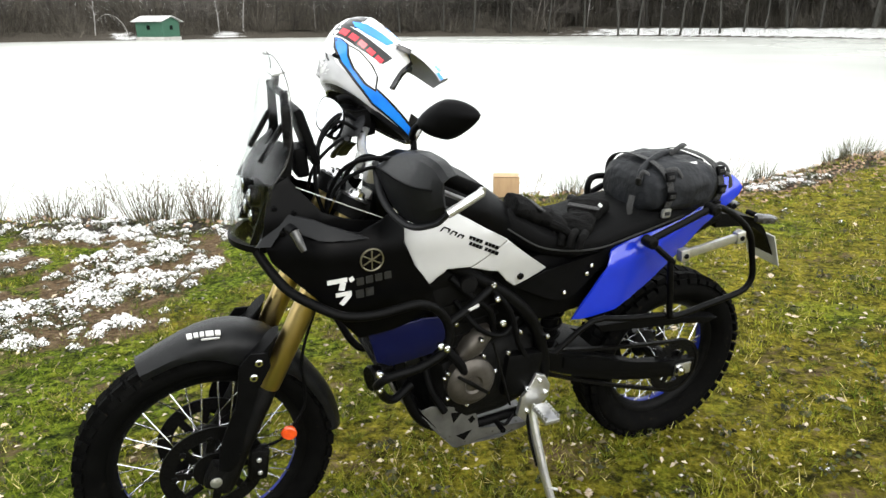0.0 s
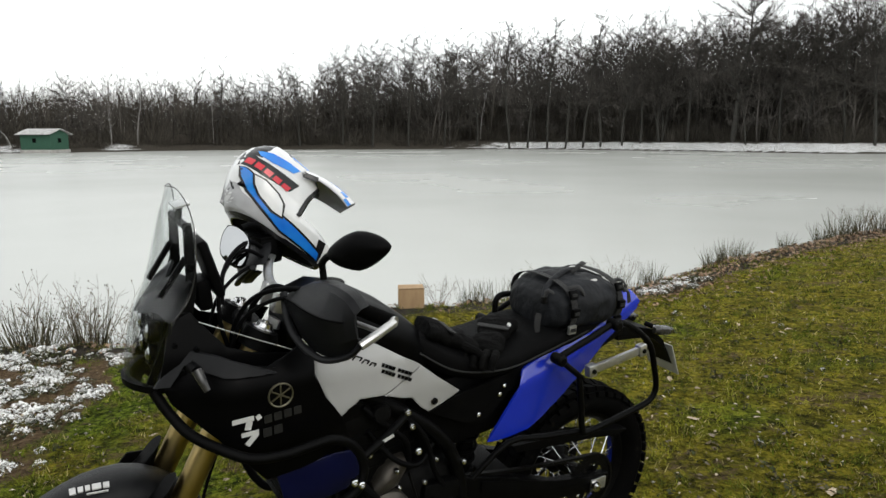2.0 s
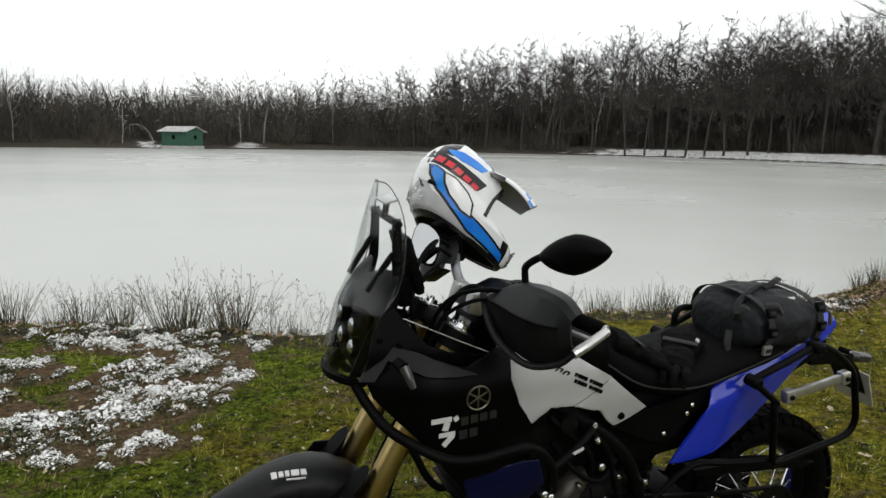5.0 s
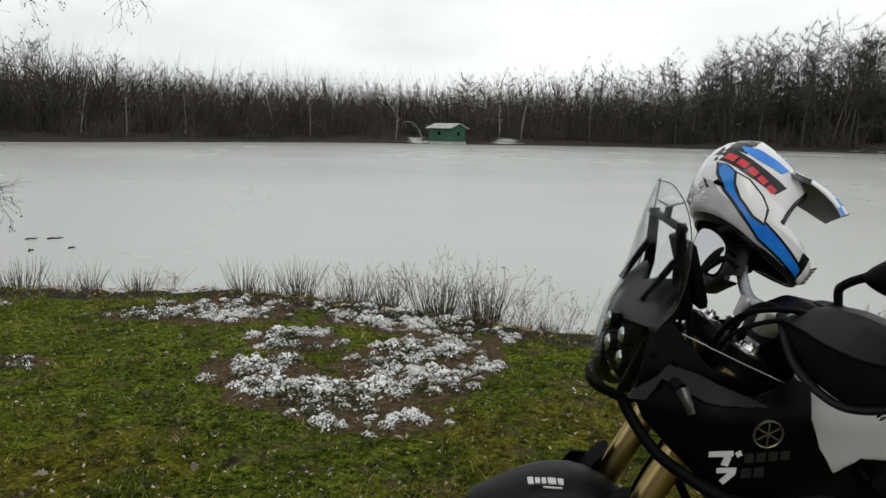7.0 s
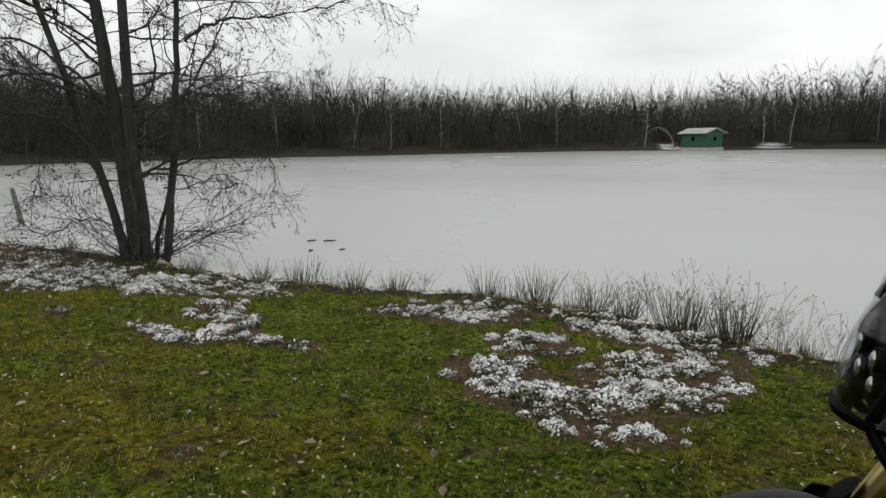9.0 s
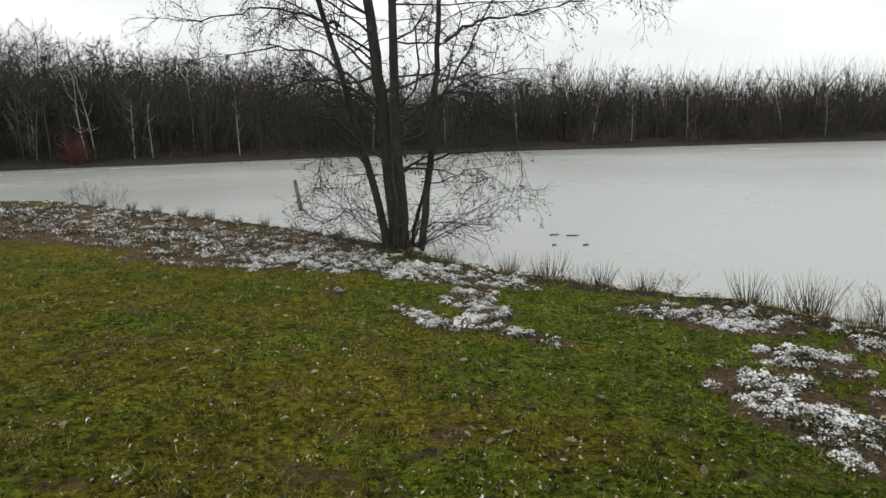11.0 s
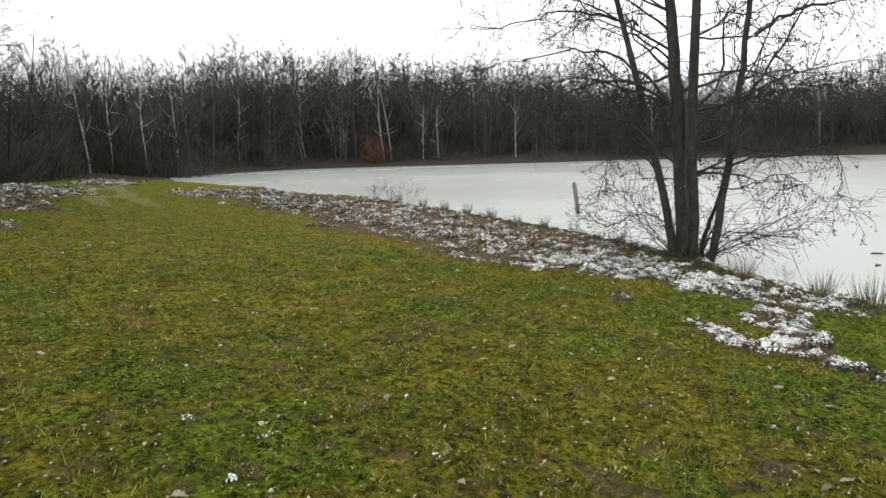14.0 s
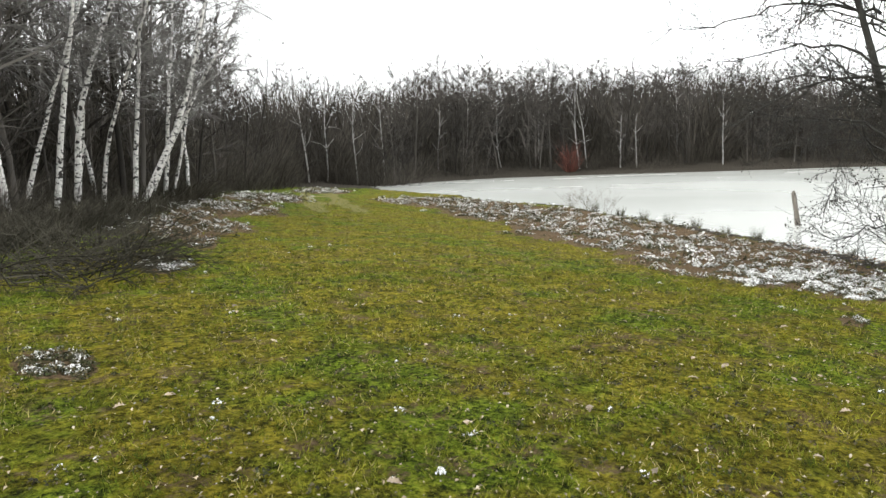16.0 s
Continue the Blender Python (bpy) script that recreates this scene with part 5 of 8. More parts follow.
put("horn", lathe([(-0.02, 0.03), (0.01, 0.04), (0.02, 0.036), (0.02, 0.01)], (1, 0.2, 0), (1.13, 0.10, 0.56), 20), mat_black_metal)
for s in (1, -1):
    put("header_pipe", rod([(0.98, 0.06 * s, 0.80), (1.05, 0.06 * s, 0.74), (1.06, 0.055 * s, 0.60), (1.03, 0.05 * s, 0.45), (0.94, 0.04 * s, 0.36), (0.80, 0.02 * s, 0.33)], 0.021, 14), mat_engine)

# swinging arm, chain and rear hub
for s in (1, -1):
    arm = panel([(0.57, 0.53), (0.357, 0.468), (0.175, 0.400), (-0.03, 0.368), (-0.075, 0.362), (-0.078, 0.318), (-0.042, 0.298), (0.2, 0.335), (0.378, 0.385), (0.55, 0.455)], lambda a, b: 0.122, 0.032, 0.06, 0.006)
    sw = part("swinging_arm", arm if s > 0 else mirrored(arm), mat_black_metal, bike)
    part("axle_plate", finish(block((0.07, 0.008, 0.045), Matrix.Translation((-0.02, 0.127 * s, 0.335)), 0.004)), mat_alu, sw)
    part("axle_nut", finish(lathe([(0, 0.019), (0.014, 0.019), (0.014, 0.010), (0.022, 0.010)], (0, s, 0), (0, 0.130 * s, 0.335), 6)), mat_chrome, sw)
put("arm_brace", block((0.09, 0.20, 0.05), Matrix.Translation((0.40, 0, 0.46)) @ Matrix.Rotation(0.25, 4, "Y"), 0.02), mat_black_metal)
put("chain_guard", panel([(0.385, 0.592), (0.188, 0.578), (0.02, 0.553), (-0.14, 0.522), (-0.10, 0.508), (0.02, 0.528), (0.181, 0.545), (0.365, 0.565)], lambda a, b: 0.128, 0.045, 0.06, 0.004), mat_plastic)
put("arm_guard", panel([(0.50, 0.50), (0.36, 0.462), (0.20, 0.412), (0.02, 0.372), (0.02, 0.350), (0.20, 0.375), (0.38, 0.42), (0.50, 0.46)], lambda a, b: 0.129, 0.004, 0.05, 0.001), mat_plastic)
sp = lathe([(-0.003, 0.070), (-0.003, 0.098), (0.003, 0.098), (0.003, 0.070)], (0, 1, 0), (0, 0.100, 0.335), 48, closed=True)
for k in range(46):
    t = 2 * math.pi * k / 46
    block((0.010, 0.005, 0.007), Matrix.Translation((0.101 * math.cos(t), 0.100, 0.335 + 0.101 * math.sin(t))) @ Matrix.Rotation(-t, 4, "Y"), 0.0, sp)
for k in range(6):
    t = 2 * math.pi * k / 6
    block((0.05, 0.005, 0.016), Matrix.Translation((0.05 * math.cos(t), 0.100, 0.335 + 0.05 * math.sin(t))) @ Matrix.Rotation(-t, 4, "Y"), 0.001, sp)
put("sprocket", sp, mat_engine)
chain = bmesh.new()
loop = [(0.105 * math.cos(t), 0.335 + 0.105 * math.sin(t)) for t in np.linspace(math.pi * 0.52, math.pi * 1.52, 26)]
loop = [(0.62 - 0.62 * u, 0.535 - 0.095 * u - 0.01 * math.sin(math.pi * u)) for u in np.linspace(0.0, 1, 36)] + loop[::1] + [(0.62 * u, 0.23 + 0.235 * u - 0.012 * math.sin(math.pi * u)) for u in np.linspace(0.0, 1, 36)]
for (x0, z0), (x1, z1) in zip(loop, loop[1:]):
    ln = math.hypot(x1 - x0, z1 - z0)
    block((ln * 1.1, 0.014, 0.011), Matrix.Translation(((x0 + x1) / 2, 0.100, (z0 + z1) / 2)) @ Matrix.Rotation(-math.atan2(z1 - z0, x1 - x0), 4, "Y"), 0.0, chain)
part("chain", finish(chain, 20, False), mat_engine, bike)
put("shock_absorber", rod([(0.50, 0, 0.42), (0.46, 0, 0.80)], 0.03, 14, 0), mat_black_metal)
spring = bmesh.new()
rod([Vector((0.50 - 0.04 * u + 0.042 * math.cos(u * 44) * 0.9, 0.042 * math.sin(u * 44), 0.47 + 0.28 * u)) for u in np.linspace(0, 1, 80)], 0.0065, 6, 0, spring)
part("spring", finish(spring), mat_black_metal, bike)

# left foot gear and side stand
bracket = panel([(0.635, 0.50), (0.60, 0.485), (0.579, 0.446), (0.585, 0.405), (0.612, 0.38), (0.615, 0.335), (0.665, 0.332), (0.692, 0.36), (0.680, 0.42), (0.655, 0.455)], lambda a, b: 0.180, 0.014, 0.04, 0.003)
fb = part("footrest_bracket", bracket, mat_alu, bike, "cast aluminium footrest bracket")
for q in ((0.622, 0.475), (0.596, 0.425), (0.66, 0.37)):
    part("bolt", finish(bolt((q[0], 0.182, q[1]), 0.008, (0, 1, 0))), mat_chrome, fb)
for s in (1, -1):
    peg = put("footrest", block((0.052, 0.085, 0.014), Matrix.Translation((0.628, 0.24 * s, 0.392)) @ Matrix.Rotation(-0.08 * s, 4, "X"), 0.004), mat_alu, None, "toothed metal footrest")
    for k in range(6):
        for q in (-0.022, 0.022):
            part("tooth", finish(block((0.006, 0.008, 0.012), Matrix.Translation((0.628 + q, (0.205 + 0.014 * k) * s, 0.403)), 0.001)), mat_alu, peg)
stand = put("side_stand", rod([(0.635, 0.165, 0.36), (0.628, 0.20, 0.27), (0.612, 0.245, 0.15), (0.598, 0.28, 0.065)], (0.017, 0.013), 10), mat_alu, None, "bare aluminium side stand, folded out")
part("foot", finish(lathe([(-0.004, 0.03), (0.006, 0.034), (0.010, 0.028)], (0.02, -0.15, 1), (0.596, 0.287, 0.054), 20)), mat_alu, stand)
part("spring", finish(rod([(0.655, 0.175, 0.36), (0.648, 0.195, 0.27), (0.632, 0.225, 0.18)], 0.0055, 8)), mat_engine, stand)
part("peg", finish(rod([(0.605, 0.262, 0.112), (0.585, 0.285, 0.115)], 0.005, 8, 0)), mat_alu, stand)
gear = put("gear_lever", rod([(0.70, 0.165, 0.36), (0.735, 0.185, 0.345), (0.765, 0.195, 0.362)], 0.006, 8), mat_black_metal)
part("toe_peg", finish(rod([(0.768, 0.185, 0.362), (0.770, 0.232, 0.362)], 0.009, 10, 0)), mat_plastic, gear)
put("gear_rod", rod([(0.722, 0.18, 0.41), (0.792, 0.175, 0.645)], 0.004, 8, 0), mat_engine)

# handlebar, controls, guards, mirrors
bar = put("handlebar", rod([(0.962, 0.392, 1.190), (1.03, 0.26, 1.205), (1.075, 0.16, 1.198), (1.10, 0.07, 1.178), (1.102, 0, 1.176), (1.10, -0.07, 1.178), (1.075, -0.16, 1.198), (1.03, -0.26, 1.205), (0.962, -0.392, 1.190)], 0.0135, 14), mat_alu, None, "bare aluminium handlebar")
for s in (1, -1):
    part("grip", finish(rod([(0.966, 0.385 * s, 1.190), (1.012, 0.295 * s, 1.203)], 0.0175, 14, 0)), mat_rubber, bar)
    part("switch_box", finish(block((0.04, 0.05, 0.045), Matrix.Translation((1.03, 0.262 * s, 1.203)) @ Matrix.Rotation(-0.48 * s, 4, "Z"), 0.012)), mat_plastic, bar)
    part("riser", finish(block((0.045, 0.036, 0.055), Matrix.Translation((1.108, 0.048 * s, 1.155)) @ Matrix.Rotation(-0.3, 4, "Y"), 0.008)), mat_alu, bar)
    lever = put("lever", rod([(1.055, 0.235 * s, 1.20), (1.07, 0.27 * s, 1.198), (1.045, 0.33 * s, 1.188), (1.005, 0.41 * s, 1.18)], 0.006, 8), mat_alu)
    tops = spline([(1.128, 0.145, 1.206), (1.098, 0.185, 1.236), (1.080, 0.25, 1.254), (1.076, 0.32, 1.262), (1.070, 0.375, 1.258), (1.062, 0.408, 1.236)], 3)
    lows = spline([(1.124, 0.14, 1.190), (1.128, 0.20, 1.154), (1.122, 0.26, 1.124), (1.100, 0.33, 1.110), (1.072, 0.385, 1.130), (1.056, 0.415, 1.162)], 3)
    rings = []
    for k, (top, low) in enumerate(zip(tops, lows)):
        u = k / (len(tops) - 1)
        swell = 0.036 * math.sin(math.pi * (0.10 + 0.8 * u))
        out = (top * 0.62 + low * 0.38) + Vector((swell, swell * 0.35, 0.002))
        line = [top + Vector((-0.030, -0.012, 0.004)), top + Vector((-0.008, 0, 0.003)), top + Vector((0.008, 0.006, -0.006)), out, (low * 0.6 + out * 0.4) + Vector((0.006, 0.006, 0)), low, low + Vector((-0.02, -0.008, 0.002))]
        line = line + [q + Vector((-0.005, -0.004, -0.001)) for q in line[::-1]]
        rings.append([Vector((q.x, q.y * s, q.z)) for q in line])
    bm = bmesh.new()
    skin(bm, rings)
    guard = put("hand_guard", bm, mat_guard, None, "dark grey moulded hand guard", 22)
    part("brace", finish(rod([(1.128, 0.128 * s, 1.206), (1.142, 0.20 * s, 1.156), (1.136, 0.26 * s, 1.124), (1.112, 0.335 * s, 1.108), (1.076, 0.392 * s, 1.130), (1.058, 0.42 * s, 1.163)], 0.0095, 10, 5, flat=0.7)), mat_guard, guard)
    part("end_arm", finish(rod([(1.060, 0.420 * s, 1.161), (1.025, 0.417 * s, 1.176), (0.968, 0.400 * s, 1.194)], 0.0105, 10, 4)), mat_alu, guard, "bare aluminium bar end arm")
    part("rib", finish(rod([ring[3] for ring in rings[1::3]], 0.0032, 6)), mat_plastic, guard)
for s, pts in ((1, ((1.046, 0.185, 1.205), (1.046, 0.180, 1.245), (1.047, 0.176, 1.272), (1.060, 0.205, 1.292), (1.066, 0.25, 1.318), (1.058, 0.29, 1.340))), (-1, ((1.045, -0.25, 1.21), (1.06, -0.245, 1.27), (1.10, -0.215, 1.305), (1.14, -0.19, 1.305)))):
    put("mirror_stalk", rod(pts, 0.0085, 10), mat_plastic)
    put("mirror_clamp", block((0.03, 0.03, 0.035), Matrix.Translation((1.046, (0.183 if s > 0 else 0.25) * s, 1.228)), 0.008), mat_plastic)


def mirror_shell(centre, half_w, half_h, facing, roll):
    """A leaf-shaped mirror: a domed back and a flat glass."""
    rings = []
    for depth, k in ((0.0, 1.0), (0.012, 1.03), (0.024, 0.9), (0.034, 0.62), (0.038, 0.25)):
        ring = []
        for i in range(28):
            t = 2 * math.pi * i / 28
            c, s = math.cos(t), math.sin(t)
            r = 1.0 / (abs(c) ** 1.5 + abs(s) ** 1.5) ** (1 / 1.5)
            ring.append(Vector((depth, half_w * k * r * c, half_h * k * r * s + 0.010 * c)))
        rings.append(ring)
    m = Matrix.Translation(centre) @ facing.to_track_quat("-X", "Z").to_matrix().to_4x4() @ Matrix.Rotation(roll, 4, "X")
    bm, gl = bmesh.new(), bmesh.new()
    skin(bm, rings)
    bm.transform(m)
    gl.faces.new([gl.verts.new((-0.0015, v.y * 0.95, v.z * 0.95)) for v in rings[0]])
    gl.transform(m)
    return bm, gl


for c, facing, roll, lab in ((Vector((1.030, 0.352, 1.355)), Vector((-0.80, -0.55, 0.05)), 0.10, "black leaf-shaped mirror"), (Vector((1.165, -0.165, 1.262)), Vector((0.40, 0.80, 0.52)), 1.05, "turned mirror that shows pale sky")):
    body, gl = mirror_shell(c, 0.079 if c.y > 0 else 0.062, 0.043, facing, roll)
    mir = put("mirror", body, mat_plastic, None, lab, 60)
    part("mirror_glass", finish(gl), mat_mirror, mir)
res = put("brake_reservoir", block((0.062, 0.05, 0.055), Matrix.Translation((1.062, -0.235, 1.235)) @ Matrix.Rotation(0.35, 4, "Z"), 0.008), mat_plastic)
part("lid", finish(block((0.066, 0.054, 0.008), Matrix.Translation((1.062, -0.235, 1.264)) @ Matrix.Rotation(0.35, 4, "Z"), 0.003)), mat_black_paint, res)
for pts, r in ((((1.05, 0.22, 1.205), (1.12, 0.16, 1.225), (1.20, 0.10, 1.19), (1.24, 0.06, 1.08), (1.20, 0.04, 0.95)), 0.006), (((1.05, -0.22, 1.215), (1.13, -0.16, 1.27), (1.21, -0.10, 1.22), (1.24, -0.05, 1.10), (1.20, -0.03, 0.95)), 0.006),
               (((1.06, 0.20, 1.20), (1.15, 0.15, 1.20), (1.22, 0.11, 1.15), (1.25, 0.10, 1.08)), 0.005), (((1.06, -0.19, 1.21), (1.16, -0.12, 1.20), (1.23, -0.09, 1.15), (1.26, -0.08, 1.08)), 0.005),
               (((1.07, -0.17, 1.21), (1.15, -0.13, 1.255), (1.205, -0.13, 1.20), (1.22, -0.10, 1.12)), 0.0055), (((1.08, 0.1, 1.19), (1.14, 0.08, 1.21), (1.19, 0.07, 1.16), (1.20, 0.05, 1.06)), 0.007)):
    put("cable", rod(pts, r, 8), mat_plastic)
put("wire_stay", rod([(1.33, 0.135, 1.165), (1.20, 0.15, 1.105), (1.11, 0.16, 1.065)], 0.0013, 6, 0), mat_alu)

# ---- helmet that hangs on the right of the handlebar ----
mat_helm_white = material("white_helmet_gloss", (0.74, 0.74, 0.74), (0.66, 0.67, 0.68), scale=14, rough=0.16, rough2=0.24, coat=0.3)
mat_helm_blue = material("bright_blue_graphic", (0.008, 0.14, 0.62), (0.014, 0.24, 0.72), scale=9, rough=0.16, rough2=0.24, coat=0.3)
mat_helm_black = material("black_graphic", (0.006, 0.006, 0.007), (0.010, 0.010, 0.011), scale=20, rough=0.25, spec=0.4)
mat_helm_silver = material("silver_graphic", (0.34, 0.34, 0.35), (0.44, 0.44, 0.45), scale=12, rough=0.25, coat=0.2)
mat_helm_red = material("red_graphic", (0.62, 0.02, 0.035), (0.52, 0.015, 0.03), scale=20, rough=0.22, coat=0.2)
mat_liner = material("black_padding", (0.002, 0.002, 0.002), (0.004, 0.004, 0.004), scale=80, rough=0.95, bump=0.4, spec=0.04)

helmet = tagged(new("helmet"), "white and blue off-road helmet with a peak, hung on the handlebar", "helmet")
helmet_frame = Matrix(((-0.848, 0, -0.53, 0), (0, -1, 0, 0), (-0.53, 0, 0.848, 0), (0, 0, 0, 1)))
helmet.matrix_world = BIKE @ Matrix.Translation((1.004, -0.352, 1.356)) @ Matrix.Rotation(-0.42, 4, "Z") @ helmet_frame @ Matrix.Rotation(-0.46, 4, "X") @ Matrix.Scale(1.03, 4)
HELM = [(-0.112, -0.062, 0.222, 0.098), (-0.098, -0.092, 0.234, 0.112), (-0.070, -0.115, 0.238, 0.122), (-0.045, -0.127, 0.228, 0.127), (-0.025, -0.133, 0.190, 0.130), (0.0, -0.138, 0.150, 0.131),
        (0.03, -0.140, 0.138, 0.130), (0.06, -0.136, 0.130, 0.125), (0.085, -0.124, 0.118, 0.115), (0.105, -0.106, 0.100, 0.098), (0.122, -0.080, 0.074, 0.074), (0.133, -0.046, 0.042, 0.045), (0.138, -0.012, 0.010, 0.012)]


def helm_ring(u, back, front, half, grow=0.0, n=120):
    ring = []
    mid = min(0.0, (back + front) / 2 - 0.05)
    for k in range(n):
        t = 2 * math.pi * k / n
        c, s = math.cos(t), math.sin(t)
        reach = (front - mid) if c > 0 else (mid - back)
        sharp = 1.0 if c < 0 else 1.0 + 0.25 * max(0.0, (front - 0.15) / 0.09)
        ring.append(Vector((mid + (reach + grow) * c, (half + grow) * math.copysign(abs(s) ** sharp, s), u)))
    return ring


def helm_side(f, u):
    """Half width of the shell at a spot seen from the side."""
    cols = list(zip(*HELM))
    back, front, half = (float(np.interp(u, cols[0], c)) for c in cols[1:])
    mid = min(0.0, (back + front) / 2 - 0.05)
    reach = (front - mid) if f > mid else (mid - back)
    c = min(abs((f - mid) / reach), 0.995)
    sharp = 1.0 if f < mid else 1.0 + 0.25 * max(0.0, (front - 0.15) / 0.09)
    return half * math.sqrt(1 - c * c) ** sharp


shell = bmesh.new()
rows = [tuple(r) for r in dense(HELM, 5)]
skin(shell, [helm_ring(*r) for r in rows], True, False)
gone = [f for f in shell.faces if -0.030 < f.calc_center_median().z < 0.078 and f.calc_center_median().x > 0.090 + 0.25 * max(0.0, f.calc_center_median().z - 0.03) and abs(f.calc_center_median().y) < 0.122]
bmesh.ops.delete(shell, geom=gone, context="FACES")
inner = bmesh.new()
skin(inner, [helm_ring(*r, grow=-0.005) for r in rows], True, False)
bmesh.ops.delete(inner, geom=[f for f in inner.faces if -0.030 < f.calc_center_median().z < 0.078 and f.calc_center_median().x > 0.088 and abs(f.calc_center_median().y) < 0.122], context="FACES")
inner_me = bpy.data.meshes.new("inner")
inner.to_mesh(inner_me)
inner.free()
shell.from_mesh(inner_me)
bpy.data.meshes.remove(inner_me)
shell_ob = part("shell", finish(shell, 50), mat_helm_white, helmet, "glossy white shell with blue, black and red graphics")
for extra in (mat_helm_black, mat_helm_blue, mat_helm_silver):
    shell_ob.data.materials.append(extra)
for face in shell_ob.data.polygons:
    f, w, u = face.center
    w = abs(w)
    if u > 0.052 and abs(f + 0.098 - 0.25 * (u - 0.05)) < 0.020:
        face.material_index = 1
    elif u > 0.075 and -0.045 < f - 0.5 * w < 0.075 and 0.018 < w < 0.075 - 0.3 * max(0.0, f):
        face.material_index = 2
    elif u > 0.075 and -0.055 < f - 0.5 * w < 0.085 and 0.012 < w < 0.080 - 0.3 * max(0.0, f):
        face.material_index = 1
    elif u < -0.088 and f < 0.06:
        face.material_index = 3
GRAPHICS = [("black_band", mat_helm_black, 0.0010, [(-0.136, 0.012), (-0.126, 0.060), (-0.108, 0.058), (-0.08, 0.050), (0.0, 0.047), (0.052, 0.046), (0.037, 0.012), (-0.05, 0.008), (-0.112, 0.016)]),
            ("silver_field", mat_helm_silver, 0.0018, [(-0.112, -0.088), (-0.128, -0.035), (-0.099, -0.036), (-0.071, -0.054), (0.023, -0.083), (0.12, -0.101), (0.08, -0.107), (-0.023, -0.101), (-0.074, -0.09)]),
            ("blue_outline", mat_helm_black, 0.0026, [(-0.118, 0.010), (-0.096, 0.011), (-0.064, 0.001), (-0.050, -0.024), (0.010, -0.052), (0.060, -0.056), (0.110, -0.062), (0.206, -0.078), (0.214, -0.106), (0.068, -0.100), (-0.010, -0.075), (-0.066, -0.050), (-0.103, -0.019)]),
            ("blue_field", mat_helm_blue, 0.0036, [(-0.113, 0.008), (-0.098, 0.008), (-0.069, -0.002), (-0.054, -0.027), (0.007, -0.057), (0.056, -0.061), (0.106, -0.068), (0.200, -0.084), (0.206, -0.102), (0.07, -0.095), (-0.006, -0.069), (-0.061, -0.045), (-0.098, -0.016)]),
            ("leaf_outline", mat_helm_black, 0.0044, [(-0.074, 0.001), (-0.033, 0.004), (0.017, -0.010), (0.046, -0.029), (0.061, -0.067), (0.022, -0.068), (-0.029, -0.048), (-0.058, -0.026)]),
            ("white_leaf", mat_helm_white, 0.0052, [(-0.066, -0.002), (-0.033, -0.001), (0.013, -0.014), (0.039, -0.030), (0.054, -0.062), (0.025, -0.062), (-0.024, -0.044), (-0.052, -0.024)]),
            ("black_hook", mat_helm_black, 0.0020, [(-0.120, -0.031), (-0.110, -0.038), (-0.094, -0.053), (-0.112, -0.060), (-0.105, -0.050)]),
            ("blue_crown", mat_helm_blue, 0.0018, [(-0.095, 0.071), (-0.055, 0.084), (-0.004, 0.089), (0.034, 0.088), (0.02, 0.066), (-0.046, 0.056), (-0.082, 0.058)]),
            ("black_chin", mat_helm_black, 0.0024, [(0.178, -0.050), (0.205, -0.045), (0.212, -0.09), (0.200, -0.108), (0.172, -0.104), (0.186, -0.08)])]
for k in range(5):
    a, q = -0.112 + 0.030 * k, 0.034 - 0.0032 * k
    GRAPHICS.append(("red_bar", mat_helm_red, 0.0022, [(a, q - 0.010), (a + 0.004, q + 0.008 - 0.001 * k), (a + 0.027, q + 0.006 - 0.001 * k), (a + 0.023, q - 0.013)]))
for gname, gmat, lift, outline in GRAPHICS:
    for s in (1, -1):
        part(gname, panel(outline, lambda f, u: helm_side(f, u) + lift, 0.0008, 0.012, 0.0, s), gmat, shell_ob)
trim = bmesh.new()
skin(trim, [helm_ring(u, float(np.interp(u, [h[0] for h in HELM], [h[1] for h in HELM])), float(np.interp(u, [h[0] for h in HELM], [h[2] for h in HELM])), float(np.interp(u, [h[0] for h in HELM], [h[3] for h in HELM])), g, 80)
            for u, g in ((-0.116, -0.006), (-0.117, 0.0), (-0.114, 0.0030), (-0.108, 0.0028), (-0.104, 0.0005))], True, False)
part("edge_trim", finish(trim, 50), mat_helm_black, helmet, "black rim of the shell")
for s in (1, -1):
    port = [(0.091 + 0.25 * max(0.0, u - 0.03), u) for u in np.linspace(-0.034, 0.082, 9)]
    part("port_gasket", finish(rod([(f, s * (helm_side(f, u) - 0.001), u) for f, u in port], 0.0065, 8, 3)), mat_helm_black, helmet, "black rubber edge of the eye port")
liner = bmesh.new()
skin(liner, [helm_ring(u, b_ + 0.012, min(f_ - 0.014, 0.105 if u > -0.045 else f_), h_ - 0.012) for u, b_, f_, h_ in rows], True, True)
part("liner", finish(liner, 60), mat_liner, helmet, "black padded lining")
peak = bmesh.new()
top, low = [], []
for k in range(9):
    u = k / 8
    fx = 0.035 + 0.190 * u
    w = 0.098 - 0.022 * u - 0.03 * u ** 4
    z = 0.108 + 0.018 * math.sin(math.pi * u * 0.8) - 0.008 * u
    row = [Vector((fx - 0.02 * t * t * (1 if u > 0.2 else 0), w * t, z + 0.012 * (1 - t * t) - 0.020 * abs(t) ** 3)) for t in [i / 6 - 1 for i in range(13)]]
    top.append(row)
    low.append([q - Vector((0, 0, 0.004)) for q in row])
skin(peak, [a + b_[::-1] for a, b_ in zip(top, low)])
finish(peak, 50)
for f in peak.faces:
    c = f.calc_center_median()
    f.material_index = 2 if f.normal.z < 0.1 else (1 if abs(c.y) < 0.05 and 0.08 < c.x < 0.20 else 0)
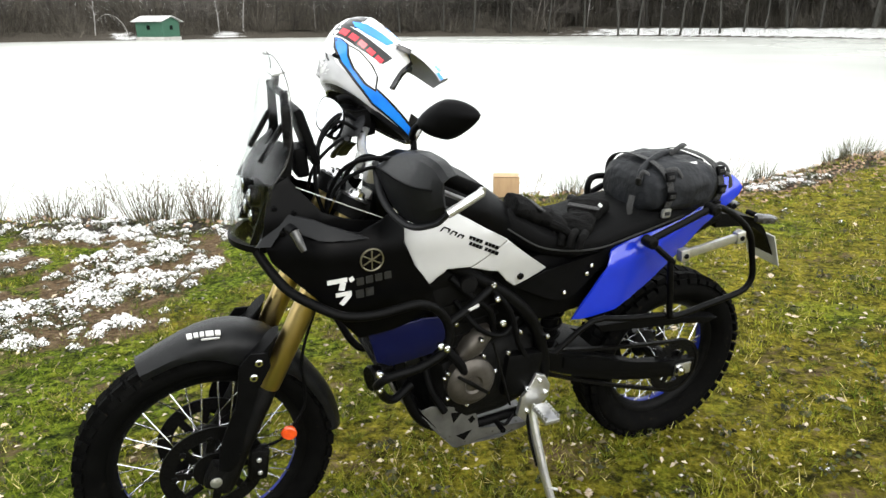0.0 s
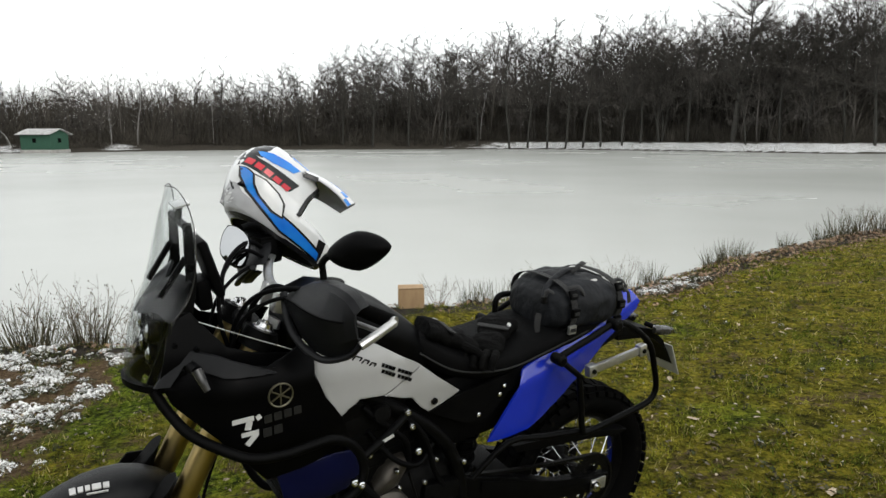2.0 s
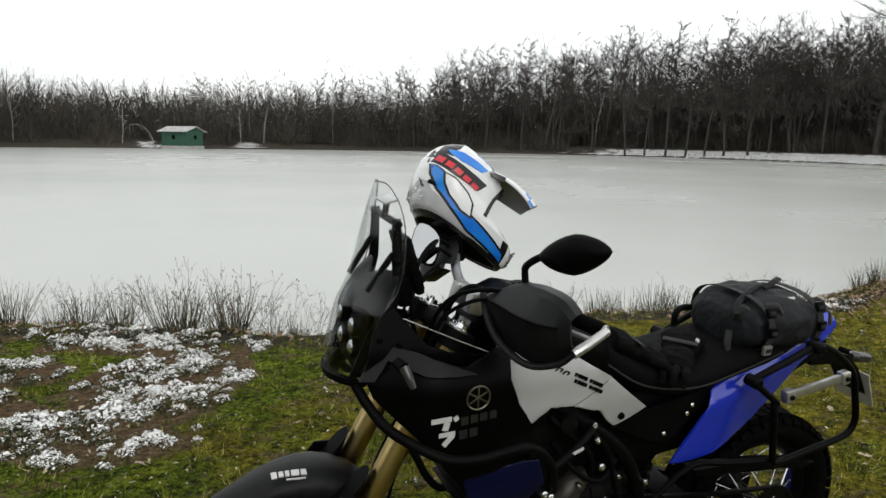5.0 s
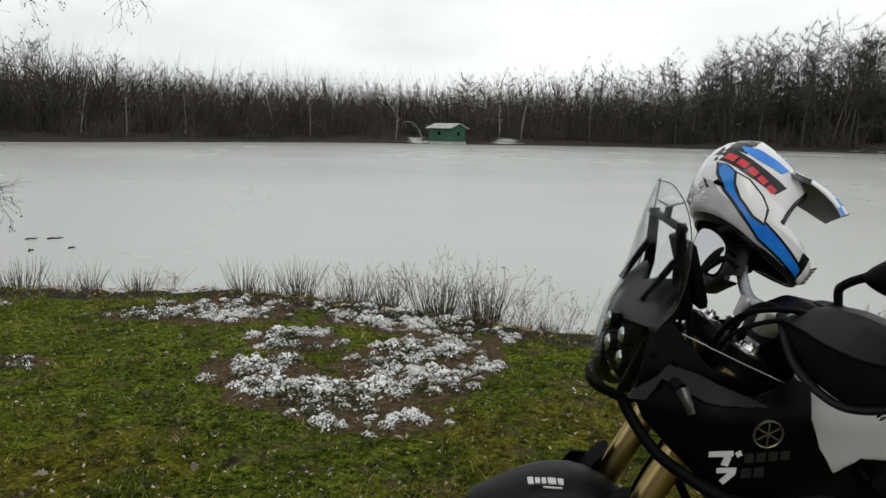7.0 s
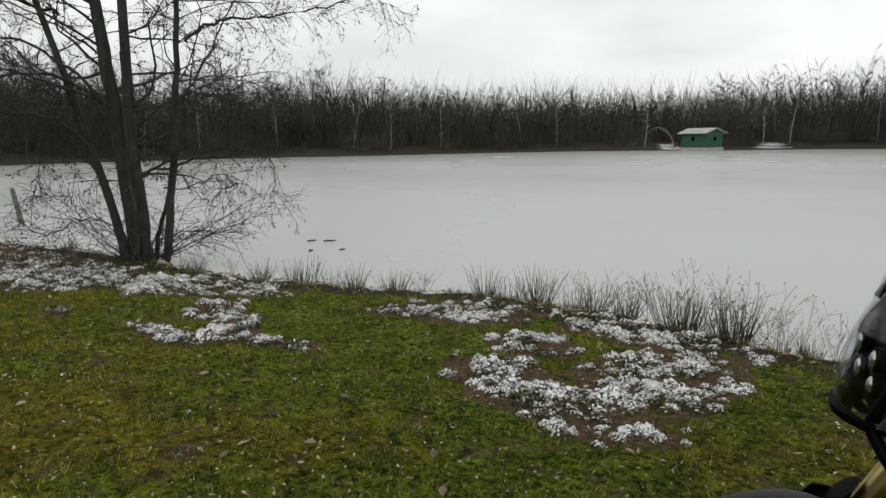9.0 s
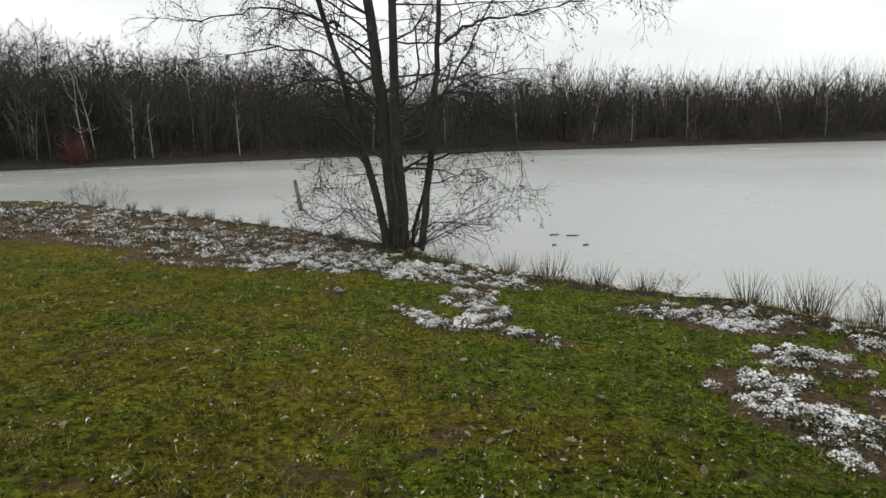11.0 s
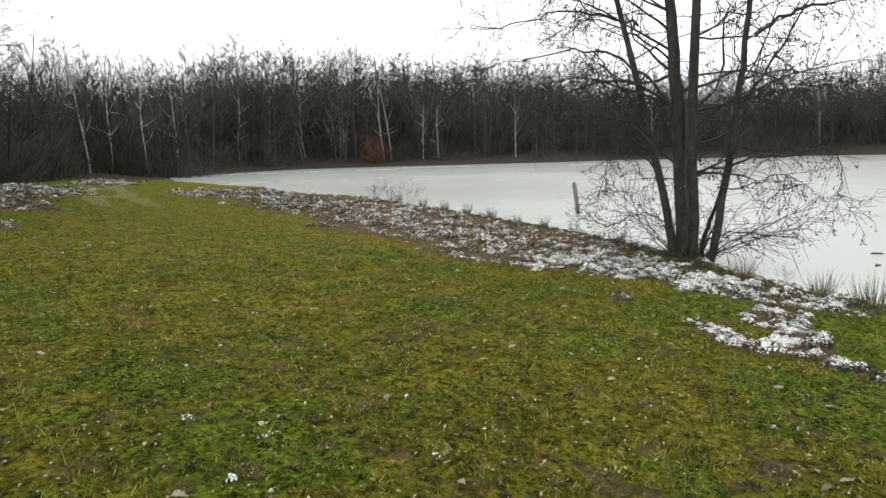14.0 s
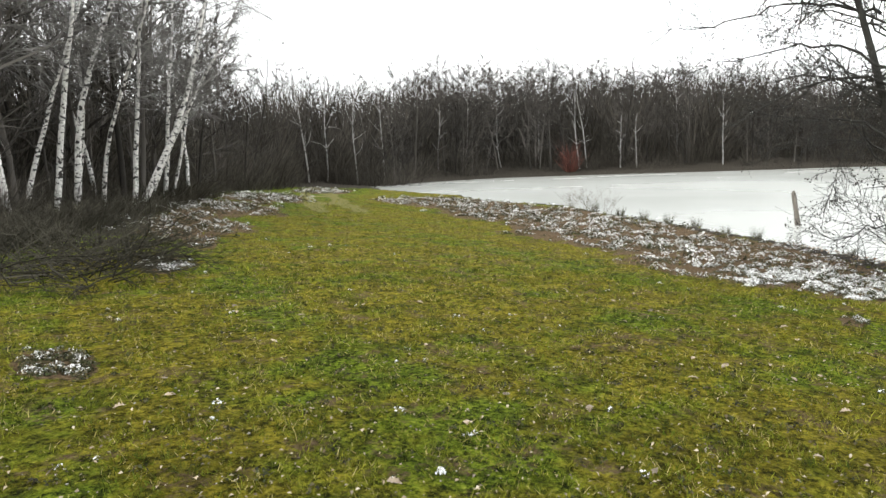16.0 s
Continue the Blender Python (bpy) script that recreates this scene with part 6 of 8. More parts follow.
peak_ob = part("peak", peak, mat_helm_white, helmet, "white and blue sun peak, grey underneath")
peak_ob.data.materials.append(mat_helm_blue)
peak_ob.data.materials.append(mat_helm_silver)
for s in (1, -1):
    part("peak_screw", finish(bolt((0.045, 0.106 * s, 0.088), 0.006, (0, s, 0.3), 0.004)), mat_helm_silver, helmet)
    part("peak_arm", finish(block((0.044, 0.005, 0.016), Matrix.Translation((0.066, 0.108 * s, 0.086)) @ Matrix.Rotation(-0.2, 4, "Y"), 0.003)), mat_helm_black, helmet)
mouth = bmesh.new()
for k in range(5):
    block((0.004, 0.05, 0.006), Matrix.Translation((0.236, 0, -0.092 + 0.011 * k)), 0.001, mouth)
part("mouth_vent", finish(mouth, 30, False), mat_helm_black, helmet)
part("chin_strap", finish(rod([(0.03, 0.09, -0.10), (0.05, 0.05, -0.15), (0.06, 0.0, -0.165), (0.05, -0.05, -0.15), (0.03, -0.09, -0.10)], 0.008, 8, 5, flat=0.25)), mat_strap, helmet)

# ---- bag strapped behind the seat, and a pair of gloves on the seat ----
bag = tagged(new("tail_bag"), "black roll bag with buckled straps, strapped on the seat", "bag")
bag.matrix_world = BIKE @ Matrix.Translation((-0.0112, 0, -0.012)) @ Matrix.Diagonal((0.86, 0.95, 1.0, 1.0))
BAG = [(0.310, 1.012, 0.070, 0.035), (0.300, 1.018, 0.116, 0.056), (0.270, 1.026, 0.146, 0.072), (0.22, 1.034, 0.166, 0.084), (0.13, 1.036, 0.170, 0.088), (0.05, 1.033, 0.165, 0.082), (-0.02, 1.028, 0.150, 0.070), (-0.065, 1.02, 0.115, 0.052), (-0.08, 1.015, 0.06, 0.030)]
bm = bmesh.new()
skin(bm, [oval(r[0], r[1], r[2], r[3], 64, 2.5) for r in dense(BAG, 6)])
for v in bm.verts:
    n = Vector((0, v.co.y, v.co.z - 1.04)).normalized()
    fold = noise.noise(Vector((v.co.x * 9, v.co.y * 22, v.co.z * 22)))
    v.co += n * (0.008 * fold + 0.005 * noise.noise(v.co * 44) - 0.007 * math.exp(-((v.co.x - 0.24) / 0.018) ** 2) - 0.006 * math.exp(-((v.co.x - 0.0) / 0.018) ** 2))
    v.co.z = max(v.co.z, 0.958 + 0.004 * noise.noise(v.co * 20))
part("body", finish(bm, 70), mat_fabric, bag)
for x, half in ((0.24, 0.164), (0.0, 0.158)):
    loop = [Vector((x, (half + 0.002) * math.copysign(abs(math.cos(t)) ** 0.8, math.cos(t)), 1.033 + 0.086 * math.copysign(abs(math.sin(t)) ** 0.8, math.sin(t)))) for t in np.linspace(-0.8, math.pi + 0.8, 44)]
    band = bmesh.new()
    skin(band, [[q + Vector((0.0135, 0, 0)), q - Vector((0.0135, 0, 0)), q - Vector((0.0135, 0, 0)) + (q - Vector((x, 0, 1.04))).normalized() * 0.003, q + Vector((0.0135, 0, 0)) + (q - Vector((x, 0, 1.04))).normalized() * 0.003] for q in loop])
    strap = part("strap", finish(band, 40), mat_strap, bag)
    for zz, yy, mt in ((1.092, half - 0.016, mat_plastic), (1.036, half + 0.002, mat_plastic), (0.978, half - 0.010, mat_alu)):
        bk = part("buckle", finish(block((0.036, 0.012, 0.030), Matrix.Translation((x, yy + 0.006, zz)) @ Matrix.Rotation(0.5 if zz > 1.08 else -0.1, 4, "X"), 0.004)), mt if x > 0.1 else mat_plastic, strap, "pale metal buckle" if mt is mat_alu and x > 0.1 else "")
        part("bar", finish(block((0.022, 0.004, 0.012), Matrix.Translation((x, yy + 0.013, zz)), 0.001)), mat_strap, bk)
part("rolled_closure", finish(rod([(0.318, 0.09, 1.060), (0.28, 0.06, 1.098), (0.19, 0.03, 1.124), (0.08, 0.0, 1.122), (-0.04, 0.02, 1.085)], 0.011, 10)), mat_fabric, bag)
for pts in (((0.320, 0.09, 1.060), (0.338, 0.11, 1.085), (0.33, 0.12, 1.108), (0.31, 0.125, 1.10)), ((0.13, 0.03, 1.125), (0.10, 0.04, 1.150), (0.07, 0.03, 1.155)), ((-0.03, 0.08, 1.085), (-0.05, 0.10, 1.10), (-0.075, 0.11, 1.085), (-0.08, 0.11, 1.055)), ((0.33, 0.08, 1.02), (0.352, 0.10, 0.985), (0.345, 0.11, 0.945)), ((0.23, 0.12, 1.105), (0.20, 0.14, 1.11), (0.18, 0.15, 1.085)), ((-0.01, 0.145, 1.085), (-0.04, 0.155, 1.075), (-0.05, 0.16, 1.035))):
    part("strap_end", finish(rod(pts, 0.011, 8, 4, flat=0.3)), mat_strap, bag)
part("label_patch", finish(block((0.030, 0.003, 0.008), Matrix.Translation((0.09, 0.105, 1.113)) @ Matrix.Rotation(0.75, 4, "X"), 0.001)), mat_white, bag)


def glove(at, turn, tilt):
    """A limp motorcycle glove: cuff, palm, four fingers and a thumb."""
    g = tagged(new("glove"), "crumpled black motorcycle glove lying on the seat", "glove", "gloves on the seat")
    g.matrix_world = BIKE @ Matrix.Translation(at) @ Matrix.Rotation(turn, 4, "Z") @ Matrix.Rotation(tilt, 4, "Y")
    for name, rows in (("cuff", [(-0.11, 0.03, 0.060, 0.026), (-0.085, 0.032, 0.062, 0.030), (-0.04, 0.028, 0.050, 0.025), (-0.015, 0.026, 0.044, 0.024)]), ("palm", [(-0.02, 0.026, 0.044, 0.024), (0.02, 0.028, 0.052, 0.027), (0.06, 0.026, 0.053, 0.025), (0.085, 0.022, 0.048, 0.019)])):
        bm = bmesh.new()
        skin(bm, [oval(r[0], r[1], r[2], r[3], 28, 2.3) for r in dense(rows, 5)])
        for v in bm.verts:
            v.co += Vector((0, v.co.y, v.co.z - 0.027)).normalized() * (0.007 * noise.noise(v.co * 30 + Vector(at) * 9) + 0.004 * noise.noise(v.co * 75))
        part(name, finish(bm, 70), mat_glove, g)
    for k in range(4):
        y = -0.038 + 0.025 * k
        part("finger", finish(rod([(0.075, y, 0.022), (0.105, y * 1.15, 0.030), (0.130, y * 1.2, 0.020 + 0.004 * k), (0.145, y * 1.1, 0.004)], (0.014, 0.010), 10, 4)), mat_glove, g)
    part("thumb", finish(rod([(0.015, -0.045, 0.025), (0.045, -0.072, 0.028), (0.075, -0.08, 0.018)], (0.015, 0.011), 10, 4)), mat_glove, g)
    part("strap", finish(block((0.022, 0.10, 0.004), Matrix.Translation((-0.035, 0, 0.054)), 0.0015)), mat_strap, g)
    part("tag", finish(block((0.018, 0.012, 0.003), Matrix.Translation((-0.06, 0.045, 0.055)) @ Matrix.Rotation(-0.6, 4, "X"), 0.001)), mat_white, g)
    return g


glove((0.600, 0.060, 0.948), 3.0, 0.42)
glove((0.455, 0.070, 0.925), 0.7, 0.12)

# ---- far woods round the lake ----
TOPS = [(-165, 30.0), (-138, 28.0), (-131, 24.0), (-127, 15.0), (-124, 10.5), (-121, 8.0), (-114, 7.0), (-107, 8.1), (-100, 8.0), (-94, 7.6), (-88, 7.3), (-80, 6.4), (-66, 5.6), (-58, 5.4), (-54, 5.1), (-50, 4.2), (-43, 3.9), (-36, 3.7),
        (-31, 3.6), (-27, 4.1), (-22, 4.9), (-16, 5.4), (-9, 5.7), (-4, 6.9), (1, 6.9), (5, 7.4), (10, 7.7), (14.4, 7.6), (16.5, 8.5), (19, 9.4), (21.7, 7.7), (27, 9.1), (30, 8.9), (31.4, 10.2), (35, 10.6), (60, 10.5)]


def slivers(rng, starts, ways, lengths, widths):
    """One thin triangle for each twig."""
    n = len(starts)
    ways = ways / (np.linalg.norm(ways, axis=1, keepdims=True) + 1e-9)
    across = np.cross(ways, rng.normal(0, 1, (n, 3)))
    across /= np.linalg.norm(across, axis=1, keepdims=True) + 1e-9
    a, b, c = starts - across * widths[:, None], starts + across * widths[:, None], starts + ways * lengths[:, None]
    return np.stack([a, b, c], 1).reshape(-1, 3), np.arange(3 * n).reshape(-1, 3)


def far_tree(seed, h=10.0, spread=0.30, limbs=22, twigs=20, low=0.2, r=0.085, droop=0.0, fine=(0.012, 0.024), reach=(0.3, 0.75)):
    """A leafless tree for the distance: trunk, limbs and slivers of twig, all triangles."""
    rng = np.random.default_rng(seed)
    tw = Twigs()
    pts, _ = wander(rng, (0, 0, -0.3), (rng.normal(0, 0.05), rng.normal(0, 0.05), 1), h + 0.3, 6, 0.05, 0.03)
    tw.tube(pts, np.linspace(r, 0.012, 7), 4)
    starts, ways, lens, wid = [], [], [], []
    for k in range(limbs):
        s = low + (1 - low) * (k + rng.random()) / limbs
        i = min(int(s * 6), 5)
        q = pts[i] + (pts[i + 1] - pts[i]) * (s * 6 - i)
        a = rng.random() * 6.283
        ln = h * spread * (1.08 - 0.62 * s) * rng.uniform(0.6, 1.25)
        limb, way = wander(rng, q, (math.cos(a), math.sin(a), rng.uniform(0.2, 1.1) - droop), ln, 2, 0.22, 0.05 - droop * 0.3)
        starts += [limb[0], limb[1]]
        ways += [limb[1] - limb[0], limb[2] - limb[1]]
        lens += [ln * 0.75, ln * 0.55]
        wid += [r * 0.42 * (1.15 - s), r * 0.26 * (1.15 - s)]
        for _ in range(twigs):
            u = rng.uniform(0.15, 1.0)
            p = limb[0] + (limb[1] - limb[0]) * min(1, 2 * u) if u < 0.5 else limb[1] + (limb[2] - limb[1]) * (2 * u - 1)
            starts.append(p)
            ways.append(way * 0.9 + rng.normal(0, 0.55, 3) + (0, 0, 0.30 - droop))
            lens.append(ln * rng.uniform(*reach))
            wid.append(rng.uniform(*fine) * (1.35 - 0.6 * s))
    v, f = tw.arrays()
    f = np.concatenate([f[:, [0, 1, 2]], f[:, [0, 2, 3]]])
    sv, sf = slivers(rng, np.array(starts), np.array(ways), np.array(lens), np.array(wid))
    return np.concatenate([v, sv]), np.concatenate([f, sf + len(v)])


def far_bush(seed, n, h, spread, w=0.016):
    rng = np.random.default_rng(seed)
    a, q = rng.random(n) * 6.283, spread * np.sqrt(rng.random(n))
    z = np.where(rng.random(n) < 0.45, 0.0, rng.random(n) * h * 0.6)
    starts = np.column_stack([q * np.cos(a), q * np.sin(a), z - 0.1])
    ways = np.column_stack([0.5 * np.cos(a), 0.5 * np.sin(a), np.full(n, 1.0)]) + rng.normal(0, 0.28, (n, 3))
    return slivers(rng, starts, ways, h * rng.uniform(0.3, 0.9, n), rng.uniform(0.5, 1.3, n) * w)


EDGE_PROTOS = [far_tree(40 + k, spread=(0.24, 0.31, 0.38)[k % 3], limbs=27, twigs=32, low=(0.10, 0.25, 0.38)[(k // 2) % 3], fine=(0.008, 0.016), reach=(0.18, 0.50)) for k in range(9)]
DEEP_PROTOS = [far_tree(60 + k, spread=(0.24, 0.30, 0.36)[k % 3], limbs=17, twigs=17, low=0.10, fine=(0.026, 0.044), reach=(0.2, 0.5)) for k in range(5)]
BUSH_PROTOS = [far_bush(70 + k, 150, 2.6, 1.3) for k in range(5)]
SAPLING_PROTOS = [far_bush(80 + k, 170, 8.0, 2.8, 0.034) for k in range(4)]


def scatter_woods(name, places, mat):
    vs, fs, count = [], [], 0
    for (v, f), x, y, z, turn, sx, sz in places:
        c, s = math.cos(turn), math.sin(turn)
        q = np.column_stack([(v[:, 0] * c - v[:, 1] * s) * sx + x, (v[:, 0] * s + v[:, 1] * c) * sx + y, v[:, 2] * sz + z])
        vs.append(q)
        fs.append(f + count)
        count += len(q)
    return mesh_from(name, np.concatenate(vs), np.concatenate(fs), mat)


RANGES = {}


def shore_range(bearing):
    """Distance to the lake's far side along a bearing."""
    key = round(bearing * 2)
    if key not in RANGES:
        r, b = np.linspace(40, 140, 400), radians(key / 2)
        inside = np.where(lake_distance(r * math.sin(b), r * math.cos(b)) < 0)[0]
        RANGES[key] = float(r[inside[-1]]) if len(inside) else 62.0
    return RANGES[key]


def edge_of_woods(b0):
    """How far off the wood begins on a bearing."""
    if b0 > -110:
        return shore_range(b0) + (3.0 if b0 < 3 else 8.0)
    return float(np.interp(b0, [-165, -140, -131, -126, -120, -113, -110], [16, 20, 27, 40, 58, 64, 66]))


def top_of_woods(b0):
    return float(np.interp(b0, [t[0] for t in TOPS], [t[1] for t in TOPS]))


rng = np.random.default_rng(5)
tree_places, bush_places = [], []
for b0 in np.concatenate([np.arange(-165, 52, 0.18), np.arange(-112, -78, 0.2), np.arange(-8, 40, 0.18), np.arange(14, 42, 0.16), np.arange(-150, -126, 0.3)]):
    b0 = b0 + rng.uniform(-0.15, 0.15)
    if b0 < -126 and rng.random() < 0.62:
        continue
    into = rng.random() ** 1.15
    dist = edge_of_woods(b0) + (42 if -113 < b0 < -76 else 32) * into
    b = radians(b0)
    x, y = dist * math.sin(b), dist * math.cos(b)
    z = ground_z(x, y)
    full = dist * math.tan(radians(top_of_woods(b0))) + 1.45 - z
    h = min(full, 19.0 if b0 > -120 else 13.0) * (rng.uniform(0.66, 1.0) if rng.random() < 0.8 else rng.uniform(0.97, 1.10))
    kind = EDGE_PROTOS[rng.integers(9)] if rng.random() < (0.5 if -113 < b0 < -76 else 0.75 - 0.6 * into) else DEEP_PROTOS[rng.integers(5)]
    if kind[0].shape[0] < 2000:
        h *= 0.88
    h *= float(np.interp(b0, [-6, 4, 14], [1.0, 1.04, 0.97]))
    tree_places.append((kind, x, y, z, rng.random() * 6.28, 0.1 * h * rng.uniform(0.85, 1.25), 0.1 * h))
for b0 in np.arange(-165, 50, 0.17):
    b0 = b0 + rng.uniform(-0.2, 0.2)
    dist = edge_of_woods(b0) - 0.5 + 20 * rng.random() ** 1.4
    b = radians(b0)
    x, y = dist * math.sin(b), dist * math.cos(b)
    s = rng.uniform(0.4, 1.35) * (0.45 if dist < 45 else 1.0)
    bush_places.append((BUSH_PROTOS[rng.integers(5)], x, y, ground_z(x, y), rng.random() * 6.28, s * 1.15, s))
for b0 in np.concatenate([np.arange(-122, 50, 0.18), np.arange(-165, -122, 0.22)]):
    b0 = b0 + rng.uniform(-0.2, 0.2)
    dist = edge_of_woods(b0) + (3 if b0 > -122 else 9) + (44 if -113 < b0 < -76 else 24) * rng.random()
    b = radians(b0)
    x, y = dist * math.sin(b), dist * math.cos(b)
    s = rng.uniform(0.6, 1.3) * (1.0 if b0 > -122 else 0.75)
    bush_places.append((SAPLING_PROTOS[rng.integers(4)], x, y, ground_z(x, y), rng.random() * 6.28, s, s))
mat_scrub = material("grey_brown_scrub", (0.048, 0.043, 0.035), (0.096, 0.086, 0.072), scale=0.2, rough=0.95, island=0.6, spec=0.05)
tagged(new("far_woods", scatter_woods("far_woods", tree_places, mat_wood_far)), "leafless grey-brown winter woods behind the lake", "trees", kind="stuff")
tagged(new("far_undergrowth", scatter_woods("far_undergrowth", bush_places, mat_scrub)), "bare brown scrub at the foot of the woods", "bushes", kind="stuff")


# ---- single trees that stand out ----
def place_on(bearing, dist):
    b = radians(bearing)
    x, y = dist * math.sin(b), dist * math.cos(b)
    return x, y, ground_z(x, y)


def tall_tree(seed, bearing, dist, h, spread, label, name="bare_tree", mat=None, limbs=46, twigs=70, low=0.34, r=0.18, group="tall trees on the far bank", stems=1):
    t = thing(name, label, "tree", group, place_on(bearing, dist), seed * 40)
    rng = np.random.default_rng(seed)
    for k in range(stems):
        wood, starts, ways, lens, wid = Twigs(), [], [], [], []
        a0 = rng.random() * 6.283
        lean = 0.04 if stems == 1 else 0.16
        pts, _ = wander(rng, (0.25 * k * math.cos(a0), 0.25 * k * math.sin(a0), -0.3), (lean * math.cos(a0), lean * math.sin(a0), 1), h * rng.uniform(0.85, 1.0), 8, 0.06, 0.03)
        trunk = Twigs()
        trunk.tube(pts, np.linspace(r, 0.03, 9), 8)
        part("trunk", trunk.mesh("trunk", mat or mat_bark), mat or mat_bark, t)
        for i in range(limbs):
            s = low + (1 - low) * (i + rng.random()) / limbs
            j = min(int(s * 8), 7)
            q = pts[j] + (pts[j + 1] - pts[j]) * (s * 8 - j)
            a = rng.random() * 6.283
            ln = h * spread * (1.5 - 1.05 * s) * rng.uniform(0.6, 1.25)
            limb, way = wander(rng, q, (math.cos(a), math.sin(a), rng.uniform(0.1, 0.8)), ln, 4, 0.30, 0.05)
            wood.tube(limb, np.linspace(r * 0.42 * (1.2 - s), 0.012, 5), 4)
            for _ in range(twigs):
                u = rng.uniform(0.2, 3.99)
                p = limb[int(u)] + (limb[int(u) + 1] - limb[int(u)]) * (u % 1)
                starts.append(p)
                ways.append(way * 0.8 + rng.normal(0, 0.6, 3) + (0, 0, 0.25))
                lens.append(ln * rng.uniform(0.15, 0.45))
                wid.append(rng.uniform(0.010, 0.020))
        part("limb", wood.mesh("limb", mat_bark), mat_bark, t)["kind"] = "stuff"
        sv, sf = slivers(rng, np.array(starts), np.array(ways), np.array(lens), np.array(wid))
        part("crown", mesh_from("crown", sv, sf, mat_wood_far), mat_wood_far, t)["kind"] = "stuff"
    return t


for k, (bearing, dist, h, spread) in enumerate(((-0.6, 118, 19.3, 0.15), (-3.6, 119, 16.0, 0.16), (5.1, 117, 16.5, 0.14), (7.8, 113, 22.0, 0.15), (10.9, 112, 21.0, 0.15), (13.8, 110, 23.0, 0.16), (12.4, 111, 19.0, 0.15), (-6.0, 121, 14.5, 0.18), (32.6, 98, 18.0, 0.22), (30.2, 100, 16.5, 0.2), (34.5, 97, 18.5, 0.22), (-16.0, 124, 12.8, 0.15), (16.9, 108, 16.5, 0.18), (2.4, 118, 17.0, 0.17), (9.3, 113, 19.0, 0.17), (15.2, 109, 18.0, 0.18), (18.3, 108, 17.0, 0.2), (21.9, 106, 18.0, 0.2), (28.4, 101, 17.0, 0.24), (36.4, 96, 18.0, 0.24), (-9.5, 122, 14.0, 0.18))):
    tall_tree(200 + k, bearing, dist, h, spread, "tall slender leafless alder on the far bank")
tall_tree(220, 19.8, 107, 15.5, 0.22, "many-stemmed leafless tree on the far bank", stems=4, r=0.13)
tall_tree(221, 25.2, 103, 23.0, 0.36, "broad leafless oak with crooked limbs", "oak_tree", limbs=52, twigs=120, low=0.3, r=0.45, group="")
tall_tree(222, 26.1, 99.5, 7.0, 0.30, "small leafless tree at the water's edge", limbs=14, low=0.25, r=0.12)
rng = np.random.default_rng(8)
mat_birch_far = material("grey_birch_bark", (0.42, 0.41, 0.39), (0.24, 0.23, 0.22), scale=3, rough=0.8, speck=(0.05, 0.045, 0.04), speck_scale=3, speck_at=0.55, stretch=(0.8, 0.8, 2.0))
for k, (bearing, off, h) in enumerate(((-95.6, 2, 10.0), (-95.0, 2.5, 9.6), (-92.4, 2, 6.5), (-91.1, 2, 6.5), (-84.7, 2, 8.5), (-111.8, 6, 11.0), (-107.3, 5, 8.0), (-99.0, 5, 7.0), (-16.2, 4, 11.0), (-52.9, 3, 7.5), (-55.9, 4, 7.5), (-39.1, 3, 6.5), (-32.1, 2, 6.0), (-48.7, 4, 6.5), (-21.7, 3, 7.0), (-23.5, 3, 6.0),
                                         (5.4, 3, 9.0), (-42, 4, 7), (-62, 4, 8), (-68, 3, 7), (-74, 3, 8), (-88, 6, 9), (-102, 4, 8), (-105, 7, 9), (-118, 3, 10), (-116.5, 5, 10), (-114, 4, 9))):
    t = thing("birch_tree", "thin white-stemmed leafless birch in front of the woods", "tree", "birches round the lake", place_on(bearing, edge_of_woods(bearing) + off - 2), k * 50)
    stem = Twigs()
    pts, _ = wander(rng, (0, 0, -0.3), (rng.normal(0, 0.07), rng.normal(0, 0.07), 1), h, 6, 0.05, 0.02)
    stem.tube(pts, np.linspace(0.085, 0.02, 7), 6)
    part("trunk", stem.mesh("trunk", mat_birch_far), mat_birch_far, t)
    limb = Twigs()
    for i in range(7):
        q = pts[2 + i % 4]
        a = rng.random() * 6.283
        line, _ = wander(rng, q, (math.cos(a), math.sin(a), 0.9), h * 0.18, 3, 0.2, 0.05)
        limb.tube(line, (0.035, 0.025, 0.018, 0.008), 4)
    part("limb", limb.mesh("limb", mat_birch_far), mat_birch_far, t)["kind"] = "stuff"

bent = thing("bent_birch", "pale birch stem bent over in an arch", "tree", at=place_on(-29.9, 111.0), turn=29.9)
arch = Twigs()
line = np.array([tuple(q) for q in spline([(0, 0, -0.2), (-0.1, 0, 1.6), (-0.6, 0, 3.0), (-1.6, 0.1, 4.0), (-2.7, 0.2, 4.2), (-3.4, 0.2, 3.8)], 5)])
arch.tube(line, np.linspace(0.055, 0.02, len(line)), 6)
part("trunk", arch.mesh("trunk", mat_birch_far), mat_birch_far, bent)
twigs = Twigs()
for i in range(10, len(line) - 1, 2):
    hang, _ = wander(rng, line[i], (rng.normal(0, 0.4), rng.normal(0, 0.4), -0.5), 1.1, 3, 0.2, -0.05)
    twigs.tube(hang, (0.02, 0.015, 0.01, 0.006), 4)
part("twig", twigs.mesh("twig", mat_birch_far), mat_birch_far, bent)

mat_rust = material("rust_red_leaves", (0.10, 0.032, 0.024), (0.17, 0.065, 0.045), scale=2, rough=0.9, island=0.5)
shrub = thing("red_shrub", "small rust-leaved shrub in front of the bare woods", "shrub", at=place_on(-96.4, edge_of_woods(-96.4) - 1.0))
v, f = far_bush(95, 260, 3.4, 0.55, 0.035)
part("foliage", mesh_from("foliage", v, f, mat_rust), mat_rust, shrub)["kind"] = "stuff"

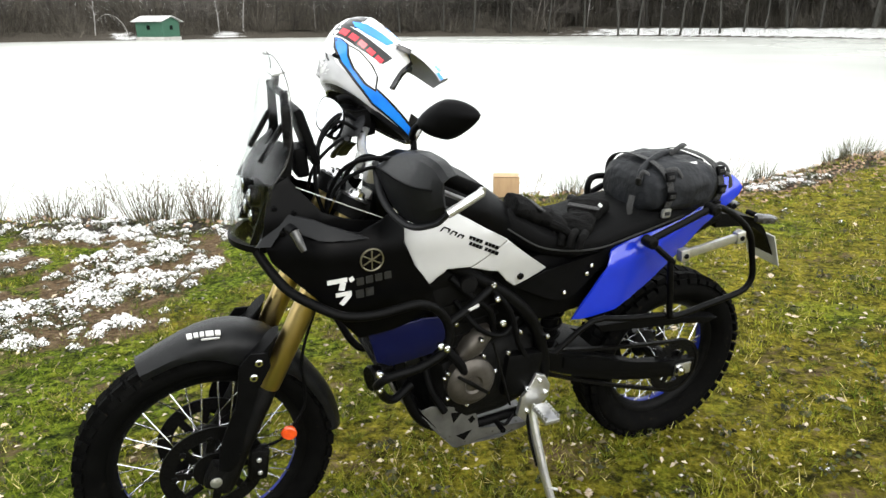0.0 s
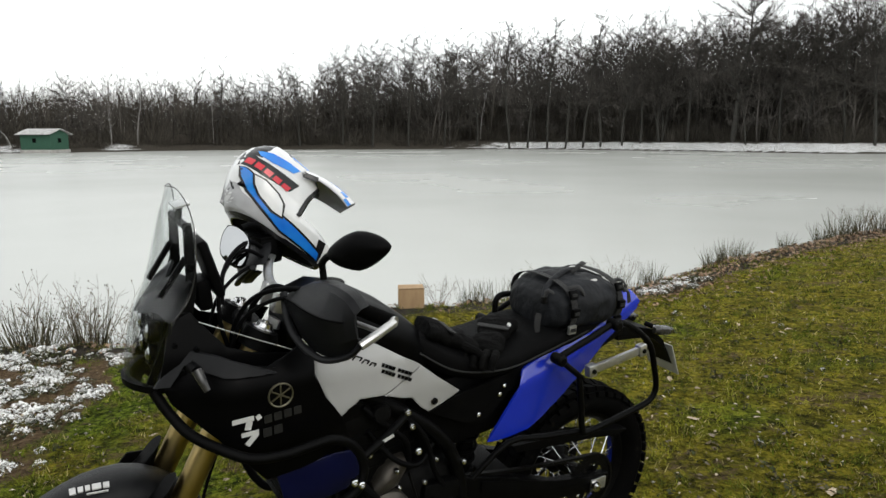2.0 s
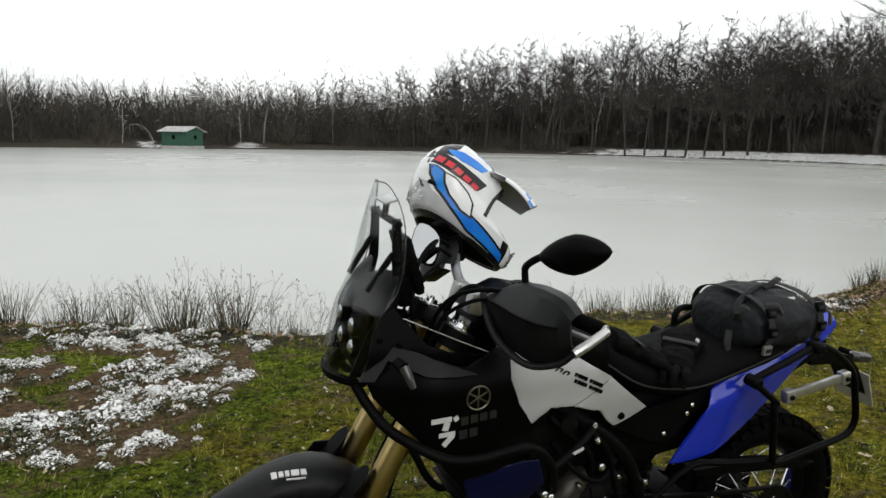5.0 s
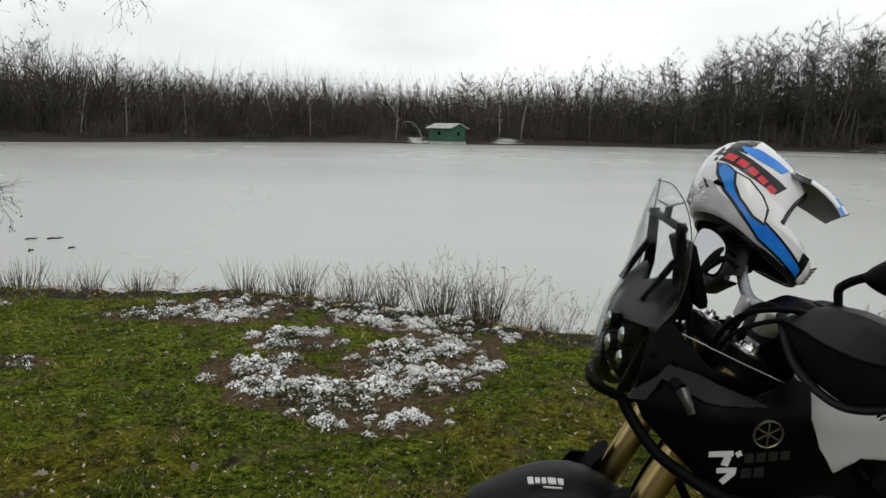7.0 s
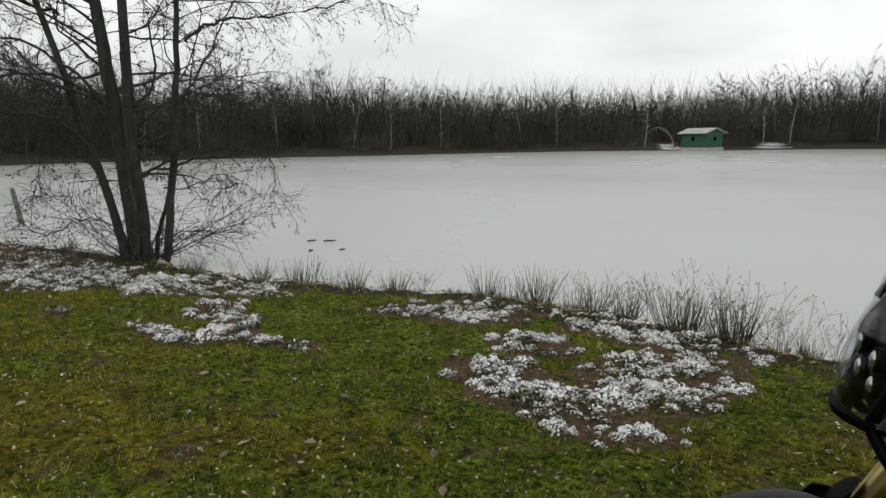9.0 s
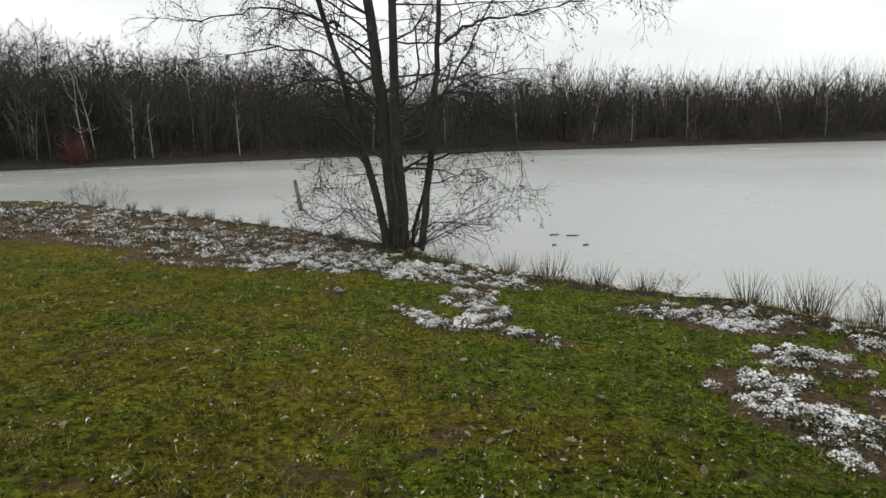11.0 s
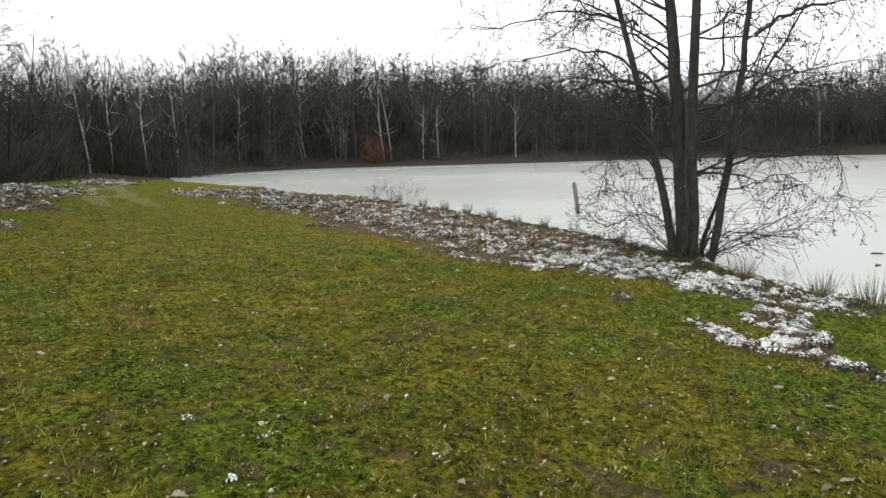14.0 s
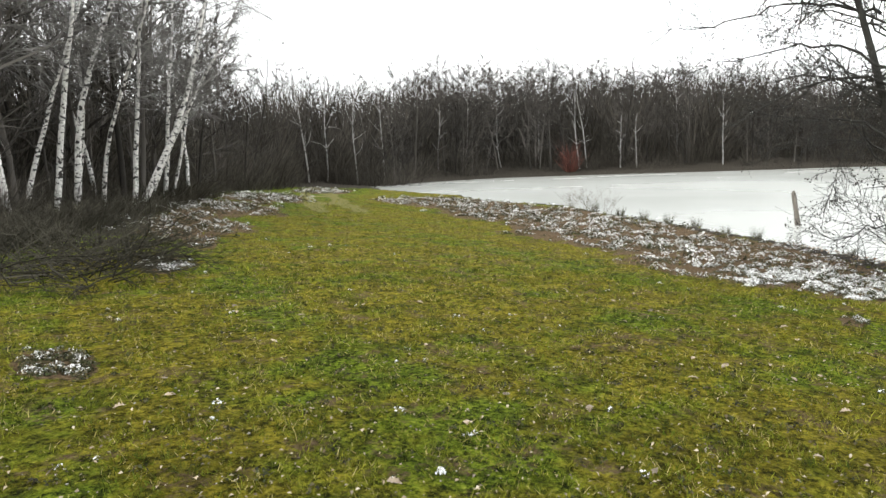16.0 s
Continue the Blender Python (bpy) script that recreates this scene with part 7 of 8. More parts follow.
# ---- green hut on the far shore ----
mat_green = material("dark_green_boards", (0.018, 0.070, 0.042), (0.026, 0.090, 0.055), scale=3, rough=0.7, bump=0.2, stretch=(6, 6, 0.4))
mat_roof_snow = material("snow_dusted_roof", (0.30, 0.29, 0.28), (0.50, 0.50, 0.50), scale=2.0, rough=0.9, bump=0.3, speck=(0.18, 0.16, 0.14), speck_scale=5, speck_at=0.60)
mat_concrete = material("pale_wet_concrete", (0.28, 0.27, 0.25), (0.40, 0.39, 0.37), scale=1.5, rough=0.85)
hx, hy, hz = place_on(-27.85, 112.0)
hut = thing("fishing_hut", "dark green wooden hut with a snow-dusted roof by the lake", "hut", at=(hx, hy, WATER_Z), turn=27.85 - 40)
W, D, HT = 2.3, 1.8, 2.15
for i in range(22):
    part("board", finish(block((0.212, 0.06, HT), Matrix.Translation((-W + 0.105 + i * 0.2085, -D, 0.45 + HT / 2)), 0.012)), mat_green, hut)
for s in (1, -1):
    part("wall", finish(block((0.06, 2 * D, HT), Matrix.Translation((s * W, 0, 0.45 + HT / 2)), 0.01)), mat_green, hut)
part("wall", finish(block((2 * W, 0.06, HT), Matrix.Translation((0, D, 0.45 + HT / 2)), 0.01)), mat_green, hut)
for s in (1, -1):
    bm = bmesh.new()
    skin(bm, [[Vector((x, s * -2.35, 2.52)), Vector((x, 0, 3.32)), Vector((x, 0, 3.40)), Vector((x, s * -2.38, 2.60))] for x in (-2.75, 2.75)])
    part("roof", finish(bm), mat_roof_snow, hut, "snow-dusted roof slope")
    bm = bmesh.new()
    skin(bm, [[Vector((x, -D, 2.6)), Vector((x, D, 2.6)), Vector((x, 0, 3.32))] for x in (s * W - 0.03, s * W + 0.03)])
    part("gable", finish(bm), mat_green, hut)
part("plinth", finish(block((2 * W + 0.3, 2 * D + 0.3, 0.9), Matrix.Translation((0, 0, 0.02)), 0.03)), mat_concrete, hut, "pale concrete plinth")
for x, face in ((-0.1, None), (0.0, Matrix.Translation((W - D, 0, 0)) @ Matrix.Rotation(math.pi / 2, 4, "Z"))):
    face = face or Matrix()
    win = part("window", finish(block((0.62, 0.05, 0.62), face @ Matrix.Translation((x, -D - 0.035, 1.75)), 0.01)), mat_plastic, hut, "small dark window")
    for q, sz in (((0, 0.33), (0.74, 0.06)), ((0, -0.33), (0.74, 0.06)), ((-0.34, 0), (0.06, 0.72)), ((0.34, 0), (0.06, 0.72))):
        part("frame", finish(block((sz[0], 0.04, sz[1]), face @ Matrix.Translation((x + q[0], -D - 0.065, 1.75 + q[1])), 0.008)), mat_green, win)

# ---- near alder at the water's edge ----
rng = np.random.default_rng(11)
ALDER = np.array((-12.0, 3.65, 0.0))
ALDER[2] = ground_z(-12.0, 3.65) - 0.02
side, deep = np.array((0.29, 0.957, 0.0)), np.array((-0.957, 0.29, 0.0))
alder = thing("alder_tree", "leafless many-stemmed alder with small cones at the water's edge", "tree", at=tuple(ALDER))
fine, wood, tips = Twigs(), Twigs(), []
STEMS = [([(-0.20, 0.02), (-0.27, 0.54), (-0.54, 1.83), (-0.95, 3.4), (-1.30, 4.9), (-1.7, 6.6), (-2.0, 8.2)], 0.085, 0.0), ([(0.02, 0), (-0.02, 0.6), (-0.14, 2.2), (-0.27, 3.5), (-0.40, 4.9), (-0.5, 7.0), (-0.6, 9.2)], 0.165, 0.08),
         ([(0.10, 0), (0.10, 0.6), (0.05, 2.5), (0.07, 4.9), (0.1, 7.0), (0.1, 8.8)], 0.125, -0.12), ([(0.40, 0), (0.48, 0.3), (0.68, 1.97), (0.81, 3.2), (0.92, 4.9), (1.1, 6.6), (1.2, 8.0)], 0.085, 0.05),
         ([(0.28, 0), (0.36, 0.5), (0.62, 1.3), (0.95, 2.6), (1.15, 3.6)], 0.045, 0.25), ([(-0.05, 0), (0.0, 0.8), (-0.05, 1.9), (-0.02, 3.4)], 0.05, -0.3)]
for pts, r, dp in STEMS:
    stem = Twigs()
    line = np.array([tuple(q) for q in spline([side * a + deep * (dp * (1 + 0.12 * h)) + np.array((0, 0, h - 0.05)) for a, h in pts], 4)])
    line += rng.normal(0, 0.012, line.shape)
    radii = np.linspace(r, r * 0.22, len(line))
    radii[0] *= 1.35
    stem.tube(line, radii, 10)
    part("trunk", stem.mesh("trunk", mat_bark), mat_bark, alder)
    n, low = (int(6 + len(line) * 0.7), 0.30) if r > 0.06 else (4, 0.5)
    for k in range(n):
        s = low + (0.99 - low) * (k + rng.random()) / n
        i = min(int(s * (len(line) - 1)), len(line) - 2)
        a = rng.random() * 6.283
        h = line[i][2]
        out = math.copysign(1, pts[2][0]) if rng.random() < 0.6 else rng.choice((-1, 1))
        way = side * (out * rng.uniform(0.5, 1.1)) + deep * rng.uniform(-0.8, 0.8) + np.array((0, 0, rng.uniform(0.05, 0.7)))
        length = (2.7 if 1.8 < h < 6 else 1.5) * rng.uniform(0.5, 1.2) * (0.6 if r < 0.06 else 1.0)
        branch(rng, wood, fine, line[i], way, length, radii[i] * 0.28, 2, 0.20, -0.035, (9, 8), 0.8, tips, 0.38)
# long boughs that reach out level and hang at their ends: across, height along each
BOUGHS = [([(-0.85, 3.95), (-1.5, 4.22), (-2.4, 4.28), (-3.3, 4.12), (-4.2, 4.2)], 0.030, 0.1), ([(-0.35, 3.4), (-0.9, 3.85), (-1.7, 4.22), (-2.5, 4.0)], 0.022, 0.3),
          ([(-0.30, 2.55), (-0.75, 3.1), (-1.5, 3.5), (-2.4, 3.45), (-3.3, 3.25)], 0.030, -0.2), ([(-0.55, 1.9), (-1.1, 2.35), (-1.9, 2.42), (-2.7, 2.6)], 0.024, -0.3), ([(-0.2, 1.6), (-0.9, 2.0), (-1.7, 2.1), (-2.5, 2.0)], 0.020, 0.4),
          ([(0.95, 3.6), (1.5, 3.95), (2.2, 4.02), (3.1, 4.2), (4.0, 4.45), (4.5, 4.3)], 0.030, -0.1), ([(0.75, 2.5), (1.2, 3.2), (1.7, 4.2), (2.3, 5.0)], 0.026, -0.3), ([(0.15, 2.25), (0.9, 2.75), (1.8, 2.78), (2.8, 2.9)], 0.024, 0.2),
          ([(0.60, 1.45), (1.0, 1.66), (1.6, 1.70), (2.1, 1.80), (2.32, 1.5), (2.30, 0.95)], 0.026, 0.0), ([(0.45, 1.2), (0.9, 1.25), (1.35, 1.4), (1.65, 1.15)], 0.014, -0.2), ([(0.3, 0.25), (0.7, 0.45), (1.35, 0.40), (1.75, 0.6)], 0.015, -0.1),
          ([(-0.3, 0.6), (-0.8, 0.75), (-1.3, 0.5), (-1.7, 0.75)], 0.012, 0.0), ([(0.9, 3.0), (1.5, 3.1), (2.3, 3.0), (3.0, 2.6)], 0.020, 0.3), ([(-0.7, 3.0), (-1.1, 2.3), (-1.35, 1.6), (-1.5, 1.0)], 0.012, 0.1), ([(0.1, 4.4), (0.7, 4.9), (1.5, 5.0), (2.4, 5.2)], 0.024, 0.3),
          ([(-1.1, 4.6), (-1.9, 5.0), (-2.8, 5.05), (-3.8, 5.3)], 0.026, -0.2)]
for pts, r, dp in BOUGHS:
    bough = Twigs()
    line = np.array([tuple(q) for q in spline([side * a + deep * (dp * (1 + abs(a))) + np.array((0, 0, h)) for a, h in pts], 5)])
    line[1:] += rng.normal(0, 0.022, line[1:].shape)
    radii = np.linspace(r, 0.004, len(line))
    bough.tube(line, radii, 6)
    reach = float(np.linalg.norm(line[-1] - line[0]))
    for k in range(int(8 + 7 * reach)):
        i = min(int(len(line) * (0.22 + 0.78 * rng.random())), len(line) - 2)
        t = line[i + 1] - line[i]
        way = t / np.linalg.norm(t) * 0.9 + rng.normal(0, 0.65, 3) + np.array((0, 0, -0.10))
        branch(rng, wood, fine, line[i], way, rng.uniform(0.25, 0.85), max(0.006, radii[i] * 0.4), 1, 0.22, -0.05, (9,), 0.8, tips, 0.45)
    part("limb", bough.mesh("limb", mat_bark), mat_bark, alder)
shoots = Twigs()
for k in range(40):
    a = rng.random() * 6.283
    start = np.array((0.28 * math.cos(a) + 0.1, 0.28 * math.sin(a) + 0.08, 0.0))
    branch(rng, shoots, fine, start, (math.cos(a), math.sin(a), rng.uniform(0.25, 1.3)), rng.uniform(1.0, 2.4), 0.009, 1, 0.18, -0.07, (10,), 0.8, None, 0.45)
part("side_branch", wood.mesh("side_branch", mat_bark), mat_bark, alder, "thin crooked side branches")["kind"] = "stuff"
part("undershoot", shoots.mesh("undershoot", mat_bark), mat_bark, alder, "thin shoots from the foot")["kind"] = "stuff"
part("crown", fine.mesh("crown", mat_bark), mat_bark, alder, "fine dark twigs")["kind"] = "stuff"
cones = Twigs()
for q in tips:
    if rng.random() < 0.22:
        for _ in range(rng.integers(1, 3)):
            p0 = np.array(q) + rng.normal(0, 0.025, 3)
            cones.tube([p0, p0 - np.array((0, 0, 0.012)), p0 - np.array((0, 0, 0.028))], (0.003, 0.014, 0.003), 3)
mat_cone = material("dark_alder_cones", (0.018, 0.013, 0.010), (0.032, 0.024, 0.018), scale=40, rough=0.9)
part("fruit", cones.mesh("fruit", mat_cone), mat_cone, alder, "small dark cones")["kind"] = "stuff"

# ---- rushes and dry weeds on the bank ----
mat_rush = material("dull_rush_stems", (0.036, 0.038, 0.017), (0.105, 0.092, 0.048), scale=3, rough=0.8, island=0.5, spec=0.25)
mat_weed = material("dry_brown_weed", (0.070, 0.052, 0.034), (0.13, 0.10, 0.068), scale=4, rough=0.9, island=0.4, spec=0.2)


def rush_mesh(seed, n, h, spread):
    rng = np.random.default_rng(seed)
    tw = Twigs()
    for _ in range(n):
        a, q = rng.random() * 6.283, spread * rng.random() ** 0.7
        lean = rng.uniform(0.05, 0.5)
        pts, _ = wander(rng, (q * math.cos(a), q * math.sin(a), -0.02), (lean * math.cos(a), lean * math.sin(a), 1), h * rng.uniform(0.35, 1.1), 3, 0.07, -0.01)
        tw.tube(pts, (0.0040, 0.0034, 0.0024, 0.0009))
    for _ in range(n // 2):
        a, q = rng.random() * 6.283, spread * 1.2 * rng.random()
        pts, _ = wander(rng, (q * math.cos(a), q * math.sin(a), -0.02), (1.2 * math.cos(a), 1.2 * math.sin(a), 1), h * rng.uniform(0.2, 0.45), 3, 0.2, -0.22)
        tw.tube(pts, (0.003, 0.0026, 0.002, 0.0008))
    return tw.mesh("rush_tuft", mat_rush)


def weed_mesh(seed, n, h, spread):
    rng = np.random.default_rng(seed)
    tw = Twigs()
    for _ in range(n):
        a, q = rng.random() * 6.283, spread * rng.random()
        pts, way = wander(rng, (q * math.cos(a), q * math.sin(a), -0.02), (0.45 * math.cos(a), 0.45 * math.sin(a), 1), h * rng.uniform(0.5, 1.1), 5, 0.10, -0.015)
        tw.tube(pts, np.linspace(0.0032, 0.0012, 6))
        for m in (2, 3, 3, 4, 4):
            tip, _ = wander(rng, pts[m], way + rng.normal(0, 0.7, 3), h * rng.uniform(0.12, 0.3), 2, 0.2)
            tw.tube(tip, (0.0018, 0.0014, 0.0009))
            if rng.random() < 0.5:
                e = tip[-1]
                tw.tube([e, e + (0, 0, 0.008), e + (0, 0, 0.018)], (0.002, 0.007, 0.002), 4)
    return tw.mesh("dry_weed", mat_weed)


RUSHES = [rush_mesh(100 + k, 70 + 12 * k, 0.55, 0.14 + 0.02 * k) for k in range(4)]
WEEDS = [weed_mesh(120 + k, 12 + 5 * k, 0.75, 0.22) for k in range(3)]
# place along x of the bank, size, how far down the bank
RUSH_AT = [(-10.9, 0.57, 0.2), (-10.2, 0.61, 0.1), (-8.9, 0.66, 0.1), (-8.3, 0.86, 0.15), (-7.9, 0.78, 0.2), (-7.5, 0.66, 0.1), (-7.0, 0.74, 0.15), (-6.3, 0.53, 0.2), (-5.9, 0.82, 0.1), (-5.6, 0.90, 0.2), (-5.2, 0.90, 0.1), (-4.8, 0.78, 0.2), (-4.5, 0.74, 0.1), (-4.1, 0.79, 0.1), (-3.8, 0.65, 0.25),
           (-3.4, 0.90, 0.1), (-3.1, 0.86, 0.2), (-2.85, 0.94, 0.1), (-2.55, 0.79, 0.2), (-2.2, 0.43, 0.1), (-1.55, 0.65, 0.05), (-1.3, 0.54, 0.15), (-0.6, 0.41, 0.1), (0.75, 0.61, 0.1), (1.05, 0.78, 0.15), (1.35, 0.74, 0.1), (1.65, 0.61, 0.1), (2.3, 0.66, 0.1), (2.75, 0.82, 0.15), (3.05, 0.57, 0.1),
           (4.35, 0.57, 0.1), (4.75, 0.70, 0.1), (5.1, 0.66, 0.15), (6.2, 0.57, 0.1), (7.3, 0.74, 0.1), (7.9, 0.90, 0.1), (8.6, 0.98, 0.1), (9.3, 0.90, 0.1), (10.2, 0.82, 0.1), (-14.2, 0.49, 0.1), (-15.8, 0.49, 0.1), (-17.0, 0.57, 0.1), (-18.2, 0.49, 0.1), (-19.6, 0.57, 0.1), (-21, 0.66, 0.1), (-22.4, 0.66, 0.1), (-24, 0.66, 0.1), (-26, 0.74, 0.1)]


def bank(x, out=0.1):
    """A place on the bank at x, out metres towards the water."""
    xs, ys = [q[0] for q in NEAR_SHORE], [q[1] for q in NEAR_SHORE]
    y = float(np.interp(x, xs, ys)) + out
    return x, y, ground_z(x, y)


for k, (x, size, out) in enumerate(RUSH_AT):
    ob = new("rush_tuft", RUSHES[k % 4])
    tagged(ob, "tuft of dull brown-green rushes on the bank", "rushes", "rushes on the bank")
    ob.matrix_world = Matrix.Translation(bank(x, out)) @ Matrix.Rotation(k * 2.4, 4, "Z") @ Matrix.Diagonal((size * 1.1, size * 1.1, size, 1))
for k, (x, size) in enumerate(((-5.1, 0.60), (-4.4, 0.68), (-3.55, 0.90), (-3.2, 0.86), (-2.7, 0.83), (-2.4, 0.68), (-2.0, 0.64), (-1.0, 0.45), (0.35, 0.52), (1.5, 0.52), (2.5, 0.60), (-6.6, 0.45), (-9.4, 0.45), (8.2, 0.83), (9.0, 0.75), (-25, 1.12), (-26.5, 1.27), (-28, 1.05), (-4.7, 0.52), (-3.9, 0.60), (-2.9, 0.71))):
    ob = new("dry_weed", WEEDS[k % 3])
    tagged(ob, "dry brown weed stalks with seed heads", "weeds", "weeds on the bank")
    ob.matrix_world = Matrix.Translation(bank(x, 0.05)) @ Matrix.Rotation(k * 1.7, 4, "Z") @ Matrix.Diagonal((size, size, size, 1))

# ---- post, drift wood, cardboard box ----
mat_oldwood = material("weathered_grey_wood", (0.12, 0.105, 0.088), (0.24, 0.215, 0.185), scale=12, rough=0.9, bump=0.6, bump_scale=60, stretch=(1, 1, 0.15), speck=(0.03, 0.026, 0.022), speck_scale=20)
post = tagged(new("wooden_post"), "weathered wooden post leaning in the icy lake", "post")
post.matrix_world = Matrix.Translation((-20.85, 3.47, WATER_Z)) @ Matrix.Rotation(radians(8), 4, Vector((0.985, -0.17, 0)))
bm = bmesh.new()
skin(bm, [[Vector(((r + 0.008 * noise.noise((k, z * 3, 1))) * math.cos(t), (r + 0.010 * noise.noise((k * 1.7, z * 3, 5))) * math.sin(t), z + (0.04 * math.cos(t) if z > 0.85 else 0))) for k, t in enumerate([2 * math.pi * i / 12 for i in range(12)])] for z, r in ((-0.4, 0.07), (0.1, 0.072), (0.35, 0.066), (0.6, 0.064), (0.86, 0.058), (0.93, 0.045))])
part("stake", finish(bm), mat_oldwood, post)
part("cracked_ring", finish(lathe([(0.0, 0.10), (0.012, 0.11), (0.014, 0.075)], (0, 0, 1), (0, 0, 0.0), 20)), mat_ice, post, "raised rim of ice")
for k, (x, y, ln, turn) in enumerate(((-12.06, 7.45, 0.13, 0.9), (-12.35, 7.2, 0.10, 1.1), (-11.2, 6.5, 0.06, 2.0), (-10.9, 7.0, 0.05, 1.0))):
    ob = tagged(new("drift_stick"), "dark stick frozen into the ice", "stick", "sticks in the ice")
    ob.matrix_world = Matrix.Translation((x, y, WATER_Z + 0.004)) @ Matrix.Rotation(turn, 4, "Z")
    part("wood", finish(rod([(-ln, 0, 0), (-ln * 0.3, 0.02, 0.014), (ln * 0.4, -0.015, 0.01), (ln, 0.02, 0.018)], (0.016, 0.008), 7)), mat_bark, ob)
    part("fork", finish(rod([(ln * 0.2, 0, 0.01), (ln * 0.5, 0.06, 0.03)], 0.006, 6, 0)), mat_bark, ob)
mat_card = material("brown_cardboard", (0.36, 0.24, 0.13), (0.30, 0.195, 0.105), scale=18, rough=0.85, bump=0.2, bump_scale=200, stretch=(1, 1, 0.3))
box = tagged(new("cardboard_box"), "small brown cardboard box standing by the bank", "box")
box.matrix_world = Matrix.Translation((0.065, 6.78, ground_z(0.065, 6.72) - 0.01)) @ Matrix.Rotation(radians(4), 4, "Z")
bm = bmesh.new()
w, d, h, th = 0.128, 0.10, 0.20, 0.005
for sx, sy, cx, cy in ((w, th / 2, 0, -d), (w, th / 2, 0, d), (th / 2, d, -w, 0), (th / 2, d, w, 0)):
    block((2 * sx, 2 * sy, h), Matrix.Translation((cx, cy, h / 2)), 0.001, bm)
block((2 * w, 2 * d, th), Matrix.Translation((0, 0, th / 2)), 0.0, bm)
part("carton", finish(bm, 30, False), mat_card, box)
for s in (1, -1):
    part("flap", finish(block((2 * w, d * 0.98, 0.004), Matrix.Translation((0, s * d / 2, h + 0.004)) @ Matrix.Rotation(s * 0.10, 4, "X"), 0.001)), mat_card, box)

# ---- birch grove and brush beside the meadow ----
rng = np.random.default_rng(21)
mat_birch_twig = material("frosted_birch_twigs", (0.085, 0.078, 0.072), (0.21, 0.20, 0.19), scale=0.8, rough=0.9, island=0.4)
for k, (bearing, dist, h, lean, r) in enumerate(((-139.6, 20.3, 9.5, -0.02, 0.095), (-138.6, 23.0, 9.0, 0.22, 0.07), (-136.8, 22.0, 10.5, 0.16, 0.085), (-135.4, 24.0, 11.0, 0.10, 0.10), (-135.2, 26.0, 9.0, 0.02, 0.07), (-134.0, 27.0, 9.5, 0.06, 0.07), (-133.6, 25.0, 9.0, 0.14, 0.07),
                                                 (-131.6, 25.5, 10.0, 0.18, 0.085), (-131.2, 26.0, 10.5, 0.48, 0.11), (-130.6, 29.0, 9.5, 0.30, 0.085), (-129.4, 30.0, 10.0, 0.16, 0.085), (-128.8, 31.5, 8.5, 0.10, 0.065), (-140.8, 18.5, 9.0, 0.05, 0.085), (-142.5, 21.0, 9.5, 0.1, 0.09), (-127.5, 35.0, 9.0, -0.05, 0.08), (-144.5, 19.0, 10, 0.1, 0.09))):
    t = thing("birch_tree", "white-barked leafless birch beside the meadow", "tree", "birches by the meadow", place_on(bearing, dist))
    b = radians(bearing)
    right = np.array((math.cos(b), -math.sin(b), 0))
    pts, _ = wander(rng, (0, 0, -0.15), tuple(right * lean + np.array((0, 0, 1)) + rng.normal(0, 0.03, 3)), h, 10, 0.055, 0.02)
    stem = Twigs()
    stem.tube(pts, np.linspace(r * 1.12, r * 0.2, 11), 9)
    part("trunk", stem.mesh("trunk", mat_birch), mat_birch, t, "white bark with dark scars")
    limb, starts, ways, lens, wid = Twigs(), [], [], [], []
    for i in range(22):
        s = 0.42 + 0.56 * (i + rng.random()) / 22
        j = min(int(s * 10), 9)
        a = rng.random() * 6.283
        ln = h * 0.44 * (1.2 - 0.75 * s) * rng.uniform(0.6, 1.2)
        line, way = wander(rng, pts[j], (math.cos(a), math.sin(a), rng.uniform(0.2, 0.9)), ln, 4, 0.15, -0.02)
        limb.tube(line, np.linspace(r * 0.28 * (1.2 - s), 0.006, 5), 4)
        for _ in range(60):
            u = rng.uniform(0.3, 3.99)
            p = line[int(u)] + (line[int(u) + 1] - line[int(u)]) * (u % 1)
            starts.append(p)
            ways.append(way * 0.7 + rng.normal(0, 0.45, 3) + (0, 0, -0.45))
            lens.append(rng.uniform(0.4, 1.4))
            wid.append(rng.uniform(0.004, 0.008))
    part("limb", limb.mesh("limb", mat_birch_twig), mat_birch_twig, t)["kind"] = "stuff"
    sv, sf = slivers(rng, np.array(starts), np.array(ways), np.array(lens), np.array(wid))
    part("crown", mesh_from("crown", sv, sf, mat_birch_twig), mat_birch_twig, t, "pale hanging twigs")["kind"] = "stuff"

mat_bramble = material("dark_bramble_stems", (0.032, 0.030, 0.022), (0.074, 0.067, 0.052), scale=0.6, rough=0.95, island=0.6, spec=0.05)
brush_places = []
for k in range(420):
    bearing = rng.uniform(-158, -127)
    near = float(np.interp(bearing, [-158, -146, -138, -131, -127], [11.0, 11.0, 14.0, 22.0, 32.0]))
    dist = near + rng.random() ** 1.5 * 14
    x, y, z = place_on(bearing, dist)
    s = rng.uniform(0.07, 0.16) * (1 + 0.06 * (dist - 9))
    brush_places.append((BUSH_PROTOS[rng.integers(5)], x, y, z, rng.random() * 6.28, s * 2.4, s))
tagged(new("undergrowth", scatter_woods("undergrowth", brush_places, mat_bramble)), "brown bramble and twig undergrowth below the birches", "bushes", kind="stuff")
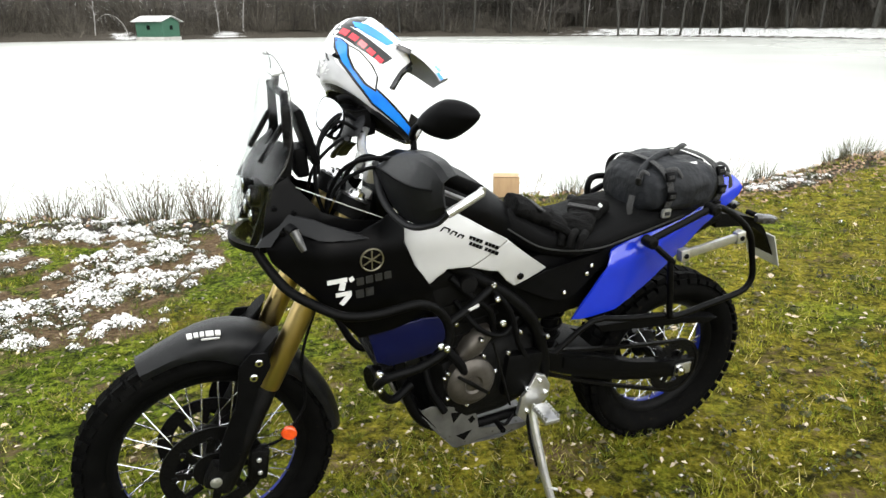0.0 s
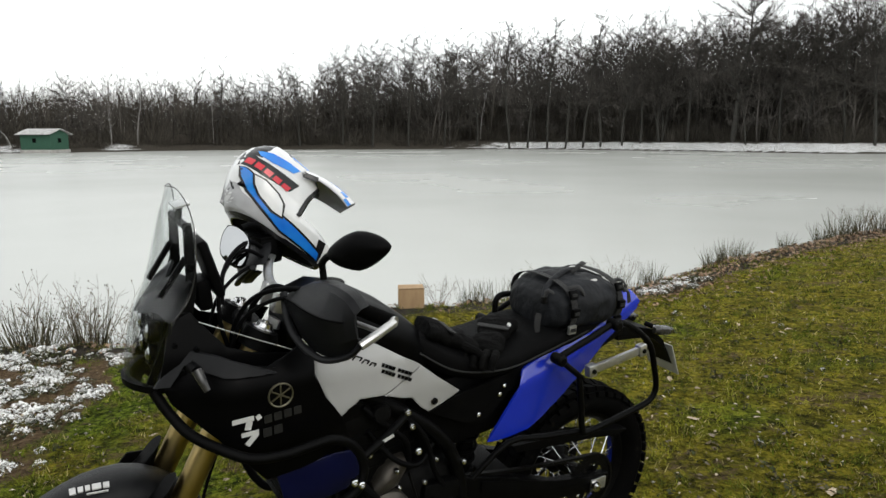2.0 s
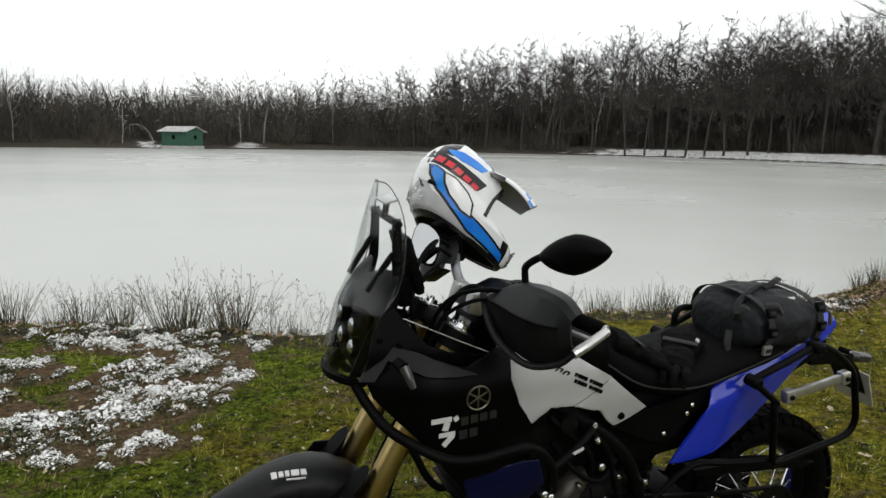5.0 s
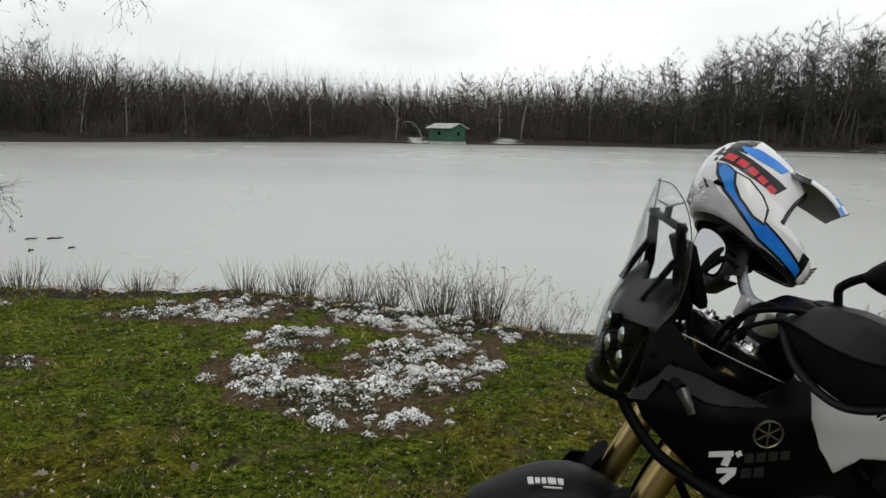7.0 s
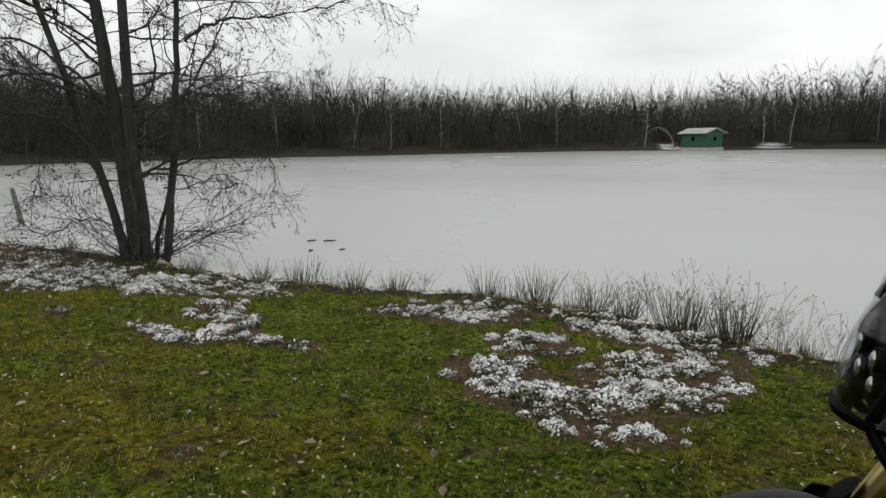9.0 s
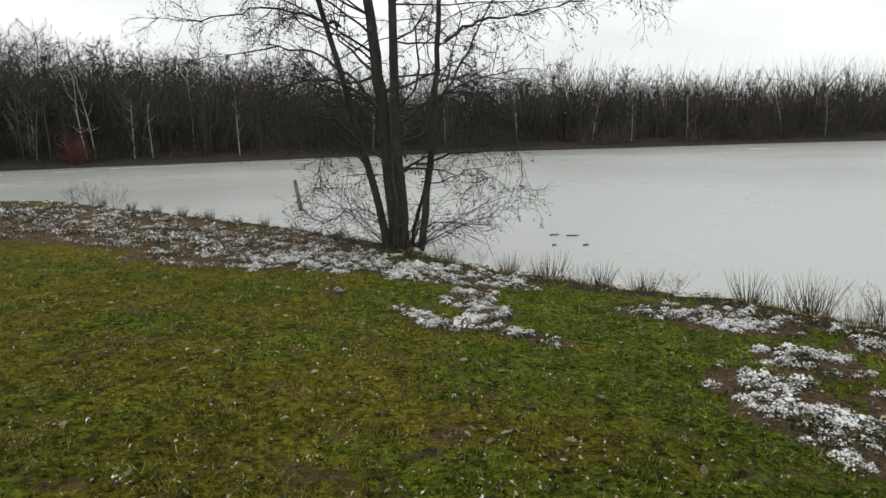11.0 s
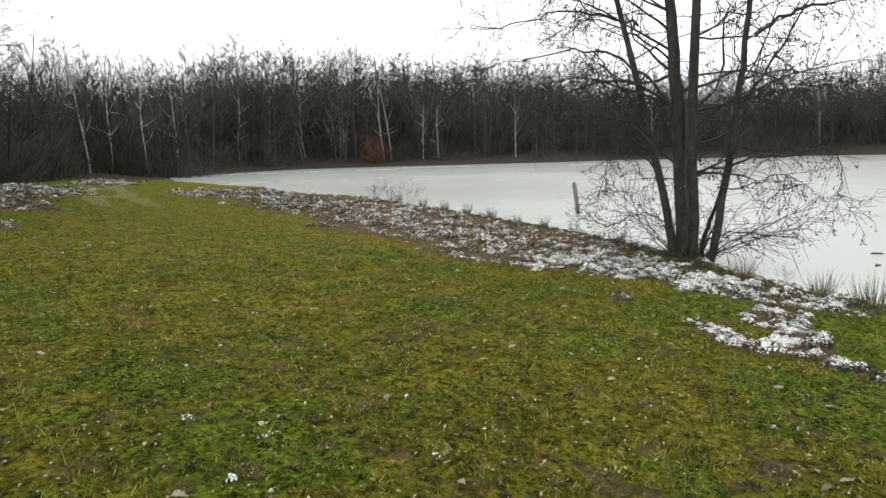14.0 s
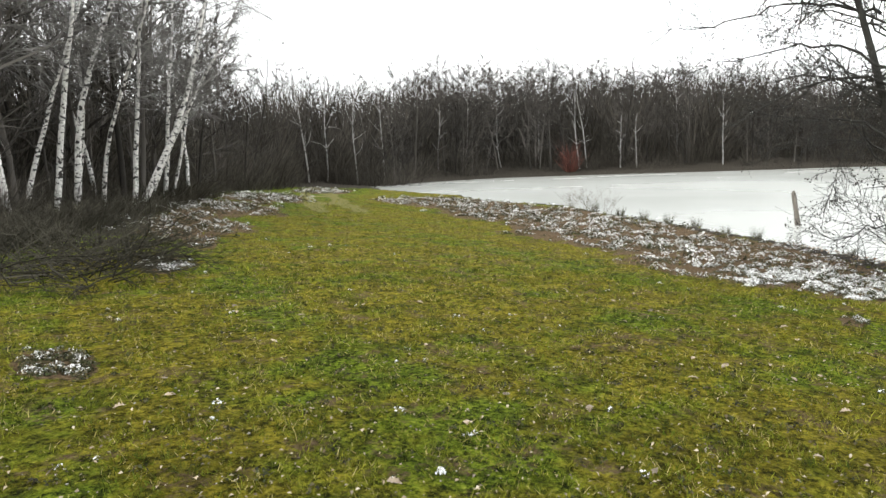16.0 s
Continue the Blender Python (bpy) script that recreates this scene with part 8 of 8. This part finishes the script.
for k, (x, y, size) in enumerate(((-6.6, -7.0, 1.0), (-7.9, -7.4, 0.9), (-7.2, -8.4, 1.2), (-9.0, -8.6, 1.1), (-6.0, -8.2, 1.0), (-10.3, -9.4, 1.0), (-8.4, -8.1, 1.2), (-9.6, -9.9, 1.2))):
    heap = thing("brushwood_heap", "low heap of dead grey branches on the grass", "brushwood", "brushwood heaps", (x, y, ground_z(x, y)), k * 70)
    tw, fine_tw = Twigs(), Twigs()
    for _ in range(40):
        a = rng.random() * 6.283
        q = 0.7 * rng.random()
        branch(rng, tw, fine_tw, (q * math.cos(a), q * math.sin(a), rng.uniform(0, 0.12)), (math.cos(a + rng.normal(0, 0.8)), math.sin(a + rng.normal(0, 0.8)), rng.uniform(0.0, 0.5)), size * rng.uniform(0.6, 1.4), 0.011, 1, 0.18, -0.05, (6,), 0.7, None, 0.4)
    part("brushwood", tw.mesh("brushwood", mat_bramble), mat_bramble, heap)["kind"] = "stuff"
    part("twig_litter", fine_tw.mesh("twig_litter", mat_bramble), mat_bramble, heap)["kind"] = "stuff"

# ---- grass, snow-dusted plants, leaves and pebbles ----
rng = np.random.default_rng(33)


def meadow_points(n, r0, r1, power=1.0, lo=-152, hi=62):
    """Places on the near land, denser close by."""
    r = r0 + (r1 - r0) * rng.random(n) ** power
    b = np.radians(rng.uniform(lo, hi, n))
    x, y = r * np.sin(b), r * np.cos(b)
    d = lake_distance(x, y)
    keep = d > 0.02
    x, y, d = x[keep], y[keep], d[keep]
    return x, y, height(x, y, d)


def snow_amount(x, y):
    best = np.full(x.shape, -1.0)
    for p in SNOW_PATCHES:
        best = np.maximum(best, in_patch(x, y, p))
    return best


def blades(n, r0, r1, power, length, width):
    x, y, z = meadow_points(n, r0, r1, power)
    soil = snow_amount(x, y) > -0.05
    tuft = wobble(x, y, 5.3, 1.0) + 0.6 * wobble(x, y, 13.0, 3.0)
    keep = ((tuft + 0.5 * wobble(x, y, 29.0, 6.0) > -0.05) | (rng.random(len(x)) < 0.14)) & (~soil | (rng.random(len(x)) < 0.15))
    x, y, z, tuft = x[keep], y[keep], z[keep], tuft[keep]
    m = len(x)
    r = np.hypot(x, y)
    ln = length * rng.uniform(0.45, 1.2, m) * (1 + 0.55 * np.clip(tuft, -0.6, 1.2))
    wd = width * rng.uniform(0.6, 1.4, m) * (0.7 + 0.12 * r)
    a = rng.random(m) * 6.283
    lean = rng.uniform(0.3, 1.6, m)
    ways = np.column_stack([lean * np.cos(a), lean * np.sin(a), np.ones(m)])
    return slivers(rng, np.column_stack([x, y, z - 0.004]), ways, ln, wd)


mat_blade = material("green_grass_blades", (0.068, 0.100, 0.008), (0.205, 0.198, 0.021), scale=1.3, rough=0.8, island=0.8, spec=0.08)
mat_straw = material("dead_straw_blades", (0.46, 0.39, 0.17), (0.28, 0.23, 0.08), scale=2.0, rough=0.85, island=0.5, spec=0.08)
v, f = blades(330000, 0.9, 11.0, 1.2, 0.042, 0.0021)
tagged(new("grass", mesh_from("grass", v, f, mat_blade)), "short mossy winter grass", "grass", kind="stuff")
v, f = blades(70000, 0.9, 14.0, 1.1, 0.046, 0.0019)
tagged(new("dead_grass", mesh_from("dead_grass", v, f, mat_straw)), "pale dead grass blades among the green", "grass", kind="stuff")
v, f = blades(80000, 9.0, 36.0, 1.3, 0.07, 0.0030)
tagged(new("far_grass", mesh_from("far_grass", v, f, mat_blade)), "grass further off on the meadow", "grass", kind="stuff")


def tufts(n, r0, r1, per, length, width):
    """Clumps of longer blades that fan out from one foot."""
    x, y, z = meadow_points(n, r0, r1, 0.9)
    keep = snow_amount(x, y) < 0.1
    x, y, z = x[keep], y[keep], z[keep]
    size = rng.uniform(0.5, 1.4, len(x))
    own = np.repeat(np.arange(len(x)), per)
    m = len(own)
    a, q = rng.random(m) * 6.283, rng.random(m)
    ways = np.column_stack([q * 1.5 * np.cos(a), q * 1.5 * np.sin(a), np.ones(m)]) + rng.normal(0, 0.2, (m, 3))
    foot = np.column_stack([x[own] + 0.035 * size[own] * q * np.cos(a), y[own] + 0.035 * size[own] * q * np.sin(a), z[own] - 0.003])
    return slivers(rng, foot, ways, length * size[own] * rng.uniform(0.4, 1.2, m), width * rng.uniform(0.6, 1.4, m) * (0.7 + 0.09 * np.hypot(x, y)[own]))


mat_tuft = material("dark_green_tufts", (0.040, 0.058, 0.008), (0.120, 0.138, 0.018), scale=1.7, rough=0.75, island=0.7, spec=0.12)
v, f = tufts(4200, 1.2, 13.0, 22, 0.055, 0.0019)
tagged(new("grass_tufts", mesh_from("grass_tufts", v, f, mat_tuft)), "darker tufts of longer grass", "grass", kind="stuff")


def snow_material():
    """Leaves that carry snow where the frost attribute is high, and are dark green-brown elsewhere."""
    m = bpy.data.materials.new("snow_dusted_leaves")
    m.use_nodes = True
    n, l = m.node_tree.nodes, m.node_tree.links
    p = n["Principled BSDF"]
    geo, at, no, co = n.new("ShaderNodeNewGeometry"), n.new("ShaderNodeAttribute"), n.new("ShaderNodeTexNoise"), n.new("ShaderNodeTexCoord")
    l.new(co.outputs["Object"], no.inputs["Vector"])
    no.inputs["Scale"].default_value, no.inputs["Detail"].default_value = 130.0, 4
    at.attribute_name = "frost"
    leaf, mix, sharp = n.new("ShaderNodeValToRGB"), n.new("ShaderNodeMix"), n.new("ShaderNodeMath")
    e = leaf.color_ramp.elements
    e[0].color, e[1].color = (0.020, 0.018, 0.010, 1), (0.13, 0.10, 0.055, 1)
    e.new(0.5).color = (0.045, 0.055, 0.018, 1)
    l.new(geo.outputs["Random Per Island"], leaf.inputs["Fac"])
    add = n.new("ShaderNodeMath")
    add.operation = "ADD"
    l.new(at.outputs["Fac"], add.inputs[0])
    l.new(no.outputs["Fac"], add.inputs[1])
    sharp.operation, sharp.use_clamp = "MULTIPLY_ADD", True
    sharp.inputs[1].default_value, sharp.inputs[2].default_value = 4.6, -3.95
    l.new(add.outputs[0], sharp.inputs[0])
    mix.data_type = "RGBA"
    mix.inputs[7].default_value = (0.86, 0.86, 0.85, 1)
    l.new(sharp.outputs[0], mix.inputs[0])
    l.new(leaf.outputs["Color"], mix.inputs[6])
    l.new(mix.outputs[2], p.inputs["Base Color"])
    p.inputs["Roughness"].default_value, p.inputs["Specular IOR Level"].default_value = 0.85, 0.2
    return m


def rosettes(name, cx, cy, radius, tall, frost, leaf, per):
    """Domes of crumpled little leaves, frosted towards their tops."""
    k = len(cx)
    n = k * per
    own = np.repeat(np.arange(k), per)
    a, q = rng.random(n) * 6.283, np.sqrt(rng.random(n)) * (1 + rng.normal(0, 0.18, n))
    x, y = cx[own] + q * radius[own] * np.cos(a), cy[own] + q * radius[own] * np.sin(a)
    up = np.clip(1 - q * q, 0, 1) * rng.uniform(0.35, 1.0, n)
    z = height(x, y) + tall[own] * up + 0.004
    nx = np.column_stack([0.7 * q * np.cos(a), 0.7 * q * np.sin(a), np.ones(n)]) + rng.normal(0, 0.45, (n, 3))
    nx /= np.linalg.norm(nx, axis=1, keepdims=True)
    e1 = np.cross(nx, rng.normal(0, 1, (n, 3)))
    e1 /= np.linalg.norm(e1, axis=1, keepdims=True)
    e2 = np.cross(nx, e1)
    h = (leaf[own] * rng.uniform(0.5, 1.4, n))[:, None]
    mid = np.column_stack([x, y, z])
    v = np.stack([mid - e1 * h, mid + e2 * h * 0.7 + nx * h * 0.35, mid + e1 * h * 1.1 - nx * h * 0.3, mid - e2 * h * 0.7 + nx * h * 0.2], 1).reshape(-1, 3)
    me = mesh_from(name, v, np.arange(4 * n).reshape(-1, 4), mat_snow)
    value = frost[own] + 0.55 * (up - 0.3) + rng.normal(0, 0.13, n)
    me.attributes.new("frost", "FLOAT", "POINT").data.foreach_set("value", np.repeat(value, 4).astype(np.float32))
    return me


def patch_plants(name, near, far, size, cover, per, snow=0.41):
    """Rosettes inside the snow patches, with bare soil between them."""
    xs, ys, rs = [], [], []
    for p in SNOW_PATCHES:
        cx, cy, a, b, turn = p
        dist = math.hypot(cx, cy)
        if not near <= dist < far:
            continue
        r0 = size * (1 + 0.045 * max(0, dist - 6))
        n = int(cover * (2.7 * a) * (2.7 * b) / (3.1 * r0 * r0))
        u, w = rng.uniform(-1.35, 1.35, n), rng.uniform(-1.35, 1.35, n)
        c, s = math.cos(radians(turn)), math.sin(radians(turn))
        x, y = cx + u * a * c - w * b * s, cy + u * a * s + w * b * c
        gap = wobble(x, y, 5.5, 5.0) + 0.7 * wobble(x, y, 13.0, 7.0)
        keep = (in_patch(x, y, p) + rng.normal(0, 0.16, n) > 0.08) & (gap > -0.42) & (lake_distance(x, y) > 0.1)
        xs.append(x[keep])
        ys.append(y[keep])
        rs.append(np.full(keep.sum(), r0))
    x, y, r = np.concatenate(xs), np.concatenate(ys), np.concatenate(rs)
    k = len(x)
    r = r * rng.uniform(0.35, 1.25, k) * np.where(rng.random(k) < 0.07, 1.7, 1.0)
    frost = snow + 0.30 * wobble(x, y, 3.1, 2.0) + rng.normal(0, 0.17, k) - 0.08 * (y < -3) - 0.20 * (np.hypot(x + 4.0, y + 4.5) < 1.0)
    return rosettes(name, x, y, r, r * rng.uniform(0.45, 0.8, k), frost, np.clip(r * 0.145, 0.0045, 0.05), per)


mat_snow = snow_material()
tagged(new("snowy_plants", patch_plants("snowy_plants", 0, 12, 0.062, 2.3, 84, 0.37)), "low creeping plants dusted with snow on bare soil", "snowy plants", kind="stuff")
tagged(new("far_snowy_plants", patch_plants("far_snowy_plants", 12, 99, 0.085, 1.25, 30, 0.31)), "snow-dusted plants along the bank further off", "snowy plants", kind="stuff")

# scattered frosted sprigs
sx, sy, sz = meadow_points(300, 2.0, 15.0, 0.9)
k = len(sx)
tagged(new("snowy_sprigs", rosettes("snowy_sprigs", sx, sy, rng.uniform(0.018, 0.05, k), rng.uniform(0.02, 0.045, k), rng.normal(0.22, 0.14, k), rng.uniform(0.006, 0.010, k), 26)), "small sprigs of leaves dusted with snow", "sprigs", kind="stuff")

# dark low weeds in the turf
wx, wy, _ = meadow_points(2600, 1.5, 16.0, 1.1)
k = len(wx)
tagged(new("turf_weeds", rosettes("turf_weeds", wx, wy, rng.uniform(0.02, 0.055, k), rng.uniform(0.015, 0.04, k), np.full(k, -0.9), rng.uniform(0.007, 0.013, k), 13)), "flat dark green weeds in the turf", "weeds", kind="stuff")

# dead leaves
mat_leaf = material("dead_oak_leaves", (0.21, 0.155, 0.10), (0.36, 0.30, 0.22), scale=30, rough=0.7, per_object=0.6, speck=(0.10, 0.065, 0.04), speck_scale=90, spec=0.3)
mat_litter = material("bank_leaf_litter", (0.13, 0.075, 0.042), (0.26, 0.18, 0.12), scale=5, rough=0.8, island=0.6, spec=0.25)


def leaf_mesh(seed):
    """A lobed leaf that curls at its edges."""
    r2 = random.Random(seed)
    bm = bmesh.new()
    mid, left, right = [], [], []
    curl, bend = r2.uniform(0.1, 0.5), r2.uniform(-0.3, 0.5)
    for i in range(9):
        u = i / 8
        w = 0.024 * math.sin(math.pi * min(1, 0.06 + u * 0.94)) * (1.0 + 0.35 * math.cos(i * math.pi)) + 0.001
        z = 0.018 * bend * math.sin(math.pi * u) + 0.004
        mid.append(bm.verts.new((0.085 * (u - 0.5), 0.004 * math.sin(u * 5), z)))
        for side_list, s in ((left, 1), (right, -1)):
            side_list.append(bm.verts.new((0.085 * (u - 0.5) + 0.006, s * w, z + curl * w * r2.uniform(0.4, 1.2))))
    for i in range(8):
        bm.faces.new((mid[i], mid[i + 1], left[i + 1], left[i]))
        bm.faces.new((mid[i + 1], mid[i], right[i], right[i + 1]))
    bmesh.ops.solidify(bm, geom=bm.faces[:], thickness=0.0006)
    finish(bm, 60)
    me = bpy.data.meshes.new("dead_leaf")
    bm.to_mesh(me)
    bm.free()
    me.materials.append(mat_leaf)
    return me


LEAVES = [leaf_mesh(k) for k in range(5)]
x, y, z = meadow_points(390, 1.6, 9.5, 0.8)
for k in range(min(290, len(x))):
    ob = tagged(new("dead_leaf", LEAVES[k % 5]), "curled brown dead leaf on the grass", "leaf", "dead leaves on the grass")
    s = rng.uniform(0.4, 0.95)
    ob.matrix_world = pose(x[k], y[k], z[k] + 0.012, rng.uniform(-18, 18), rng.uniform(-18, 18), rng.uniform(0, 360)) @ Matrix.Diagonal((s, s, s, 1))


def litter_mesh(n, spots, size, mat=None):
    """Small bent leaves strewn along the bank."""
    x, y = spots(n)
    d = lake_distance(x, y)
    keep = d > -0.25
    x, y, d = x[keep], y[keep], d[keep]
    n = len(x)
    mid = np.column_stack([x, y, height(x, y, d) + rng.uniform(0.003, 0.03, n)])
    nx = np.column_stack([rng.normal(0, 0.4, (n, 2)), np.ones(n)])
    e1 = np.cross(nx, rng.normal(0, 1, (n, 3)))
    e1 /= np.linalg.norm(e1, axis=1, keepdims=True)
    e2 = np.cross(nx / np.linalg.norm(nx, axis=1, keepdims=True), e1)
    h = size * rng.uniform(0.5, 1.3, n)[:, None]
    q = np.stack([mid - e1 * h, mid + e2 * h * 0.5 + (0, 0, 0.006), mid + e1 * h, mid - e2 * h * 0.5 + (0, 0, 0.004)], 1).reshape(-1, 3)
    return mesh_from("leaf_litter", q, np.arange(4 * n).reshape(-1, 4), mat or mat_litter)


def along_bank(n):
    x = np.concatenate([rng.uniform(-16, 9, n // 2), rng.uniform(1.5, 9, n - n // 2)])
    y = np.interp(x, [q[0] for q in NEAR_SHORE], [q[1] for q in NEAR_SHORE]) - np.abs(rng.normal(0, 0.45, n)) * np.where(x > 1.5, 1.3, 0.6) + 0.15
    return x, y


def over_meadow(n):
    r, b = 1.5 + 20 * rng.random(n) ** 1.3, np.radians(rng.uniform(-150, 60, n))
    return r * np.sin(b), r * np.cos(b)


mat_bits = material("pale_leaf_bits", (0.17, 0.13, 0.085), (0.36, 0.31, 0.22), scale=7, rough=0.8, island=0.7, spec=0.2)
tagged(new("leaf_litter", litter_mesh(5200, along_bank, 0.030)), "red-brown leaf litter along the bank", "leaf litter", kind="stuff")
tagged(new("scattered_leaf_bits", litter_mesh(20000, over_meadow, 0.013, mat_bits)), "small dead leaf bits in the grass", "leaf litter", kind="stuff")

# pale pebbles
mat_pebble = material("pale_pebbles", (0.26, 0.24, 0.19), (0.40, 0.37, 0.31), scale=30, rough=0.7, island=0.4)
x, y, z = meadow_points(420, 1.4, 7.0, 0.9)
vs, fs = [], []
tet = np.array([(1, 0, 0), (-1, 0, 0), (0, 1, 0), (0, -1, 0), (0, 0, 1), (0, 0, -1)], float)
tri = np.array([(0, 2, 4), (2, 1, 4), (1, 3, 4), (3, 0, 4), (2, 0, 5), (1, 2, 5), (3, 1, 5), (0, 3, 5)])
for k in range(len(x)):
    s = rng.uniform(0.004, 0.011)
    vs.append(tet * (s * rng.uniform(0.8, 1.5), s, s * 0.7) + (x[k], y[k], z[k] + 0.006))
    fs.append(tri + 6 * k)
tagged(new("pebbles", mesh_from("pebbles", np.concatenate(vs), np.concatenate(fs), mat_pebble, True)), "small pale pebbles in the moss", "pebbles", kind="stuff")
